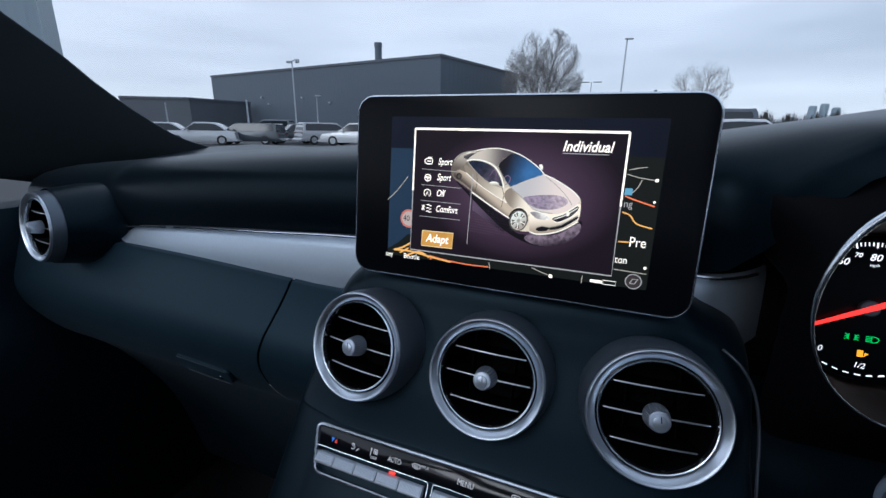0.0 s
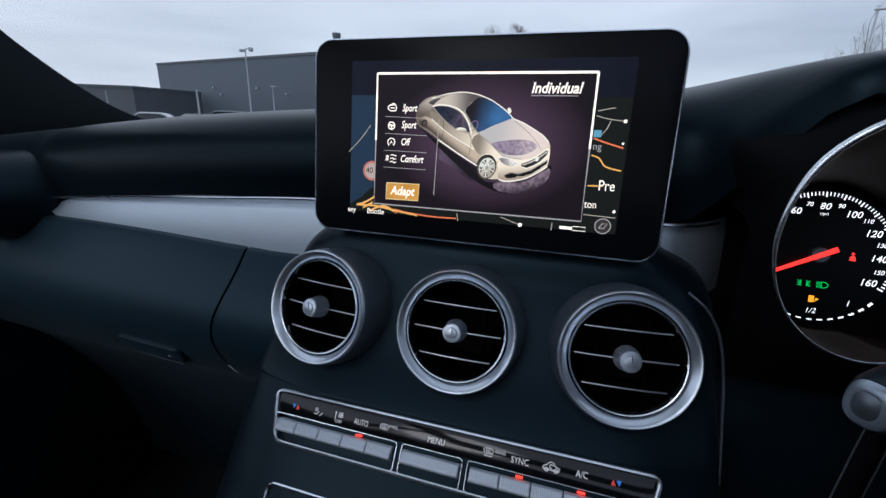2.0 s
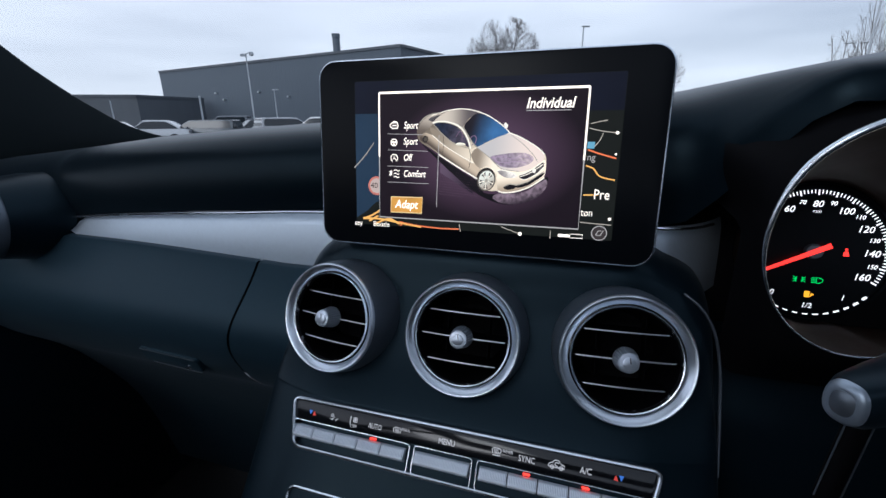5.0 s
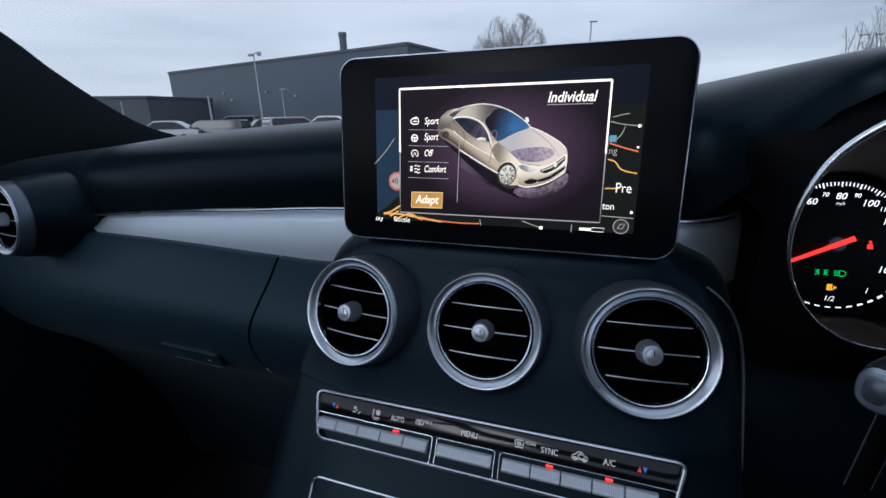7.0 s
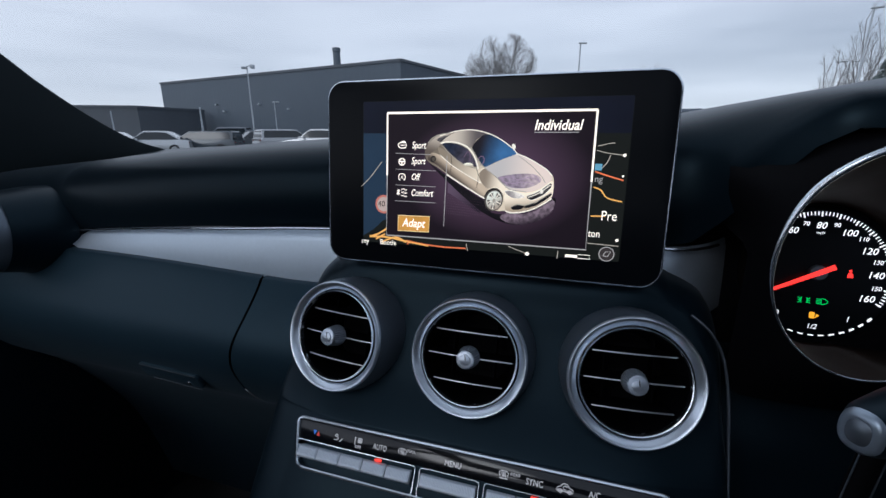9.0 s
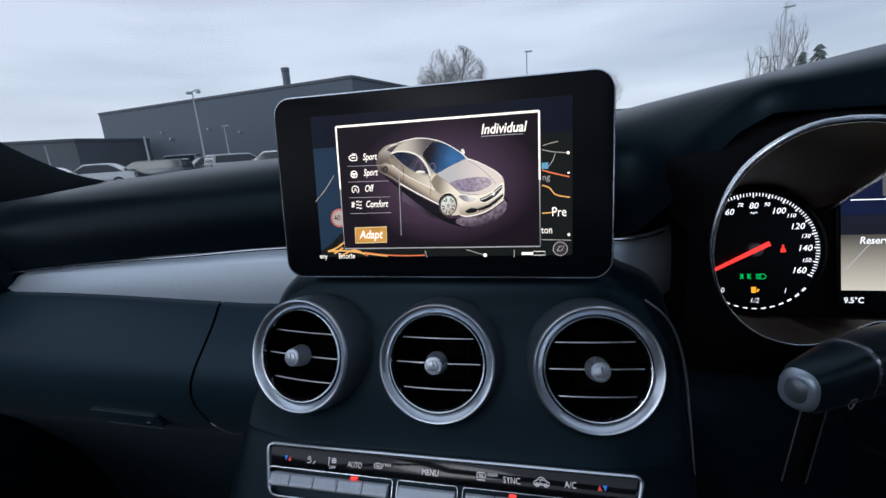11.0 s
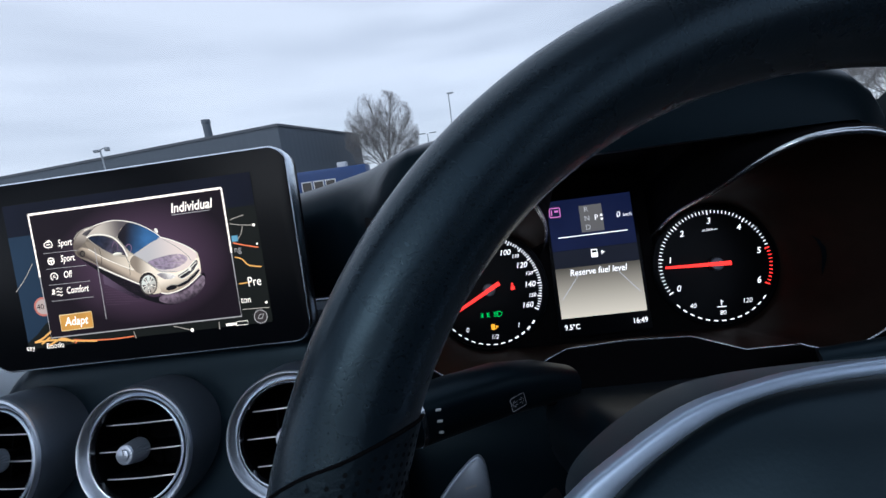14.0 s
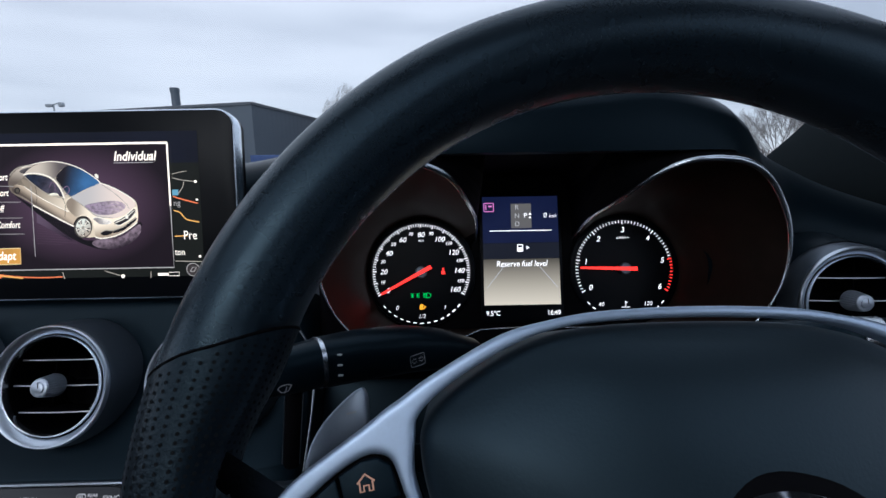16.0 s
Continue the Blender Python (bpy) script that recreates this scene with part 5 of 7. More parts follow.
# telltales
bm = B()
for s in (-1, 1):
    for k in (-1, 0, 1):
        stroke(bm, [(-0.0064 + s * 0.0016, -0.0225 + 0.0006 * k), (-0.0064 + s * 0.0042, -0.0225 + 0.0021 * k)], 0.0006, 0.0012)
    stroke(bm, arc(-0.0064 + s * 0.0014, -0.0225, 0.0012, 0.0019, 90 if s < 0 else -90, 270 if s < 0 else 90, 8), 0.0006, 0.0012)
part("sidelight_telltale", bm, GREEN_GLOW, speedo, "lit green side light symbol", smooth=0)
bm = B()
for k in range(4):
    bar(bm, 0.0030, -0.0207 - 0.0012 * k, 0.0030, 0.0006, 0.0012)
stroke(bm, [(0.0049, -0.0203)] + arc(0.0054, -0.0225, 0.0036, 0.0022, 90, -90, 10) + [(0.0049, -0.0247)], 0.0006, 0.0012, True)
part("headlight_telltale", bm, GREEN_GLOW, speedo, "lit green headlight symbol", smooth=0)
bm = B()
flat(bm, rrect(0.0036, 0.0050, 0.0005, 2, -0.0003, -0.0338), 0.0012)
flat(bm, [(0.0026, -0.0325), (0.0046, -0.0338), (0.0026, -0.0351)], 0.0012)
stroke(bm, [(0.0012, -0.0352), (0.0024, -0.0356), (0.0024, -0.0332)], 0.0006, 0.0012)
part("fuel_telltale", bm, AMBER_GLOW, speedo, "lit amber fuel symbol", smooth=0)
bm = B()
disc(bm, 0.0010, 0.0012, 12, (0.0215, 0.0030))
flat(bm, [(0.0195, -0.0022), (0.0200, 0.0010), (0.0215, 0.0020), (0.0230, 0.0010), (0.0235, -0.0022)], 0.0012)
part("belt_telltale", bm, RED_GLOW, speedo, "lit red belt warning symbol", smooth=0)
# colour screen between the dials
screen = part("cluster_screen", slab(B(), rrect(0.084, 0.132, 0.003, 3, -0.002, -0.0035), 0.0, 0.003, 0.0005), BEZEL_BLACK, cluster, "lit colour screen with a fuel warning")
bm = B()
flat(bm, [(-0.041, 0.012), (0.037, 0.012), (0.037, 0.060), (-0.041, 0.060)], 0.0034)
part("screen_top", bm, glow("deep_blue_screen", (0.022, 0.034, 0.12), 0.34, 0.6, 1.3, 30), screen, smooth=0)
bm = B()
flat(bm, [(-0.041, -0.0045), (0.037, -0.0045), (0.037, 0.0118), (-0.041, 0.0118)], 0.0034)
part("screen_middle", bm, glow("dim_grey_screen", (0.06, 0.07, 0.11), 0.18, 0.8, 1.2, 30), screen, smooth=0)


def road_glow():
    m = glow("lit_road_screen", (0.82, 0.72, 0.55), 0.75)
    n, l = m.node_tree.nodes, m.node_tree.links
    tc, sp, r = n.new("ShaderNodeTexCoord"), n.new("ShaderNodeSeparateXYZ"), n.new("ShaderNodeMapRange")
    r.inputs["From Min"].default_value, r.inputs["From Max"].default_value = -0.051, -0.006
    r.inputs["To Min"].default_value, r.inputs["To Max"].default_value = 0.85, 0.12
    l.new(tc.outputs["Object"], sp.inputs["Vector"])
    l.new(sp.outputs["Y"], r.inputs["Value"])
    l.new(r.outputs["Result"], n["Principled BSDF"].inputs["Emission Strength"])
    return m


bm = B()
flat(bm, [(-0.041, -0.0515), (0.037, -0.0515), (0.037, -0.0047), (-0.041, -0.0047)], 0.0034)
part("road_picture", bm, road_glow(), screen, smooth=0)
bm = B()
for s in (-1, 1):
    stroke(bm, [(-0.002 + s * 0.018, -0.012), (-0.002 + s * 0.036, -0.034)], 0.0006, 0.0036)
    part("lane_line", bm, DIM_GLOW, screen, smooth=0)
    bm = B()
bar(bm, -0.002, 0.0245, 0.064, 0.0009, 0.0036)
part("rule", bm, WHITE_GLOW, screen, smooth=0)
bm = B()
flat(bm, rrect(0.021, 0.0255, 0.0005, 2, -0.001, 0.0398), 0.0036)
part("gear_field", bm, glow("grey_field", (0.28, 0.26, 0.24), 0.45), screen, smooth=0)
for t, x, y in (("R", -0.0052, 0.0485), ("N", -0.0052, 0.0398), ("D", -0.0052, 0.0313)):
    words("gear_letter", t, 0.0068, glow("gear_white", (0.85, 0.83, 0.8), 0.6), screen, x, y, 0.0038)
words("gear_letter", "P", 0.0074, WHITE_GLOW, screen, 0.0034, 0.0398, 0.0038)
bm = B()
flat(bm, [(0.0066, 0.0408), (0.0098, 0.0408), (0.0082, 0.0433)], 0.0038)
flat(bm, [(0.0066, 0.0388), (0.0098, 0.0388), (0.0082, 0.0363)], 0.0038)
part("gear_arrows", bm, WHITE_GLOW, screen, smooth=0)
words("speed_text", "0", 0.0074, WHITE_GLOW, screen, 0.0235, 0.0398, 0.0038, shear=0.15)
words("speed_text", "km/h", 0.0050, WHITE_GLOW, screen, 0.0318, 0.0391, 0.0038, shear=0.15, squeeze=0.8)
bm = B()
stroke(bm, rrect(0.0098, 0.0086, 0.001, 3, -0.0343, 0.0490), 0.0009, 0.0038, True)
stroke(bm, [(-0.0372, 0.0465), (-0.0372, 0.0515)], 0.0010, 0.0038)
stroke(bm, [(-0.0345, 0.0501), (-0.0310, 0.0501)], 0.0018, 0.0038)
part("mode_symbol", bm, glow("magenta_symbol", (0.85, 0.25, 0.62), 0.9), screen, smooth=0)
bm = B()
flat(bm, rrect(0.0062, 0.0078, 0.0008, 2, -0.003, 0.0065), 0.0038)
flat(bm, [(0.0035, 0.0088), (0.0066, 0.0068), (0.0035, 0.0048)], 0.0038)
part("fuel_symbol", bm, WHITE_GLOW, screen, smooth=0)
bm = B()
bar(bm, -0.003, 0.0082, 0.0040, 0.0022, 0.0040)
part("fuel_window", bm, BEZEL_BLACK, screen, smooth=0)
words("warning_text", "Reserve fuel level", 0.0084, WHITE_GLOW, screen, -0.002, -0.0098, 0.0038, shear=0.2, squeeze=0.88, label="white fuel warning text", bold=0.0001)
words("temperature_text", "9.5°C", 0.0068, WHITE_GLOW, screen, -0.0395, -0.0600, 0.0038, align="LEFT", squeeze=0.92, bold=0.0001)
words("clock_text", "16:49", 0.0068, WHITE_GLOW, screen, 0.0365, -0.0600, 0.0038, align="RIGHT", squeeze=0.92, bold=0.0001)

# ---- steering wheel ----
WHEEL = pose(0.3663, -0.215, 0.956, 90 - 22.8, 0, 0)
wheel = thing("steering_wheel", WHEEL, "black leather sports steering wheel with silver spokes and worn grips", "steering wheel")
WR = 0.1617


def rim_point(deg, b, grip=False, lift=0.0):
    """A point of the rim's skin: deg round the wheel, b round the section (0 = outermost, 90 degrees = towards the driver)."""
    a = radians(deg)
    r, slim = 0.0176, 0.0
    if grip:
        side = deg if deg > 90 else 180 - deg
        slim = ramp(163, 179, side)
        r = 0.0184
    r += lift
    cb, sb = math.cos(b), math.sin(b)
    du = r * math.copysign(abs(cb) ** 0.85, cb) * (1 - 0.42 * slim if cb < 0 else 1.0)
    dw = (0.0190 + lift) * math.copysign(abs(sb) ** 0.85, sb) * (1 - 0.3 * slim if sb < 0 else 1.0)
    return Vector(((WR + du) * math.cos(a), (WR + du) * math.sin(a) * (1 - 0.014 * max(0.0, math.sin(a))), dw))


def seam_deg(b):
    """Where the smooth upper rim meets the grip, round the section: lower outside than inside."""
    return 159.0 + 10.0 * (0.5 + 0.5 * math.cos(b))


def rim_segment(d0, d1, n, grip=False):
    """A stretch of the rim between two seams, each an angle for every place round the section."""
    return [[rim_point(d0(b) + (d1(b) - d0(b)) * i / n, b, grip) for b in [2 * math.pi * k / 28 for k in range(28)]] for i in range(n + 1)]


SEAMS = [seam_deg, lambda b: 222.0, lambda b: 318.0, lambda b: 180 - seam_deg(b)]
bm = B()
loft(bm, rim_segment(SEAMS[3], SEAMS[0], 80), caps=True)
part("rim_top", bm, LEATHER, wheel, "smooth black leather upper rim", smooth=60)
bm = B()
loft(bm, rim_segment(SEAMS[1], SEAMS[2], 60), caps=True)
part("rim_bottom", bm, LEATHER, wheel, smooth=60)
for d0, d1 in ((SEAMS[0], SEAMS[1]), (lambda b: -42.0, SEAMS[3])):
    bm = B()
    loft(bm, rim_segment(d0, d1, 48, True), caps=True)
    grip = part("grip", bm, GRIP_LEATHER, wheel, "perforated worn leather grip", smooth=60)
    bm = B()
    for i in range(64):
        for k in range(34):
            b = radians(-75 + 330 * k / 33)
            deg = d0(b) + 1.2 + (d1(b) - d0(b) - 2.4) * (i + 0.5 * (k % 2)) / 64
            c = rim_point(deg, b, True, 0.00012)
            nrm = (rim_point(deg, b, True, 0.001) - c).normalized()
            s1 = nrm.orthogonal().normalized()
            s2 = nrm.cross(s1)
            bm.faces.new([bm.verts.new(c + 0.00062 * (math.cos(t) * s1 + math.sin(t) * s2)) for t in [j * math.pi / 3 for j in range(6)]])
    part("perforated_skin", bm, PERFORATION, grip, smooth=0)
for d in SEAMS:
    bm = B()
    tube(bm, [rim_point(d(b), b, True, -0.0002) for b in [2 * math.pi * k / 36 for k in range(36)]], 0.00055, 6, closed=True)
    part("seam", bm, DEEP_BLACK, wheel)

# airbag cover
AIR_SIDE = [(0.033, 0.0497), (0.054, 0.0455), (0.0735, 0.0357), (0.0865, 0.0262), (0.0915, 0.0190), (0.0922, 0.0110), (0.0898, -0.0015), (0.0835, -0.0190), (0.0700, -0.050), (0.050, -0.073)]
AIR = smooth_line([(0.0, 0.0508)] + AIR_SIDE + [(0.0, -0.082)] + [(-x, y) for x, y in AIR_SIDE[::-1]], 4, True)
bm = B()
rings = [[(x, y, -0.045) for x, y in AIR], [(x, y, -0.004) for x, y in AIR]]
for d, w in ((0.0012, 0.001), (0.004, 0.0040), (0.012, 0.0095), (0.026, 0.0150), (0.044, 0.0192), (0.060, 0.0208)):
    s = 1 - d / 0.075
    rings.append([(x * s, -0.008 + (y + 0.008) * s, w) for x, y in AIR])
loft(bm, rings, caps=True)
pad = part("airbag_cover", bm, AIRBAG_BLACK, wheel, "matt black domed airbag cover", smooth=60)
# black ring laid on the dome for the shade of the emblem's recess
bm = B()
lathe(bm, [(0.0385, 0.0160), (0.0370, 0.0196), (0.0350, 0.0202), (0.031, 0.0212)], 64, (0.006, -0.026))
part("emblem_recess", bm, DEEP_BLACK, pad)
bm = B()
lathe(bm, [(0.0312, 0.0175), (0.0310, 0.0216), (0.0295, 0.0228), (0.0272, 0.0220), (0.0268, 0.0185)], 64, (0.006, -0.026))
part("emblem", bm, CHROME, pad, "plain round chrome emblem")
# silver arch over the airbag, running into the spokes
SILVER = B()
IN_SIDE = [(-0.0948, 0.0100), (-0.0942, 0.0190), (-0.0885, 0.0272), (-0.0745, 0.0370), (-0.0540, 0.0468), (-0.033, 0.0508)]
arch_in = smooth_line(IN_SIDE + [(0.0, 0.0520)] + [(-x, y) for x, y in IN_SIDE[::-1]], 6)
OUT_SIDE = [(-0.1100, 0.0195), (-0.0985, 0.0278), (-0.0880, 0.0350), (-0.0655, 0.0472), (-0.0480, 0.0520), (-0.030, 0.0546)]
arch_out = smooth_line(OUT_SIDE + [(0.0, 0.0556)] + [(-x, y) for x, y in OUT_SIDE[::-1]], 6)
rows = []
for t, w in ((0.0, 0.0034), (0.15, 0.0040), (0.85, 0.0040), (1.0, 0.0034), (1.0, -0.0035), (0.0, -0.0035)):
    n = len(arch_in) - 1
    rows.append([((1 - t) * a[0] + t * b[0], (1 - t) * a[1] + t * b[1], w) for i, (a, b) in enumerate(zip(arch_in, arch_out))])
loft(SILVER, [list(c) for c in zip(*rows)], caps=True)
for s in (1, -1):
    web = smooth_line([(-0.1515, 0.024), (-0.1495, 0.0130), (-0.1450, 0.0075), (-0.1380, 0.0050), (-0.1285, 0.0062)], 5) + [(-0.1330, -0.0010), (-0.1410, -0.0120), (-0.1470, -0.0260), (-0.1600, -0.0260), (-0.1600, 0.005), (-0.1580, 0.018)]
    bm = B()
    slab(bm, [(s * x, y - 0.003) for x, y in web], -0.007, 0.0010, 0.004, 4)
    for v in bm.verts:
        v.co.z += 0.0090 * ramp(0.136, 0.156, abs(v.co.x))
    rest = B()
    for k in range(9):
        for m in range(9):
            x, y = -0.1535 + 0.0021 * k + 0.001 * (m % 2), 0.009 - 0.0022 * m
            if y < 0.0035 - 0.4 * max(0.0, x + 0.145) - 0.9 * max(0.0, x + 0.138) and y > -0.020 + 1.1 * max(0.0, x + 0.146) - 0.002:
                w = 0.0013 + 0.0090 * ramp(0.136, 0.156, -x)
                rest.faces.new([rest.verts.new((s * (x + 0.0006 * math.cos(t)), y + 0.0006 * math.sin(t), w)) for t in [q * math.pi / 3 for q in range(6)]])
    thumb_rest = part("thumb_rest", bm, GRIP_LEATHER, wheel, "pebbled leather thumb rest", smooth=60)
    part("perforated_skin", rest, PERFORATION, thumb_rest, smooth=0)


def spoke(s):
    """One side spoke: silver frame, black key field and its six keys (s = 1 passenger side, -1 mirrored)."""
    outer = smooth_line([(-0.0985, 0.0272), (-0.1100, 0.0195), (-0.1200, 0.0125), (-0.1310, 0.0045), (-0.1390, -0.0045), (-0.1450, -0.0185), (-0.1475, -0.0300), (-0.1465, -0.0400), (-0.1300, -0.0415), (-0.1090, -0.0405), (-0.0900, -0.0400), (-0.0785, -0.0395), (-0.0832, -0.0246), (-0.0882, -0.0110), (-0.0938, 0.0055), (-0.0938, 0.0205)], 5, True)
    field = smooth_line([(-0.1055, 0.0116), (-0.1105, 0.0106), (-0.1172, 0.0066), (-0.1240, 0.0012), (-0.1310, -0.0062), (-0.1342, -0.0175), (-0.1352, -0.0280), (-0.1338, -0.0322), (-0.1288, -0.0338), (-0.1090, -0.0330), (-0.0915, -0.0313), (-0.0886, -0.0288), (-0.0882, -0.0246), (-0.0922, -0.0104), (-0.0970, 0.0005), (-0.1008, 0.0095)], 5, True)
    n = len(outer)
    rings = []
    for t, w in ((0.0, -0.0035), (0.0, 0.0034), (0.10, 0.0040), (0.90, 0.0040), (1.0, 0.0030), (1.0, -0.0035), (0.5, -0.0035), (0.0, -0.0035)):
        rings.append([(s * ((1 - t) * a[0] + t * b[0]), (1 - t) * a[1] + t * b[1], w) for a, b in zip(outer, field)])
    loft(SILVER, rings)
    bm = B()
    slab(bm, [(s * x, y) for x, y in inset(outer, 0.0022)], -0.020, -0.0036, 0.002, 2)
    part("spoke_back", bm, DEEP_BLACK, wheel)
    bm = B()
    slab(bm, [(s * x, y) for x, y in field], -0.006, 0.0002)
    keyfield = part("key_field", bm, DEEP_BLACK, wheel, "black key field")

    def cell(pts, w=0.0028):
        b = B()
        slab(b, [(s * x, y) for x, y in pts], -0.002, w, 0.0007, 3)
        return part("wheel_key", b, SATIN_BLACK, keyfield, "black steering wheel key")

    cell([(-0.1055, 0.0106), (-0.1105, 0.0097), (-0.1173, 0.0055), (-0.1143, -0.0054), (-0.0982, -0.0003), (-0.1014, 0.0086)])
    cell([(-0.1182, 0.0048), (-0.1236, 0.0004), (-0.1300, -0.0064), (-0.1312, -0.0094), (-0.1152, -0.0054)])
    cell([(-0.1320, -0.0106), (-0.1150, -0.0066), (-0.1130, -0.0170), (-0.1332, -0.0204)], 0.0036)
    cell([(-0.1142, -0.0064), (-0.0985, -0.0013), (-0.0940, -0.0128), (-0.1120, -0.0170)], 0.0036)
    cell([(-0.1334, -0.0214), (-0.1128, -0.0181), (-0.1118, -0.0322), (-0.1290, -0.0329), (-0.1333, -0.0316), (-0.1344, -0.0280)])
    cell([(-0.1118, -0.0180), (-0.0936, -0.0140), (-0.0892, -0.0248), (-0.0896, -0.0285), (-0.0918, -0.0304), (-0.1106, -0.0322)])
    if s > 0:
        def turned(cx, cy, deg, pts):
            c, n = math.cos(radians(deg)), math.sin(radians(deg))
            return [(cx + x * c - y * n, cy + x * n + y * c) for x, y in pts]

        icon("home_icon", ICON_ORANGE, keyfield, 0.0030, [turned(-0.1086, 0.0036, 10, q) for q in ([(-0.0027, 0.0002), (0, 0.0026), (0.0027, 0.0002)], [(-0.0020, 0.0004), (-0.0020, -0.0022), (-0.0008, -0.0022), (-0.0008, -0.0006), (0.0008, -0.0006), (0.0008, -0.0022), (0.0020, -0.0022), (0.0020, 0.0004)])], 0.0006)
        icon("phone_icon", ICON_ORANGE, keyfield, 0.0038, [arc(-0.1076, -0.0088, 0.0016, 0.0009, 0, 360, 10), [(-0.1074, -0.0102), (-0.1052, -0.0098), (-0.1042, -0.0118)], [(-0.1050, -0.0084), (-0.1036, -0.0076), (-0.1032, -0.0096), (-0.1022, -0.0104)], [(-0.1060, -0.0122), (-0.1040, -0.0130), (-0.1016, -0.0116)]], 0.0007)
        icon("return_icon", ICON_ORANGE, keyfield, 0.0030, [turned(-0.1006, -0.0240, 6, q) for q in ([(-0.0022, 0.0012), (0.0022, 0.0012), (0.0022, -0.0014), (-0.0022, -0.0014)], [(-0.0010, 0.0024), (-0.0026, 0.0012), (-0.0010, 0.0)])], 0.0007)
        b = B()
        flat(b, [(-0.1250, -0.0054), (-0.1214, -0.0050), (-0.1236, -0.0018)], 0.0030)
        flat(b, [(-0.1232, -0.0246), (-0.1196, -0.0242), (-0.1210, -0.0278)], 0.0030)
        part("arrow_icons", b, ICON_ORANGE, keyfield, smooth=0)
        words("key_text", "OK", 0.0044, ICON_ORANGE, keyfield, -0.1218, -0.0145, 0.0038, turn=6, bold=0.0001)


spoke(1)
spoke(-1)
bmesh.ops.remove_doubles(SILVER, verts=SILVER.verts, dist=1e-6)
frame_ob = part("silver_frame", SILVER, SPOKE_SILVER, wheel, "satin silver spoke frame arching over the airbag", smooth=180)
rm = frame_ob.modifiers.new("weld", "REMESH")
rm.mode, rm.voxel_size, rm.use_smooth_shade = "VOXEL", 0.0007, True
sm = frame_ob.modifiers.new("soften", "SMOOTH")
sm.factor, sm.iterations = 0.5, 14
# shift paddles behind the spokes
for s in (1, -1):
    P = smooth_line([(-0.1245, 0.0250), (-0.1208, 0.0242), (-0.1192, 0.0170), (-0.1205, 0.0070), (-0.134, -0.0040), (-0.144, -0.0130), (-0.1470, -0.008), (-0.1450, 0.001), (-0.1405, 0.0095), (-0.1330, 0.0180)], 5, True)
    bm = B()
    slab(bm, [(s * x, y) for x, y in P], -0.0640, -0.0595, 0.0012)
    paddle = part("shift_paddle", bm, PADDLE_GREY, wheel, "satin grey shift paddle")
    bm = B()
    box(bm, (s * -0.110, -0.006, -0.066), (0.07, 0.012, 0.004), 0.001)
    part("paddle_arm", bm, SATIN_BLACK, paddle)
    bm = B()
    bar(bm, s * -0.1265, 0.0150, 0.0046, 0.0009, -0.0592, 12 * s)
    if s < 0:
        bar(bm, s * -0.1265, 0.0150, 0.0009, 0.0046, -0.0592, 12 * s)
    part("paddle_sign", bm, LEGEND_PAINT, paddle, smooth=0)
# hub and column
bm = B()
slab(bm, rrect(0.17, 0.10, 0.03, 6, 0, -0.015), -0.055, -0.012, 0.01)
part("hub", bm, SATIN_BLACK, wheel)
column = thing("steering_column", pose(0.366, -0.06, 0.905, 0, 0, 0), "black plastic steering column shroud", "steering column")
bm = B()
rings = []
for y, w, h, dz in ((-0.11, 0.10, 0.075, 0.0), (-0.08, 0.115, 0.085, 0.0), (-0.03, 0.13, 0.075, -0.012), (0.03, 0.14, 0.07, -0.035), (0.10, 0.15, 0.07, -0.06)):
    rings.append([(x, y, z + dz) for x, z in rrect(w, h, 0.025, 6)])
loft(bm, rings, caps=True)
part("shroud", bm, SATIN_BLACK, column, smooth=60)
# stalk
STALK = [Vector(p) for p in ((0.1786, -0.1315, 0.9510), (0.1990, -0.1170, 0.9505), (0.2125, -0.1075, 0.9500), (0.2310, -0.0940, 0.9480), (0.2580, -0.0720, 0.9420), (0.2800, -0.0540, 0.9340), (0.3050, -0.0330, 0.9220))]
stalk = thing("control_stalk", Matrix.Translation(STALK[1]), "chunky black light and wiper stalk with a silver end", "stalk")


def stalk_ring(p, d, rx, rz, n=24):
    d = d.normalized()
    up = Vector((0, 0, 1))
    side = d.cross(up).normalized()
    up = side.cross(d)
    return [p - STALK[1] + side * rx * abs(math.cos(2 * math.pi * k / n)) ** 0.8 * math.copysign(1, math.cos(2 * math.pi * k / n)) + up * rz * abs(math.sin(2 * math.pi * k / n)) ** 0.8 * math.copysign(1, math.sin(2 * math.pi * k / n)) for k in range(n)]


d = STALK[2] - STALK[0]
bm = B()
loft(bm, [stalk_ring(STALK[0].lerp(STALK[1], t), d, rx, rz) for t, rx, rz in ((0.10, 0.0044, 0.0054), (0.10, 0.0062, 0.0075), (0.15, 0.0074, 0.0089), (0.24, 0.0080, 0.0096))], caps=True)
part("end_button", bm, PADDLE_GREY, stalk, "silver end button", smooth=50)
# darker disc on the button's face, standing in for a shaded hollow
bm = B()
loft(bm, [stalk_ring(STALK[0].lerp(STALK[1], t), d, rx, rz) for t, rx, rz in ((0.09, 0.0041, 0.0051), (0.12, 0.0048, 0.0058))], caps=True)
part("end_recess", bm, DARK_METAL, stalk, smooth=50)
bm = B()
loft(bm, [stalk_ring(STALK[0].lerp(STALK[1], 0.20), d, 0.0079, 0.0095), stalk_ring(STALK[0].lerp(STALK[1], 0.40), d, 0.0094, 0.0112), stalk_ring(STALK[1], d, 0.0108, 0.0126), stalk_ring(STALK[1].lerp(STALK[2], 0.9), d, 0.0118, 0.0138)], caps=True)
part("wiper_ring", bm, SATIN_BLACK, stalk, smooth=50)
bm = B()
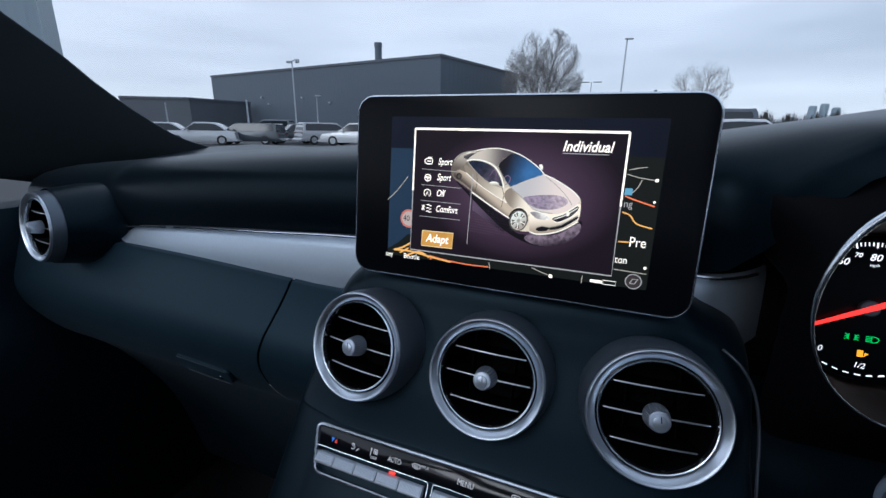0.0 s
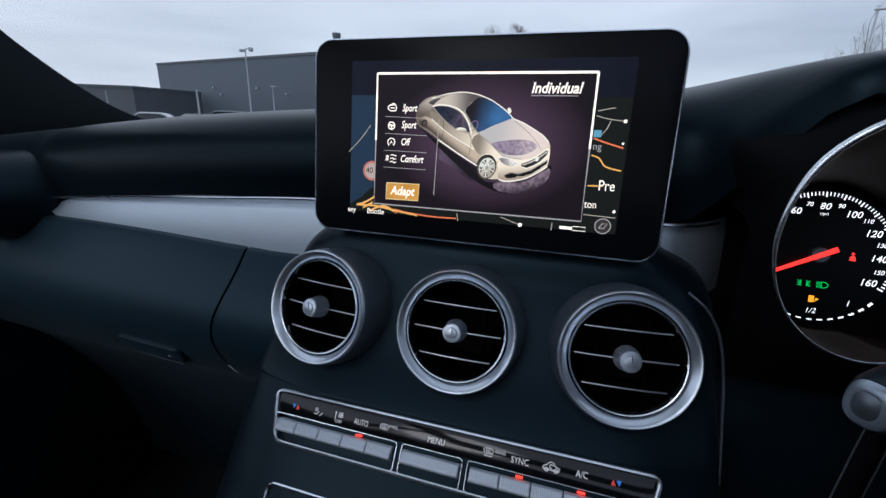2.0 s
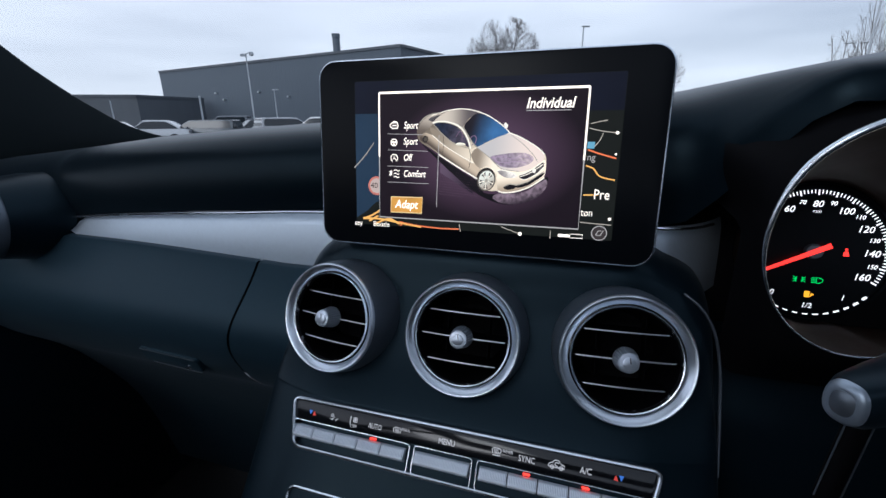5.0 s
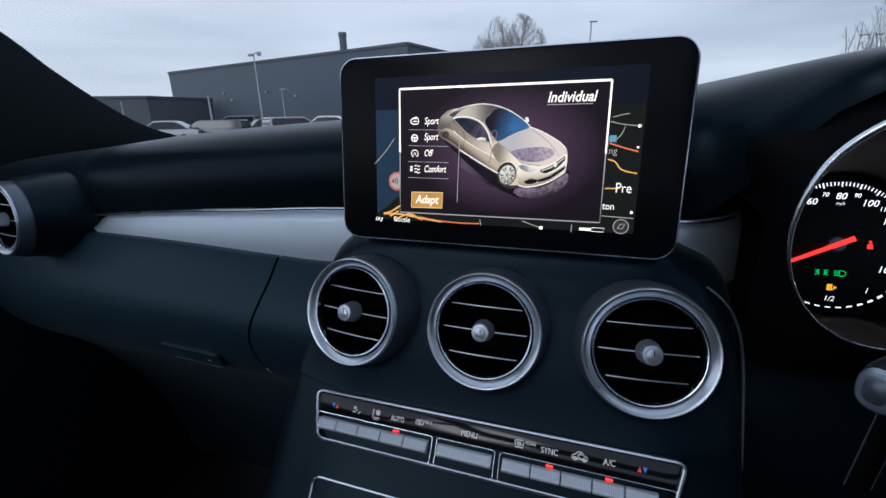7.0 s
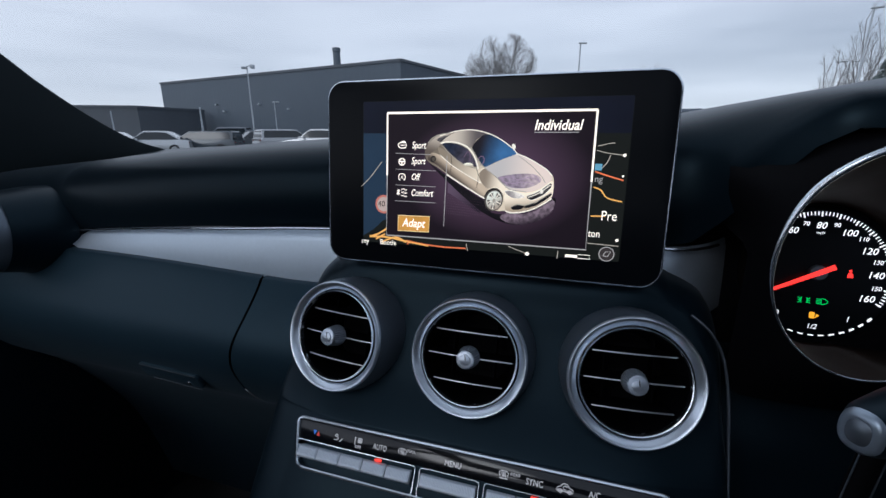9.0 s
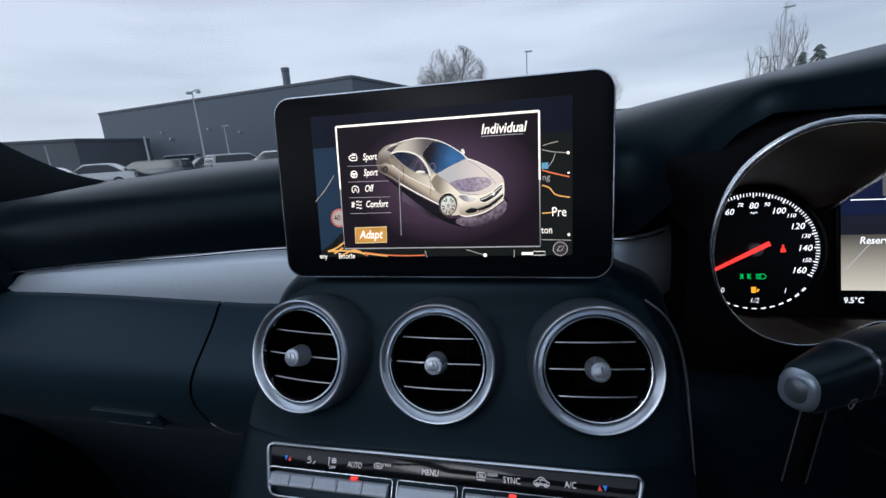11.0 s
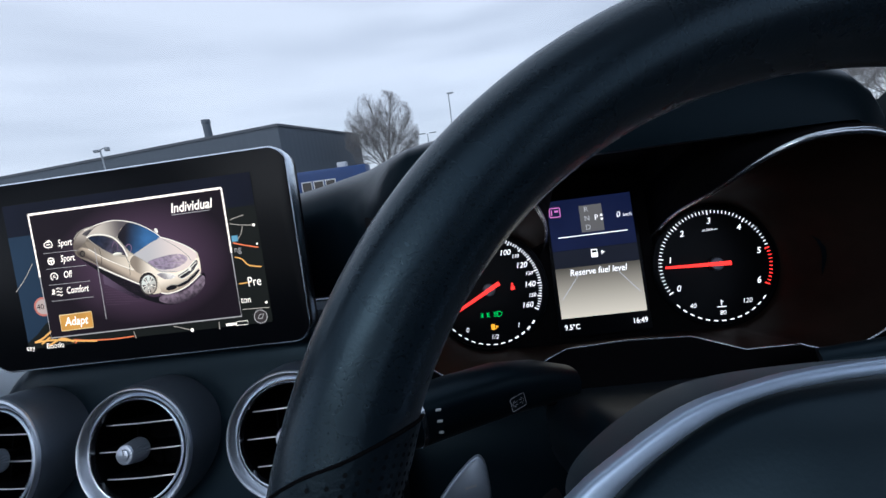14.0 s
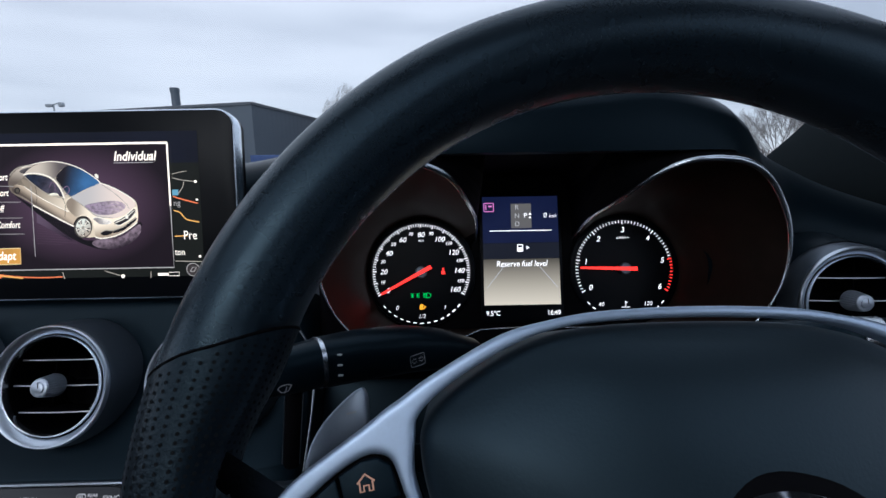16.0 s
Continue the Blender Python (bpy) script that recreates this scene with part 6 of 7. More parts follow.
loft(bm, [stalk_ring(STALK[1].lerp(STALK[2], t), d, 0.0122, 0.0143) for t in (0.88, 1.02)], caps=True)
part("silver_ring", bm, ALUMINIUM, stalk, "thin silver ring")
bm = B()
loft(bm, [stalk_ring(p, d, rx, rz) for p, rx, rz in ((STALK[2].lerp(STALK[3], 0.02), 0.0122, 0.0142), (STALK[3], 0.0128, 0.0150), (STALK[4], 0.0132, 0.0152), (STALK[5], 0.0125, 0.0140), (STALK[6], 0.010, 0.010))], caps=True)
part("stem", bm, SATIN_BLACK, stalk, smooth=50)
bm = B()
for k in (-1, 0, 1):
    c = STALK[2].lerp(STALK[3], 0.28) - STALK[1] + Vector((0.0080, -0.0112, 0.006 * k + 0.002))
    box(bm, c, (0.0026, 0.0018, 0.0005))
part("stalk_marks", bm, LEGEND_PAINT, stalk)
sign = pose(*(Vector((0.2660, -0.0842, 0.9395)) - STALK[1]), 78, 0, 38)
bm = B()
stroke(bm, rrect(0.0105, 0.0070, 0.001, 2), 0.0004, 0.0002, True)
for s in (-1, 1):
    stroke(bm, [(s * 0.0008, 0.0008), (s * 0.0024, 0.0008), (s * 0.0024, 0.0018), (s * 0.0044, 0.0), (s * 0.0024, -0.0018), (s * 0.0024, -0.0008), (s * 0.0008, -0.0008)], 0.0004, 0.0002)
part("indicator_sign", bm, LEGEND_PAINT, stalk, at=sign, smooth=0)
bm = B()
rings = []
for f in (0.0, 0.06, 0.94, 1.0):
    c = Vector((0.1995 - 0.0055 * f, -0.112 - 0.002 * f, 0.9400 - 0.0500 * f)) - STALK[1]
    g = 0.82 if f in (0.0, 1.0) else 1.0
    rings.append([c + Vector((0.0050 * g * math.cos(2 * math.pi * k / 16), 0.0036 * g * math.sin(2 * math.pi * k / 16), 0)) for k in range(16)])
loft(bm, rings, caps=True)
lever = part("lower_lever", bm, DEEP_BLACK, stalk, "gloss black lever with silver edges", smooth=50)
for sx in (-1, 1):
    bm = B()
    tube(bm, [Vector((0.1995 - 0.0055 * f + sx * 0.0050, -0.1135 - 0.002 * f, 0.9400 - 0.0500 * f)) - STALK[1] for f in (0.1, 0.95)], 0.00035, 6)
    part("lever_edge", bm, DARK_METAL, lever)
bm = B()
wc = STALK[0].lerp(STALK[1], 0.75) - STALK[1] + Vector((0.0075, -0.0104, -0.004))
for p in ([(-0.004, 0.0012), (-0.002, 0.0022), (0.0010, 0.0022), (0.0030, 0.0012)], [(-0.004, 0.0012), (-0.0022, -0.0014), (0.0012, -0.0014), (0.0030, 0.0012)], [(-0.0006, -0.0022), (0.0006, 0.0010)]):
    stroke(bm, p, 0.0005, 0.0)
part("wiper_sign", bm, LEGEND_PAINT, stalk, at=Matrix.Translation(wc) @ pose(0, 0, 0, 90, 0, 36), smooth=0)
# selector stalk on the outer side of the column
SEL = [Vector((0.425, -0.085, 0.945)), Vector((0.470, -0.105, 0.9590)), Vector((0.503, -0.118, 0.9640)), Vector((0.512, -0.121, 0.9648)), Vector((0.540, -0.131, 0.9650)), Vector((0.552, -0.135, 0.9645))]
selector = thing("selector_stalk", Matrix.Translation(SEL[1]), "black gear selector stalk with a silver ring", "stalk")
for nm, mt, pts in (("stem", SATIN_BLACK, ((0, 0.0085), (1, 0.0095), (2, 0.0100))), ("silver_ring", ALUMINIUM, ((2, 0.0106), (3, 0.0106))), ("end_cap", SATIN_BLACK, ((3, 0.0100), (4, 0.0095), (5, 0.0060)))):
    bm = B()
    tube(bm, [SEL[i] - SEL[1] for i, r in pts], [r for i, r in pts], 20)
    part(nm, bm, mt, selector, smooth=50)

# ---- the car's shell ----
PIL = [(0.735, 0.40, 1.022), (0.732, 0.30, 1.050), (0.729, 0.225, 1.090), (0.727, 0.155, 1.140), (0.724, 0.09, 1.194), (0.70, -0.08, 1.300), (0.655, -0.26, 1.372), (0.62, -0.36, 1.405)]
PIL_BACK = [(0.80, 0.10, 0.98), (0.80, 0.02, 1.0), (0.80, -0.06, 1.03), (0.795, -0.13, 1.07), (0.785, -0.18, 1.12), (0.755, -0.28, 1.24), (0.70, -0.40, 1.355), (0.66, -0.46, 1.40)]
for s, nm in ((-1, "pillar_left"), (1, "pillar_right")):
    bm = B()
    edge = [Vector((s * x, y, z)) for x, y, z in smooth_line(PIL, 6)]
    back = [Vector((s * x, y, z)) for x, y, z in smooth_line(PIL_BACK, 6)]
    out = Vector((s * 0.04, 0.02, 0.0))
    rows = [[p + Vector((s * 0.012, 0.01, 0)) for p in edge], edge, [p + Vector((0, -0.008, -0.004)) for p in edge], [p.lerp(q, 0.4) + Vector((-s * 0.012, 0, 0)) for p, q in zip(edge, back)], back, [q + out for q in back], [p + out for p in edge], [p + Vector((s * 0.012, 0.01, 0)) for p in edge]]
    loft(bm, rows, closed=False)
    alone(nm, bm, PILLAR, "dark cloth-covered windscreen pillar", "pillar", "structure", smooth=60)
# windscreen glass
bm = B()
rows = []
for j in range(13):
    s = -1 + j / 6
    rows.append([(s * x, y + 0.27 * (1 - s * s) * (1 - 0.55 * k / (len(PIL) - 1)), z - 0.012 * (1 - s * s) * (1 - k / 7) + 0.035 * (1 - s * s) * k / 7) for k, (x, y, z) in enumerate(PIL)])
loft(bm, rows, closed=False)
wind = alone("windscreen", bm, GLASS, "clear curved windscreen glass", "windscreen", "structure", smooth=60)
wind.visible_shadow = False
bm = B()
rows = []
for j in range(25):
    s = -1 + j / 12
    b = 0.27 * (1 - s * s)
    rows.append([(s * 0.75, 0.36 + b - 0.03, 1.022 - 0.010 * (1 - s * s)), (s * 0.75, 0.40 + b, 1.031 - 0.010 * (1 - s * s)), (s * 0.76, 0.60 + b, 0.99), (s * 0.76, 0.95 + b, 0.86)])
loft(bm, rows, closed=False)
alone("scuttle", bm, DEEP_BLACK, "matt black scuttle below the windscreen", "scuttle", "structure", smooth=60)
# roof, doors, floor and back, plain
def roof_z(x, y):
    return 1.42 + 0.035 * (1 - (x / 0.63) ** 2) - 0.03 * ramp(-0.5, -0.2, y) - 0.06 * ramp(-1.2, -1.9, y)


bm = B()
for x0, x1, y0, y1 in ((-0.63, -0.46, -1.9, -0.25), (0.46, 0.63, -1.9, -0.25), (-0.46, 0.46, -0.40, -0.2), (-0.46, 0.46, -1.9, -1.28)):
    n = 8
    for dz in (0.0, 0.04):
        loft(bm, [[(x0 + (x1 - x0) * i / n, y0 + (y1 - y0) * j / n, roof_z(x0 + (x1 - x0) * i / n, y0 + (y1 - y0) * j / n) + dz) for i in range(n + 1)] for j in range(n + 1)], closed=False)
alone("ceiling", bm, HEADLINING, "grey cloth headlining of the car roof", "ceiling", "structure", smooth=60)
# unseen roof opening, added so that sky light reaches the dash and wheel
bm = B()
loft(bm, [[(x, y, roof_z(x, y) + 0.02) for x in (-0.47, -0.2, 0, 0.2, 0.47)] for y in (-0.39, -0.8, -1.29)], closed=False)
pane = alone("added_roof_pane", bm, GLASS, "added clear roof panel that lets sky light into the cabin", "roof window", "structure", smooth=60)
pane.visible_shadow = False
for s, nm in ((-1, "door_1"), (1, "door_2")):
    bm = B()
    prof = [(0.74, 0.30), (0.70, 0.55), (0.66, 0.72), (0.70, 0.80), (0.745, 0.90), (0.765, 0.955), (0.80, 0.96), (0.86, 0.93), (0.88, 0.6), (0.86, 0.30)]
    loft(bm, [[(s * x, y, z) for x, z in prof] for y in (0.38, 0.1, -0.6, -1.3)], closed=True, caps=True)
    alone(nm, bm, SATIN_BLACK, "closed black car door trim", "door", "structure", smooth=50)
    bm = B()
    loft(bm, [[(s * 0.80, -1.05, 0.95), (s * 0.80, -1.15, 0.95), (s * 0.85, -1.15, 0.95), (s * 0.85, -1.05, 0.95)], [(s * 0.62, -1.15, 1.42), (s * 0.62, -1.25, 1.42), (s * 0.67, -1.25, 1.42), (s * 0.67, -1.15, 1.42)]], caps=True)
    alone("door_post_" + ("left" if s < 0 else "right"), bm, PILLAR, "dark post between the side windows", "pillar", "structure")
# added out of view to hold back light from the driver's window
bm = B()
loft(bm, [[(0.80, y, 0.95), (0.84, y, 0.95), (0.67, y, 1.43), (0.63, y, 1.43)] for y in (-1.4, -0.80)], caps=True)
alone("wall_right", bm, DEEP_BLACK, "added dark panel that blocks light from the driver's side", "wall", "structure")
bm = B()
box(bm, (0, -0.55, 0.27), (1.7, 2.4, 0.06))
alone("floor", bm, CARPET, "grey carpeted car floor", "floor", "structure")
bm = B()
box(bm, (0, 0.62, 0.62), (1.6, 0.04, 0.76))
alone("wall_front", bm, DEEP_BLACK, "black bulkhead behind the dashboard", "bulkhead", "structure")
# plain unseen back wall, its top set by how much rear light enters
bm = B()
box(bm, (0, -1.42, 0.66), (1.72, 0.06, 0.76), 0.01)
alone("wall_back", bm, SATIN_BLACK, "plain black unseen wall behind the cabin, kept low for rear light", "bulkhead", "structure")

# ---- outside: car park, sheds, trees ----
SLOPE = 0.010


def polar(az, d, z=0.0):
    """A place outside by bearing (degrees right of the car's nose) and distance, on the gently falling ground."""
    x, y = d * math.sin(radians(az)), d * math.cos(radians(az))
    return Vector((x, y, z + SLOPE * x))


ASPHALT = material("wet_asphalt", (0.055, 0.057, 0.06), 0.6, grain=0.35, grain_scale=60, bump=0.5, stain=0.3, stain_scale=0.25)
# dark and mid cladding are paled and blued to stand in for haze
CLAD_DARK = material("dark_grey_cladding", (0.125, 0.152, 0.185), 0.55, grain=0.1, grain_scale=8, stain=0.12, stain_scale=0.12)
CLAD_MID = material("weathered_grey_cladding", (0.13, 0.145, 0.165), 0.6, grain=0.15, grain_scale=6, stain=0.25, stain_scale=0.3)
CLAD_PALE = material("pale_blue_grey_cladding", (0.30, 0.37, 0.42), 0.55, grain=0.05, grain_scale=6, stain=0.08, stain_scale=0.2)
CABIN_BLUE = material("blue_painted_steel", (0.035, 0.085, 0.26), 0.5, grain=0.1, grain_scale=10, stain=0.2, stain_scale=0.6)
GALV = material("galvanised_steel", (0.58, 0.61, 0.64), 0.5, metal=0.3, grain=0.1, grain_scale=20, stain=0.15, stain_scale=1.5)
# bark and needles carry distance haze in their paled colour
BARK = material("winter_bark", (0.29, 0.275, 0.265), 0.9, grain=0.3, grain_scale=12, stain=0.25, stain_scale=1.0)
NEEDLES = material("hazed_conifer_needles", (0.17, 0.20, 0.19), 0.9, grain=0.4, grain_scale=15, stain=0.3)
HEDGE = material("bare_hedge", (0.06, 0.055, 0.045), 0.95, grain=0.5, grain_scale=3, stain=0.4, stain_scale=0.3)
WHITE_PAINT = material("white_paint", (0.75, 0.76, 0.77), 0.4, grain=0.03, stain=0.06)
RUBBER = material("tyre_rubber", (0.02, 0.02, 0.02), 0.8, grain=0.2, stain=0.1)
CAR_GLASS = material("dark_car_glass", (0.02, 0.024, 0.028), 0.06, spec=0.8)

bm = B()
N = 40
xs = [math.copysign((abs(i) / N) ** 3 * 2500, i) for i in range(-N, N + 1)]
loft(bm, [[(x, y, SLOPE * max(-200, min(200, x))) for x in xs] for y in xs], closed=False)
alone("ground", bm, ASPHALT, "damp grey asphalt car park", "ground", "structure", smooth=0)


def shed(name, corners, height, mat, label, rib=1.0):
    """A flat-roofed shed: each clad wall is a run of upright sheets with a coping."""
    base = Vector((sum(c.x for c in corners) / len(corners), sum(c.y for c in corners) / len(corners), 0))
    hs = thing(name, Matrix.Translation(base), label, "building")
    n = len(corners)
    for i in range(n):
        a, b = corners[i] - base, corners[(i + 1) % n] - base
        a, b = Vector((a.x, a.y, 0)), Vector((b.x, b.y, 0))
        d = b - a
        k = max(2, int(d.length / rib))
        nrm = Vector((d.y, -d.x, 0)).normalized()
        bm = B()
        pts = []
        for j in range(k):
            for f, o in ((0.0, 0.0), (0.42, 0.0), (0.5, -0.012), (0.92, -0.012)):
                pts.append(a + d * ((j + f) / k) + nrm * o)
        pts.append(b)
        loft(bm, [[p + Vector((0, 0, -2)) for p in pts], [p + Vector((0, 0, height)) for p in pts]], closed=False)
        part("wall", bm, mat, hs, smooth=0)
        bm = B()
        q = [a + nrm * 0.12, b + nrm * 0.12, b - nrm * 0.3, a - nrm * 0.3]
        loft(bm, [[p + Vector((0, 0, height - 0.02)) for p in q], [p + Vector((0, 0, height + 0.28)) for p in q]], caps=True)
        part("coping", bm, CLAD_MID, hs, smooth=0)
    bm = B()
    bm.faces.new([bm.verts.new((c.x - base.x, c.y - base.y, height)) for c in corners])
    part("roof", bm, CLAD_MID, hs, smooth=0)
    return hs


cA, cB, cC = polar(-49.7, 88.0), polar(-22.85, 51.4), polar(-13.1, 69.0)
big = shed("warehouse", [cA, cB, cC, cC + (cA - cB)], 8.85, CLAD_DARK, "large dark grey metal-clad warehouse with a flat roof", 0.9)
for t, z in ((0.30, 5.2), (0.335, 4.2), (0.5, 5.0), (0.62, 4.2)):
    p = cA.lerp(cB, t) - big.matrix_basis.translation
    nrm = Vector(((cB - cA).y, -(cB - cA).x, 0)).normalized()
    bm = B()
    box(bm, Vector((p.x, p.y, z)) + nrm * 0.25, (0.28, 0.4, 0.22), 0.04)
    part("wall_lamp", bm, GALV, big, "small wall floodlight")
lA, lB, lC = polar(-58.5, 74), polar(-52.2, 70), polar(-45.9, 77)
shed("low_shed", [lA, lB, lC, lC + (lA - lB)], 4.25, CLAD_MID, "low weathered grey shed beside the warehouse", 1.2)
tA, tB = polar(-62.4, 40), polar(-63.6, 34)
shed("tall_shed", [polar(-80, 42), tB, tA, polar(-76, 56)], 15, CLAD_PALE, "tall pale blue-grey clad building at the car park's edge", 1.0)
# chimney
bm = B()
lathe(bm, [(0.62, 0), (0.55, 13.0), (0.62, 13.05), (0.62, 13.6), (0.5, 13.6)], 20)
alone("chimney", bm, CLAD_DARK, "slim grey chimney behind the warehouse", "chimney", at=Matrix.Translation(polar(-30.6, 72, 0.35)))
# blue site cabin
cab = thing("site_cabin", Matrix.Translation(polar(-17.8, 38)) @ pose(0, 0, 0, 0, 0, 4), "blue steel site cabin with white-framed windows", "cabin")
bm = B()
box(bm, (0, 0, 1.6), (7.0, 2.6, 2.75), 0.03)
body = part("body", bm, CABIN_BLUE, cab)
bm = B()
for i in range(34):
    box(bm, (-3.4 + 0.206 * i, -1.31, 1.6), (0.09, 0.04, 2.4))
part("ribs", bm, CABIN_BLUE, cab, smooth=0)
for x in (-1.55, -0.55, 0.45):
    bm = B()
    box(bm, (x, -1.34, 1.62), (0.9, 0.06, 1.0), 0.01)
    wdw = part("window", bm, WHITE_PAINT, cab, "white window frame")
    bm = B()
    box(bm, (x, -1.375, 1.62), (0.72, 0.01, 0.82))
    part("pane", bm, CAR_GLASS, wdw)
bm = B()
box(bm, (1.3, 0.4, 3.2), (0.8, 0.7, 0.5), 0.03)
part("roof_unit", bm, GALV, cab)


def pole(az, d, h, label, head="arm", r=0.075, turn=0.0):
    """A lighting column with its head."""
    p = thing("street_lamp", Matrix.Translation(polar(az, d)) @ pose(0, 0, 0, 0, 0, turn), label, "street lamp", "car park lighting columns")
    bm = B()
    lathe(bm, [(r * 1.5, -0.5), (r * 1.5, 0.9), (r, 1.0), (r * 0.75, h), (0.01, h + 0.02)], 12)
    part("column", bm, GALV, p)
    if head == "arm":
        bm = B()
        box(bm, (0.18, 0, h + 0.05), (0.75, 0.28, 0.12), 0.04)
        part("lamp_head", bm, GALV, p)
    elif head == "twin":
        bm = B()
        for s in (-1, 1):
            box(bm, (s * 0.75, 0, h + 0.04), (1.0, 0.35, 0.12), 0.04)
        part("lamp_head", bm, GALV, p)
    elif head == "camera":
        bm = B()
        tube(bm, [(0, 0, h - 0.05), (0.45, 0, h + 0.1)], 0.04, 8)
        box(bm, (0.55, 0, h - 0.05), (0.3, 0.3, 0.32), 0.1)
        box(bm, (-0.28, 0, h - 0.1), (0.45, 0.22, 0.2), 0.05)
        part("camera_head", bm, GALV, p)
    return p


pole(-41.0, 40, 6.55, "tall galvanised camera column in the car park", "camera", 0.065)
pole(-46.4, 46, 3.65, "short galvanised steel post in the car park", "none", 0.10)
pole(-38.35, 52, 4.6, "slim lighting column by the warehouse", "arm", 0.07)
pole(-54.6, 48, 3.3, "short galvanised post by the low shed", "none", 0.07)
pole(-0.75, 46, 9.3, "tall street lamp beyond the car park", "arm", 0.09, 15)
pole(-4.2, 60, 7.0, "low twin-headed street lamp", "twin", 0.07)
pole(25.3, 46, 9.5, "tall street lamp near the trees", "arm", 0.09, -10)
pole(24.45, 66, 8.1, "twin-headed street lamp far off", "twin", 0.08)


def bare_tree(name, az, d, h, wide, seed, label, limbs=13, fork=0.16, dense=1.0):
    """A leafless tree: a short trunk and limbs fanning up into a rounded crown of fine twigs."""
    rng = random.Random(seed)
    t = thing(name, Matrix.Translation(polar(az, d)), label, "tree")
    trunk, crown = B(), B()
    mid, rz = h * (0.5 + fork * 0.45), h * (0.5 - fork * 0.45)

    def inside(p):
        return (p.x / wide) ** 2 + (p.y / wide) ** 2 + ((p.z - mid) / rz) ** 2 < 1.0

    def skin(bm, pts, r0, r1, n):
        rows = []
        for i, p in enumerate(pts):
            dv = (pts[min(i + 1, len(pts) - 1)] - pts[max(i - 1, 0)]).normalized()
            sd = dv.orthogonal().normalized()
            u = dv.cross(sd)
            r = r0 + (r1 - r0) * i / (len(pts) - 1)
            rows.append([bm.verts.new(p + r * (math.cos(2 * math.pi * k / n) * sd + math.sin(2 * math.pi * k / n) * u)) for k in range(n)])
        for q, w in zip(rows, rows[1:]):
            for k in range(n):
                bm.faces.new((q[k], q[(k + 1) % n], w[(k + 1) % n], w[k]))

    def branch(p, dv, length, r, level):
        n = (6, 5, 4, 2)[level]
        pts = [p]
        for i in range(n):
            dv = (dv + Vector((rng.uniform(-1, 1), rng.uniform(-1, 1), rng.uniform(-0.5, 0.7))) * (0.10 if level < 2 else 0.16)).normalized()
            q = pts[-1] + dv * (length / n)
            if i and not inside(q):
                break
            pts.append(q)
        skin(trunk if level == 0 else crown, pts, r, r * 0.35, (6, 4, 3, 3)[level])
        if level == 3 or len(pts) < 2:
            return
        kids = int((15, 10, 7)[level] * dense)
        for i in range(kids):
            f = 0.22 + 0.78 * (i + rng.random()) / kids
            k = min(len(pts) - 2, int(f * (len(pts) - 1)))
            base = pts[k].lerp(pts[k + 1], f * (len(pts) - 1) - k)
            ax = (pts[k + 1] - pts[k]).normalized()
            sd = ax.orthogonal().normalized()
            a, tilt = rng.uniform(0, 2 * math.pi), rng.uniform(0.45, 0.85)
            nd = (ax * math.cos(tilt) + (sd * math.cos(a) + ax.cross(sd) * math.sin(a)) * math.sin(tilt) + Vector((0, 0, 0.08))).normalized()
            branch(base, nd, length * rng.uniform(0.34, 0.5) * (1.15 - 0.5 * f), max(0.0045, r * 0.36), level + 1)

    foot = Vector((0, 0, h * fork))
    skin(trunk, [Vector((0, 0, -0.4)), Vector((0.03, 0, h * fork * 0.5)), foot, foot + Vector((0, 0.05, h * 0.12))], h * 0.022, h * 0.012, 10)
    for i in range(limbs):
        a = 2 * math.pi * (i * 0.382 + 0.1 * rng.random())
        tilt = (0.12 + 0.88 * ((i + 0.5) / limbs) ** 0.8) * min(1.2, 1.38 * math.atan2(wide, rz * 0.9))
        dv = Vector((math.sin(tilt) * math.cos(a), math.sin(tilt) * math.sin(a), math.cos(tilt)))
        branch(foot + Vector((0, 0, h * 0.10 * rng.random())), dv, h * 0.85, h * 0.0058, 0)
    part("trunk", trunk, BARK, t, smooth=60)
    part("crown", crown, BARK, t, "bare winter twigs", smooth=60)
    return t


bare_tree("bare_tree", -10.1, 60, 13.7, 5.2, 12, "large rounded leafless tree behind the site cabin", 19)
bare_tree("bare_tree", 7.4, 60, 9.4, 3.4, 14, "smaller leafless tree beyond the car park", 9, 0.2, 0.75)
bare_tree("bare_tree", 25.6, 58, 12.6, 1.9, 5, "tall slender leafless tree", 8, 0.12, 0.6)
bare_tree("bare_tree", 23.4, 62, 10.8, 1.5, 15, "tall slender leafless tree", 6, 0.15, 0.5)
bare_tree("bare_tree", 38.6, 55, 8.6, 4.0, 11, "leafless tree beyond the driver's side", 12)
bare_tree("bare_tree", 43.5, 60, 9.4, 4.4, 21, "leafless tree beyond the driver's side", 12)
bare_tree("bare_tree", 35.0, 62, 7.0, 3.0, 31, "leafless tree beyond the driver's side", 9, 0.2, 0.7)


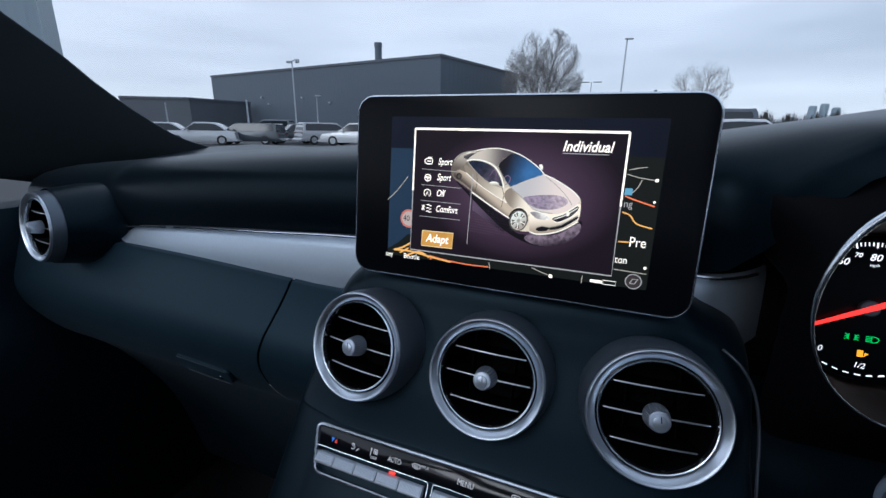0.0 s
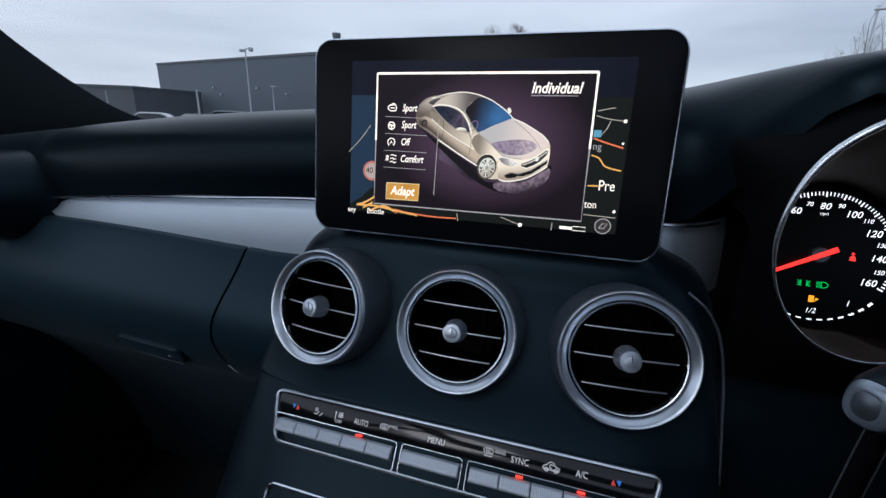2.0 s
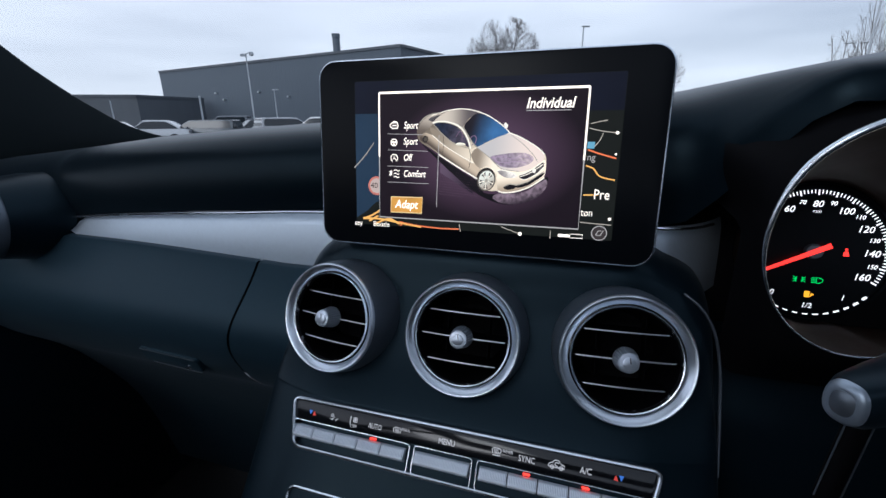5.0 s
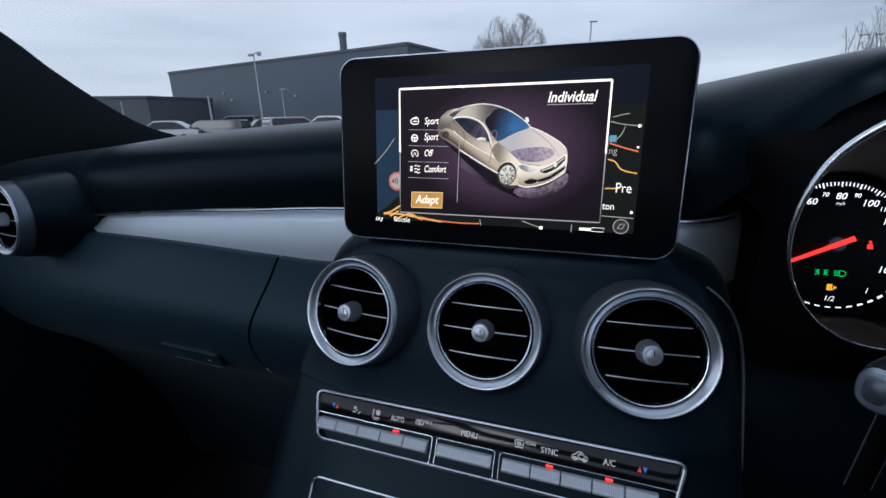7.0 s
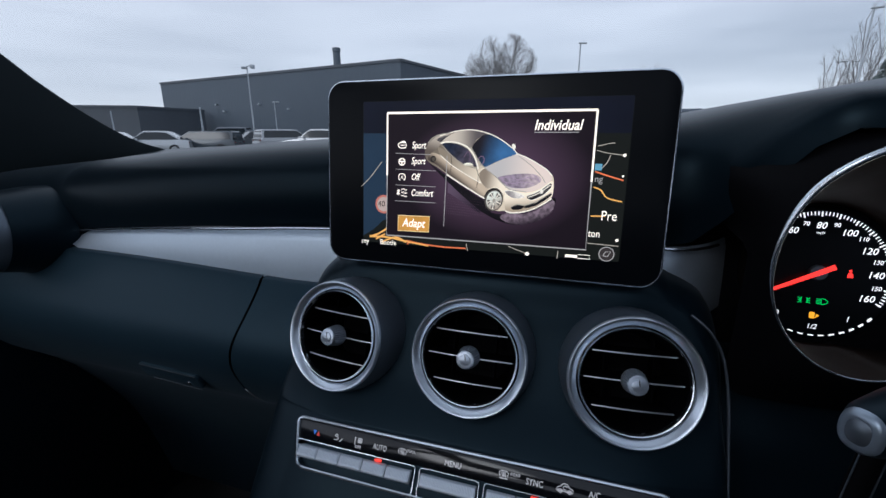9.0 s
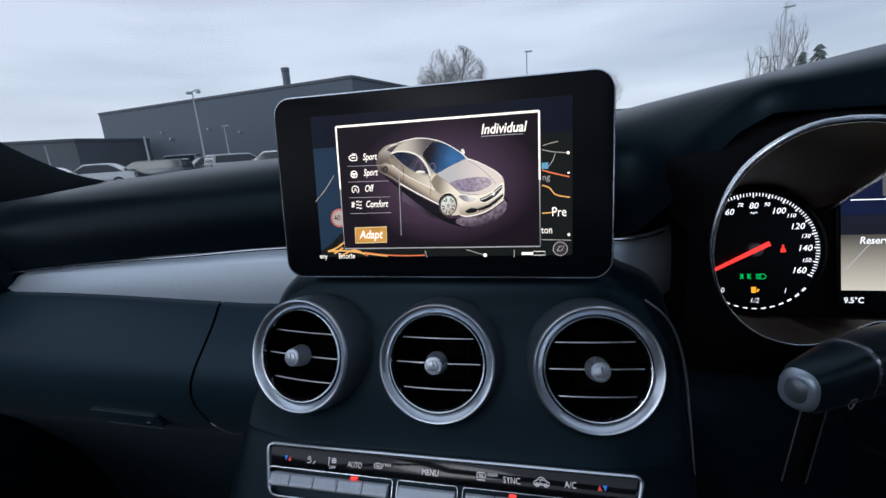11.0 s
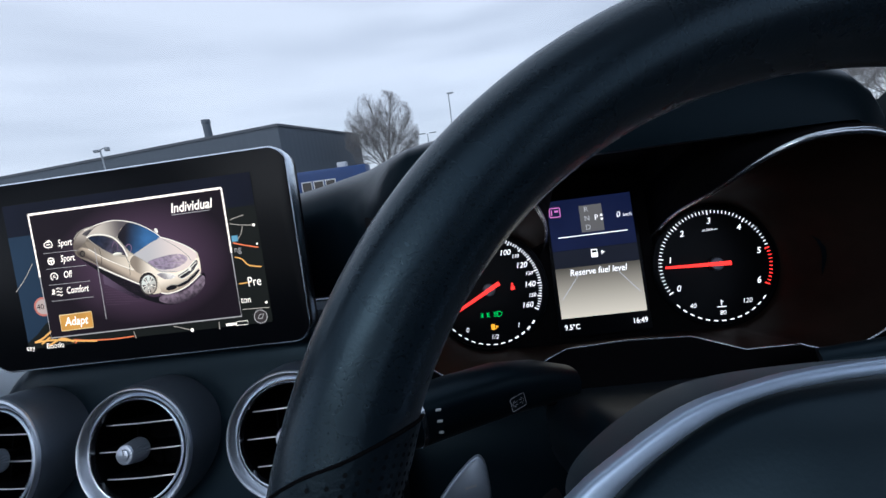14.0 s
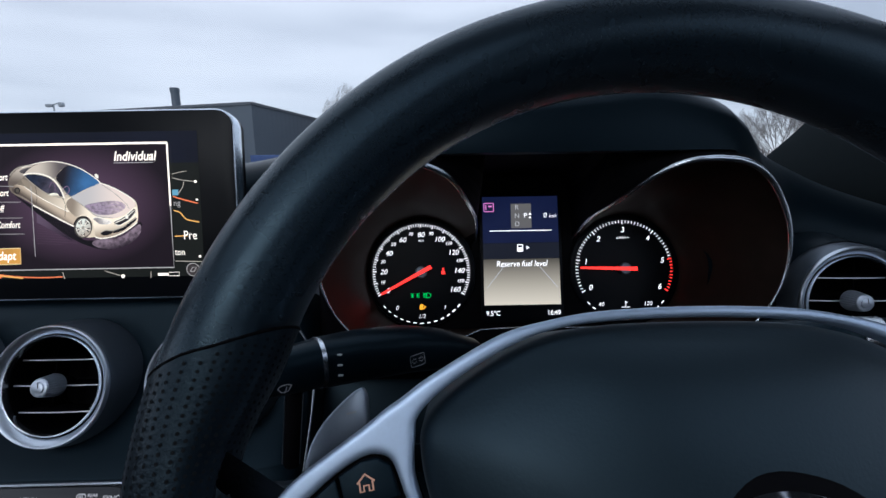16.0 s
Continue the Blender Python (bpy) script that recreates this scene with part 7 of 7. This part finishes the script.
def conifer(az, d, h, w, seed, label):
    rng = random.Random(seed)
    t = thing("conifer", Matrix.Translation(polar(az, d)), label, "tree")
    bm = B()
    lathe(bm, [(0.16, -0.3), (0.05, h * 0.95), (0.0, h)], 8)
    part("trunk", bm, BARK, t)
    bm = B()
    for i in range(300):
        z = h * (0.12 + 0.88 * rng.random() ** 0.8)
        r = w * (1 - z / h) ** 0.8 * rng.uniform(0.35, 1.0) + 0.06
        a = rng.uniform(0, 2 * math.pi)
        c = Vector((r * math.cos(a), r * math.sin(a), z - 0.25 * r))
        out, side = Vector((math.cos(a), math.sin(a), -0.25)), Vector((-math.sin(a), math.cos(a), 0))
        L, W = rng.uniform(0.16, 0.42), rng.uniform(0.05, 0.12)
        v = [bm.verts.new(c - out * L), bm.verts.new(c + side * W - Vector((0, 0, 0.06))), bm.verts.new(c + out * L - Vector((0, 0, 0.1))), bm.verts.new(c - side * W - Vector((0, 0, 0.06))), bm.verts.new(c + Vector((0, 0, 0.12)))]
        for k in range(4):
            bm.faces.new((v[k], v[(k + 1) % 4], v[4]))
    part("crown", bm, NEEDLES, t, smooth=0)
    return t


conifer(28.2, 52, 7.0, 2.3, 1, "dark conifer among the bare trees")
conifer(27.0, 55, 6.9, 1.5, 2, "dark conifer among the bare trees")
conifer(3.0, 62, 6.0, 1.6, 4, "small dark conifer beyond the car park")
conifer(1.6, 64, 4.6, 1.4, 6, "small dark conifer beyond the car park")
conifer(4.6, 66, 5.0, 1.5, 7, "small dark conifer beyond the car park")


def hedge(az0, az1, d, h, seed, label):
    """A far line of bare scrub, as one tangle of upright twigs with an uneven top."""
    rng = random.Random(seed)
    bm = B()
    n = int((az1 - az0) * 90)
    for i in range(n):
        az = az0 + (az1 - az0) * rng.random()
        dd = d + rng.uniform(-4, 4)
        p = polar(az, dd, -0.5)
        top = h * (0.55 + 0.3 * noise.noise((az * 0.9, seed, 0)) + 0.25 * noise.noise((az * 4, seed, 3)) + 0.18 * rng.random())
        w = rng.uniform(0.08, 0.3)
        lean = Vector((rng.uniform(-0.6, 0.6), 0, 0))
        a, b, c = bm.verts.new(p + Vector((-w, 0, 0))), bm.verts.new(p + Vector((w, 0, 0))), bm.verts.new(p + lean + Vector((0, 0, top + 0.5)))
        e = bm.verts.new(p + lean * 0.5 + Vector((w * 0.5, 0.2, top * 0.7)))
        bm.faces.new((a, b, e, c))
    return alone("hedge", bm, HEDGE, label, "hedge", "stuff", smooth=0)


hedge(11, 46, 110, 6.5, 2, "far line of bare scrub and hedge")
hedge(-14, 11, 130, 5.5, 5, "far line of bare scrub and hedge")
hedge(-64, -44, 120, 5.0, 9, "far line of bare scrub and hedge")
# palisade fence to the driver's side
fence = thing("palisade_fence", Matrix.Translation(polar(16, 40)), "dark steel palisade fence at the car park's edge", "fence")
fa, fb = polar(9, 40) - polar(16, 40), polar(34, 46) - polar(16, 40)
for j in range(120):
    p = fa.lerp(fb, j / 119)
    bm = B()
    loft(bm, [[(p.x - 0.035, p.y, p.z), (p.x + 0.035, p.y, p.z), (p.x, p.y + 0.03, p.z)], [(p.x - 0.035, p.y, p.z + 1.9), (p.x + 0.035, p.y, p.z + 1.9), (p.x, p.y + 0.03, p.z + 1.9)], [(p.x - 0.004, p.y, p.z + 2.05), (p.x + 0.004, p.y, p.z + 2.05), (p.x, p.y + 0.01, p.z + 2.05)]], caps=True)
    part("pale", bm, CLAD_DARK, fence, smooth=0)
for z in (0.4, 1.6):
    bm = B()
    tube(bm, [fa + Vector((0, 0.05, z)), fb + Vector((0, 0.05, z))], 0.04, 4)
    part("rail", bm, CLAD_DARK, fence)
far = thing("far_tanks", Matrix.Translation(polar(18.3, 150)), "group of tall grey tanks far beyond the hedge", "tanks")
for x, h in ((-2.4, 7.4), (0.0, 7.9), (2.5, 7.0)):
    bm = B()
    lathe(bm, [(0.9, -1), (0.9, h), (0.7, h + 0.3), (0, h + 0.4)], 16, (x, 0))
    part("tank", bm, CLAD_PALE, far)


# ---- parked cars ----
def parked_car(az, d, turn, colour, label, length=4.35, height=1.45, van=False, width=1.78):
    """A parked car, nose along its own +x: body, glasshouse, panes, lamps and wheels."""
    L, H, W = length / 2, height, width / 2
    paint = material("car_paint", colour, 0.25, metal=0.2, coat=0.6, grain=0.02, stain=0.04)
    c = thing("car", Matrix.Translation(polar(az, d)) @ pose(0, 0, 0, 0, 0, turn), label, "car", "parked cars")
    belt = 0.62 * H
    low = smooth_line([(-L, 0.45), (-L + 0.04, 0.72 * belt / 0.9), (-L + 0.12, belt), (-0.35 * L, belt + 0.02), (0.38 * L, belt - 0.02), (0.80 * L, belt - 0.12), (L - 0.06, 0.66), (L, 0.42), (L - 0.1, 0.24), (-L + 0.1, 0.24)], 4, True)
    bm = B()
    rings = []
    for y, k in ((-W, 0.90), (-W * 0.985, 0.97), (-W * 0.9, 1.0), (W * 0.9, 1.0), (W * 0.985, 0.97), (W, 0.90)):
        rings.append([(x * (0.96 + 0.04 * k), y, 0.55 + (z - 0.55) * k) for x, z in low])
    loft(bm, rings, caps=True)
    body = part("body", bm, paint, c, smooth=50)
    if van:
        roof = [(-L + 0.12, belt - 0.02), (-L + 0.22, H - 0.06), (-L + 0.6, H), (0.15 * L, H), (0.36 * L, H - 0.10), (0.66 * L, belt - 0.03)]
    else:
        roof = [(-0.80 * L, belt - 0.02), (-0.50 * L, H - 0.09), (-0.30 * L, H), (0.05 * L, H), (0.17 * L, H - 0.05), (0.48 * L, belt - 0.03)]
    line = smooth_line(roof, 5)
    bm = B()
    rings = []
    for y, k in ((-1, 0), (-0.97, 0.6), (-0.9, 1), (0.9, 1), (0.97, 0.6), (1, 0)):
        row = []
        for x, z in line:
            f = (z - belt) / (H - belt)
            row.append((x, y * (W * 0.95 - 0.16 * W * max(0, f)), belt - 0.05 + (z - belt + 0.05) * (0.93 + 0.07 * k)))
        rings.append(row)
    loft(bm, rings, closed=False)
    for r in (rings[0], rings[-1]):
        bm.faces.new([bm.verts.new(p) for p in r])
    part("cabin", bm, paint, c, smooth=40)
    for s in (-1, 1):
        bm = B()
        pane = []
        for x, z in inset(line, 0.0):
            f = (z - belt) / (H - belt)
            zz = belt + 0.03 + (max(z, belt) - belt) * 0.80
            f2 = (zz - belt) / (H - belt)
            pane.append((x * 0.93, s * (W * 0.95 - 0.16 * W * f2 + 0.008), zz))
        bm.faces.new([bm.verts.new(p) for p in pane])
        part("side_window", bm, CAR_GLASS, c, smooth=0)
    for ends in ((roof[-1], roof[-2] if van else roof[-2]), (roof[0], roof[1])):
        (x0, z0), (x1, z1) = ends
        o = 0.02 if x0 > 0 else -0.02
        bm = B()
        bm.faces.new([bm.verts.new(p) for p in ((x0 + o - (x0 - x1) * 0.12, -W * 0.84, z0 + 0.06), (x0 + o - (x0 - x1) * 0.12, W * 0.84, z0 + 0.06), (x1 + o * 1.5, W * 0.74, z1 - 0.02), (x1 + o * 1.5, -W * 0.74, z1 - 0.02))])
        part("windscreen" if x0 > 0 else "rear_window", bm, CAR_GLASS, c, smooth=0)
    for x in (-0.60 * L, 0.62 * L):
        for s in (-1, 1):
            bm = B()
            lathe(bm, [(0.19, -0.11), (0.30, -0.11), (0.325, -0.08), (0.325, 0.08), (0.30, 0.11), (0.19, 0.11)], 24)
            tyre = part("wheel", bm, RUBBER, c, at=pose(x, s * (W - 0.10), 0.325, 90, 0, 0))
            bm = B()
            lathe(bm, [(0.20, 0.09), (0.17, 0.10), (0.05, 0.085), (0.0, 0.09)], 20)
            part("rim", bm, GALV, tyre, at=pose(0, 0, 0, 0 if s < 0 else 180, 0, 0))
    for s in (-1, 1):
        bm = B()
        box(bm, (0.885 * L, s * 0.70 * W, belt - 0.21), (0.30, 0.34, 0.13), 0.03)
        part("headlight", bm, GALV, c, "clear headlight")
        bm = B()
        box(bm, (-0.955 * L, s * 0.78 * W, belt - 0.12), (0.14, 0.26, 0.16), 0.03)
        part("tail_light", bm, TAIL, c, "red tail light")
        bm = B()
        box(bm, (0.30 * L, s * (W + 0.08), belt + 0.05), (0.14, 0.2, 0.13), 0.03)
        part("door_mirror", bm, paint, c)
    bm = B()
    box(bm, (L - 0.03, 0, 0.58), (0.06, 0.95, 0.22), 0.02)
    part("grille", bm, RUBBER, c)
    return c


TAIL = material("red_lamp_lens", (0.30, 0.02, 0.02), 0.2, stain=0.1)
parked_car(-51.4, 33, 215, (0.62, 0.64, 0.66), "silver saloon parked facing the lane")
parked_car(-46.4, 33, 200, (0.05, 0.065, 0.08), "dark grey estate car parked side on", 4.6, 1.42, True)
parked_car(-41.3, 36, 235, (0.10, 0.11, 0.12), "small dark hatchback parked facing the lane", 3.9, 1.42)
parked_car(-37.6, 33, 60, (0.50, 0.51, 0.53), "pale silver hatchback with its tail to the lane", 4.1, 1.5, True)
parked_car(-33.6, 29, 195, (0.78, 0.79, 0.80), "white saloon parked side on", 4.5, 1.45)
parked_car(-55.5, 36, 220, (0.70, 0.71, 0.72), "white hatchback parked at the row's end", 4.1, 1.45)
parked_car(-43.8, 52, 200, (0.30, 0.31, 0.33), "grey van parked by the warehouse", 4.8, 2.0, True)
parked_car(-27.5, 30, 200, (0.25, 0.26, 0.28), "grey saloon parked near the cabin", 4.4, 1.45)
parked_car(7.3, 21, 182, (0.11, 0.13, 0.16), "dark blue-grey people carrier parked side on", 4.6, 1.98, True, 1.9)
parked_car(12.6, 17, 8, (0.75, 0.77, 0.80), "white saloon parked nose away from the trees", 4.4, 1.47)
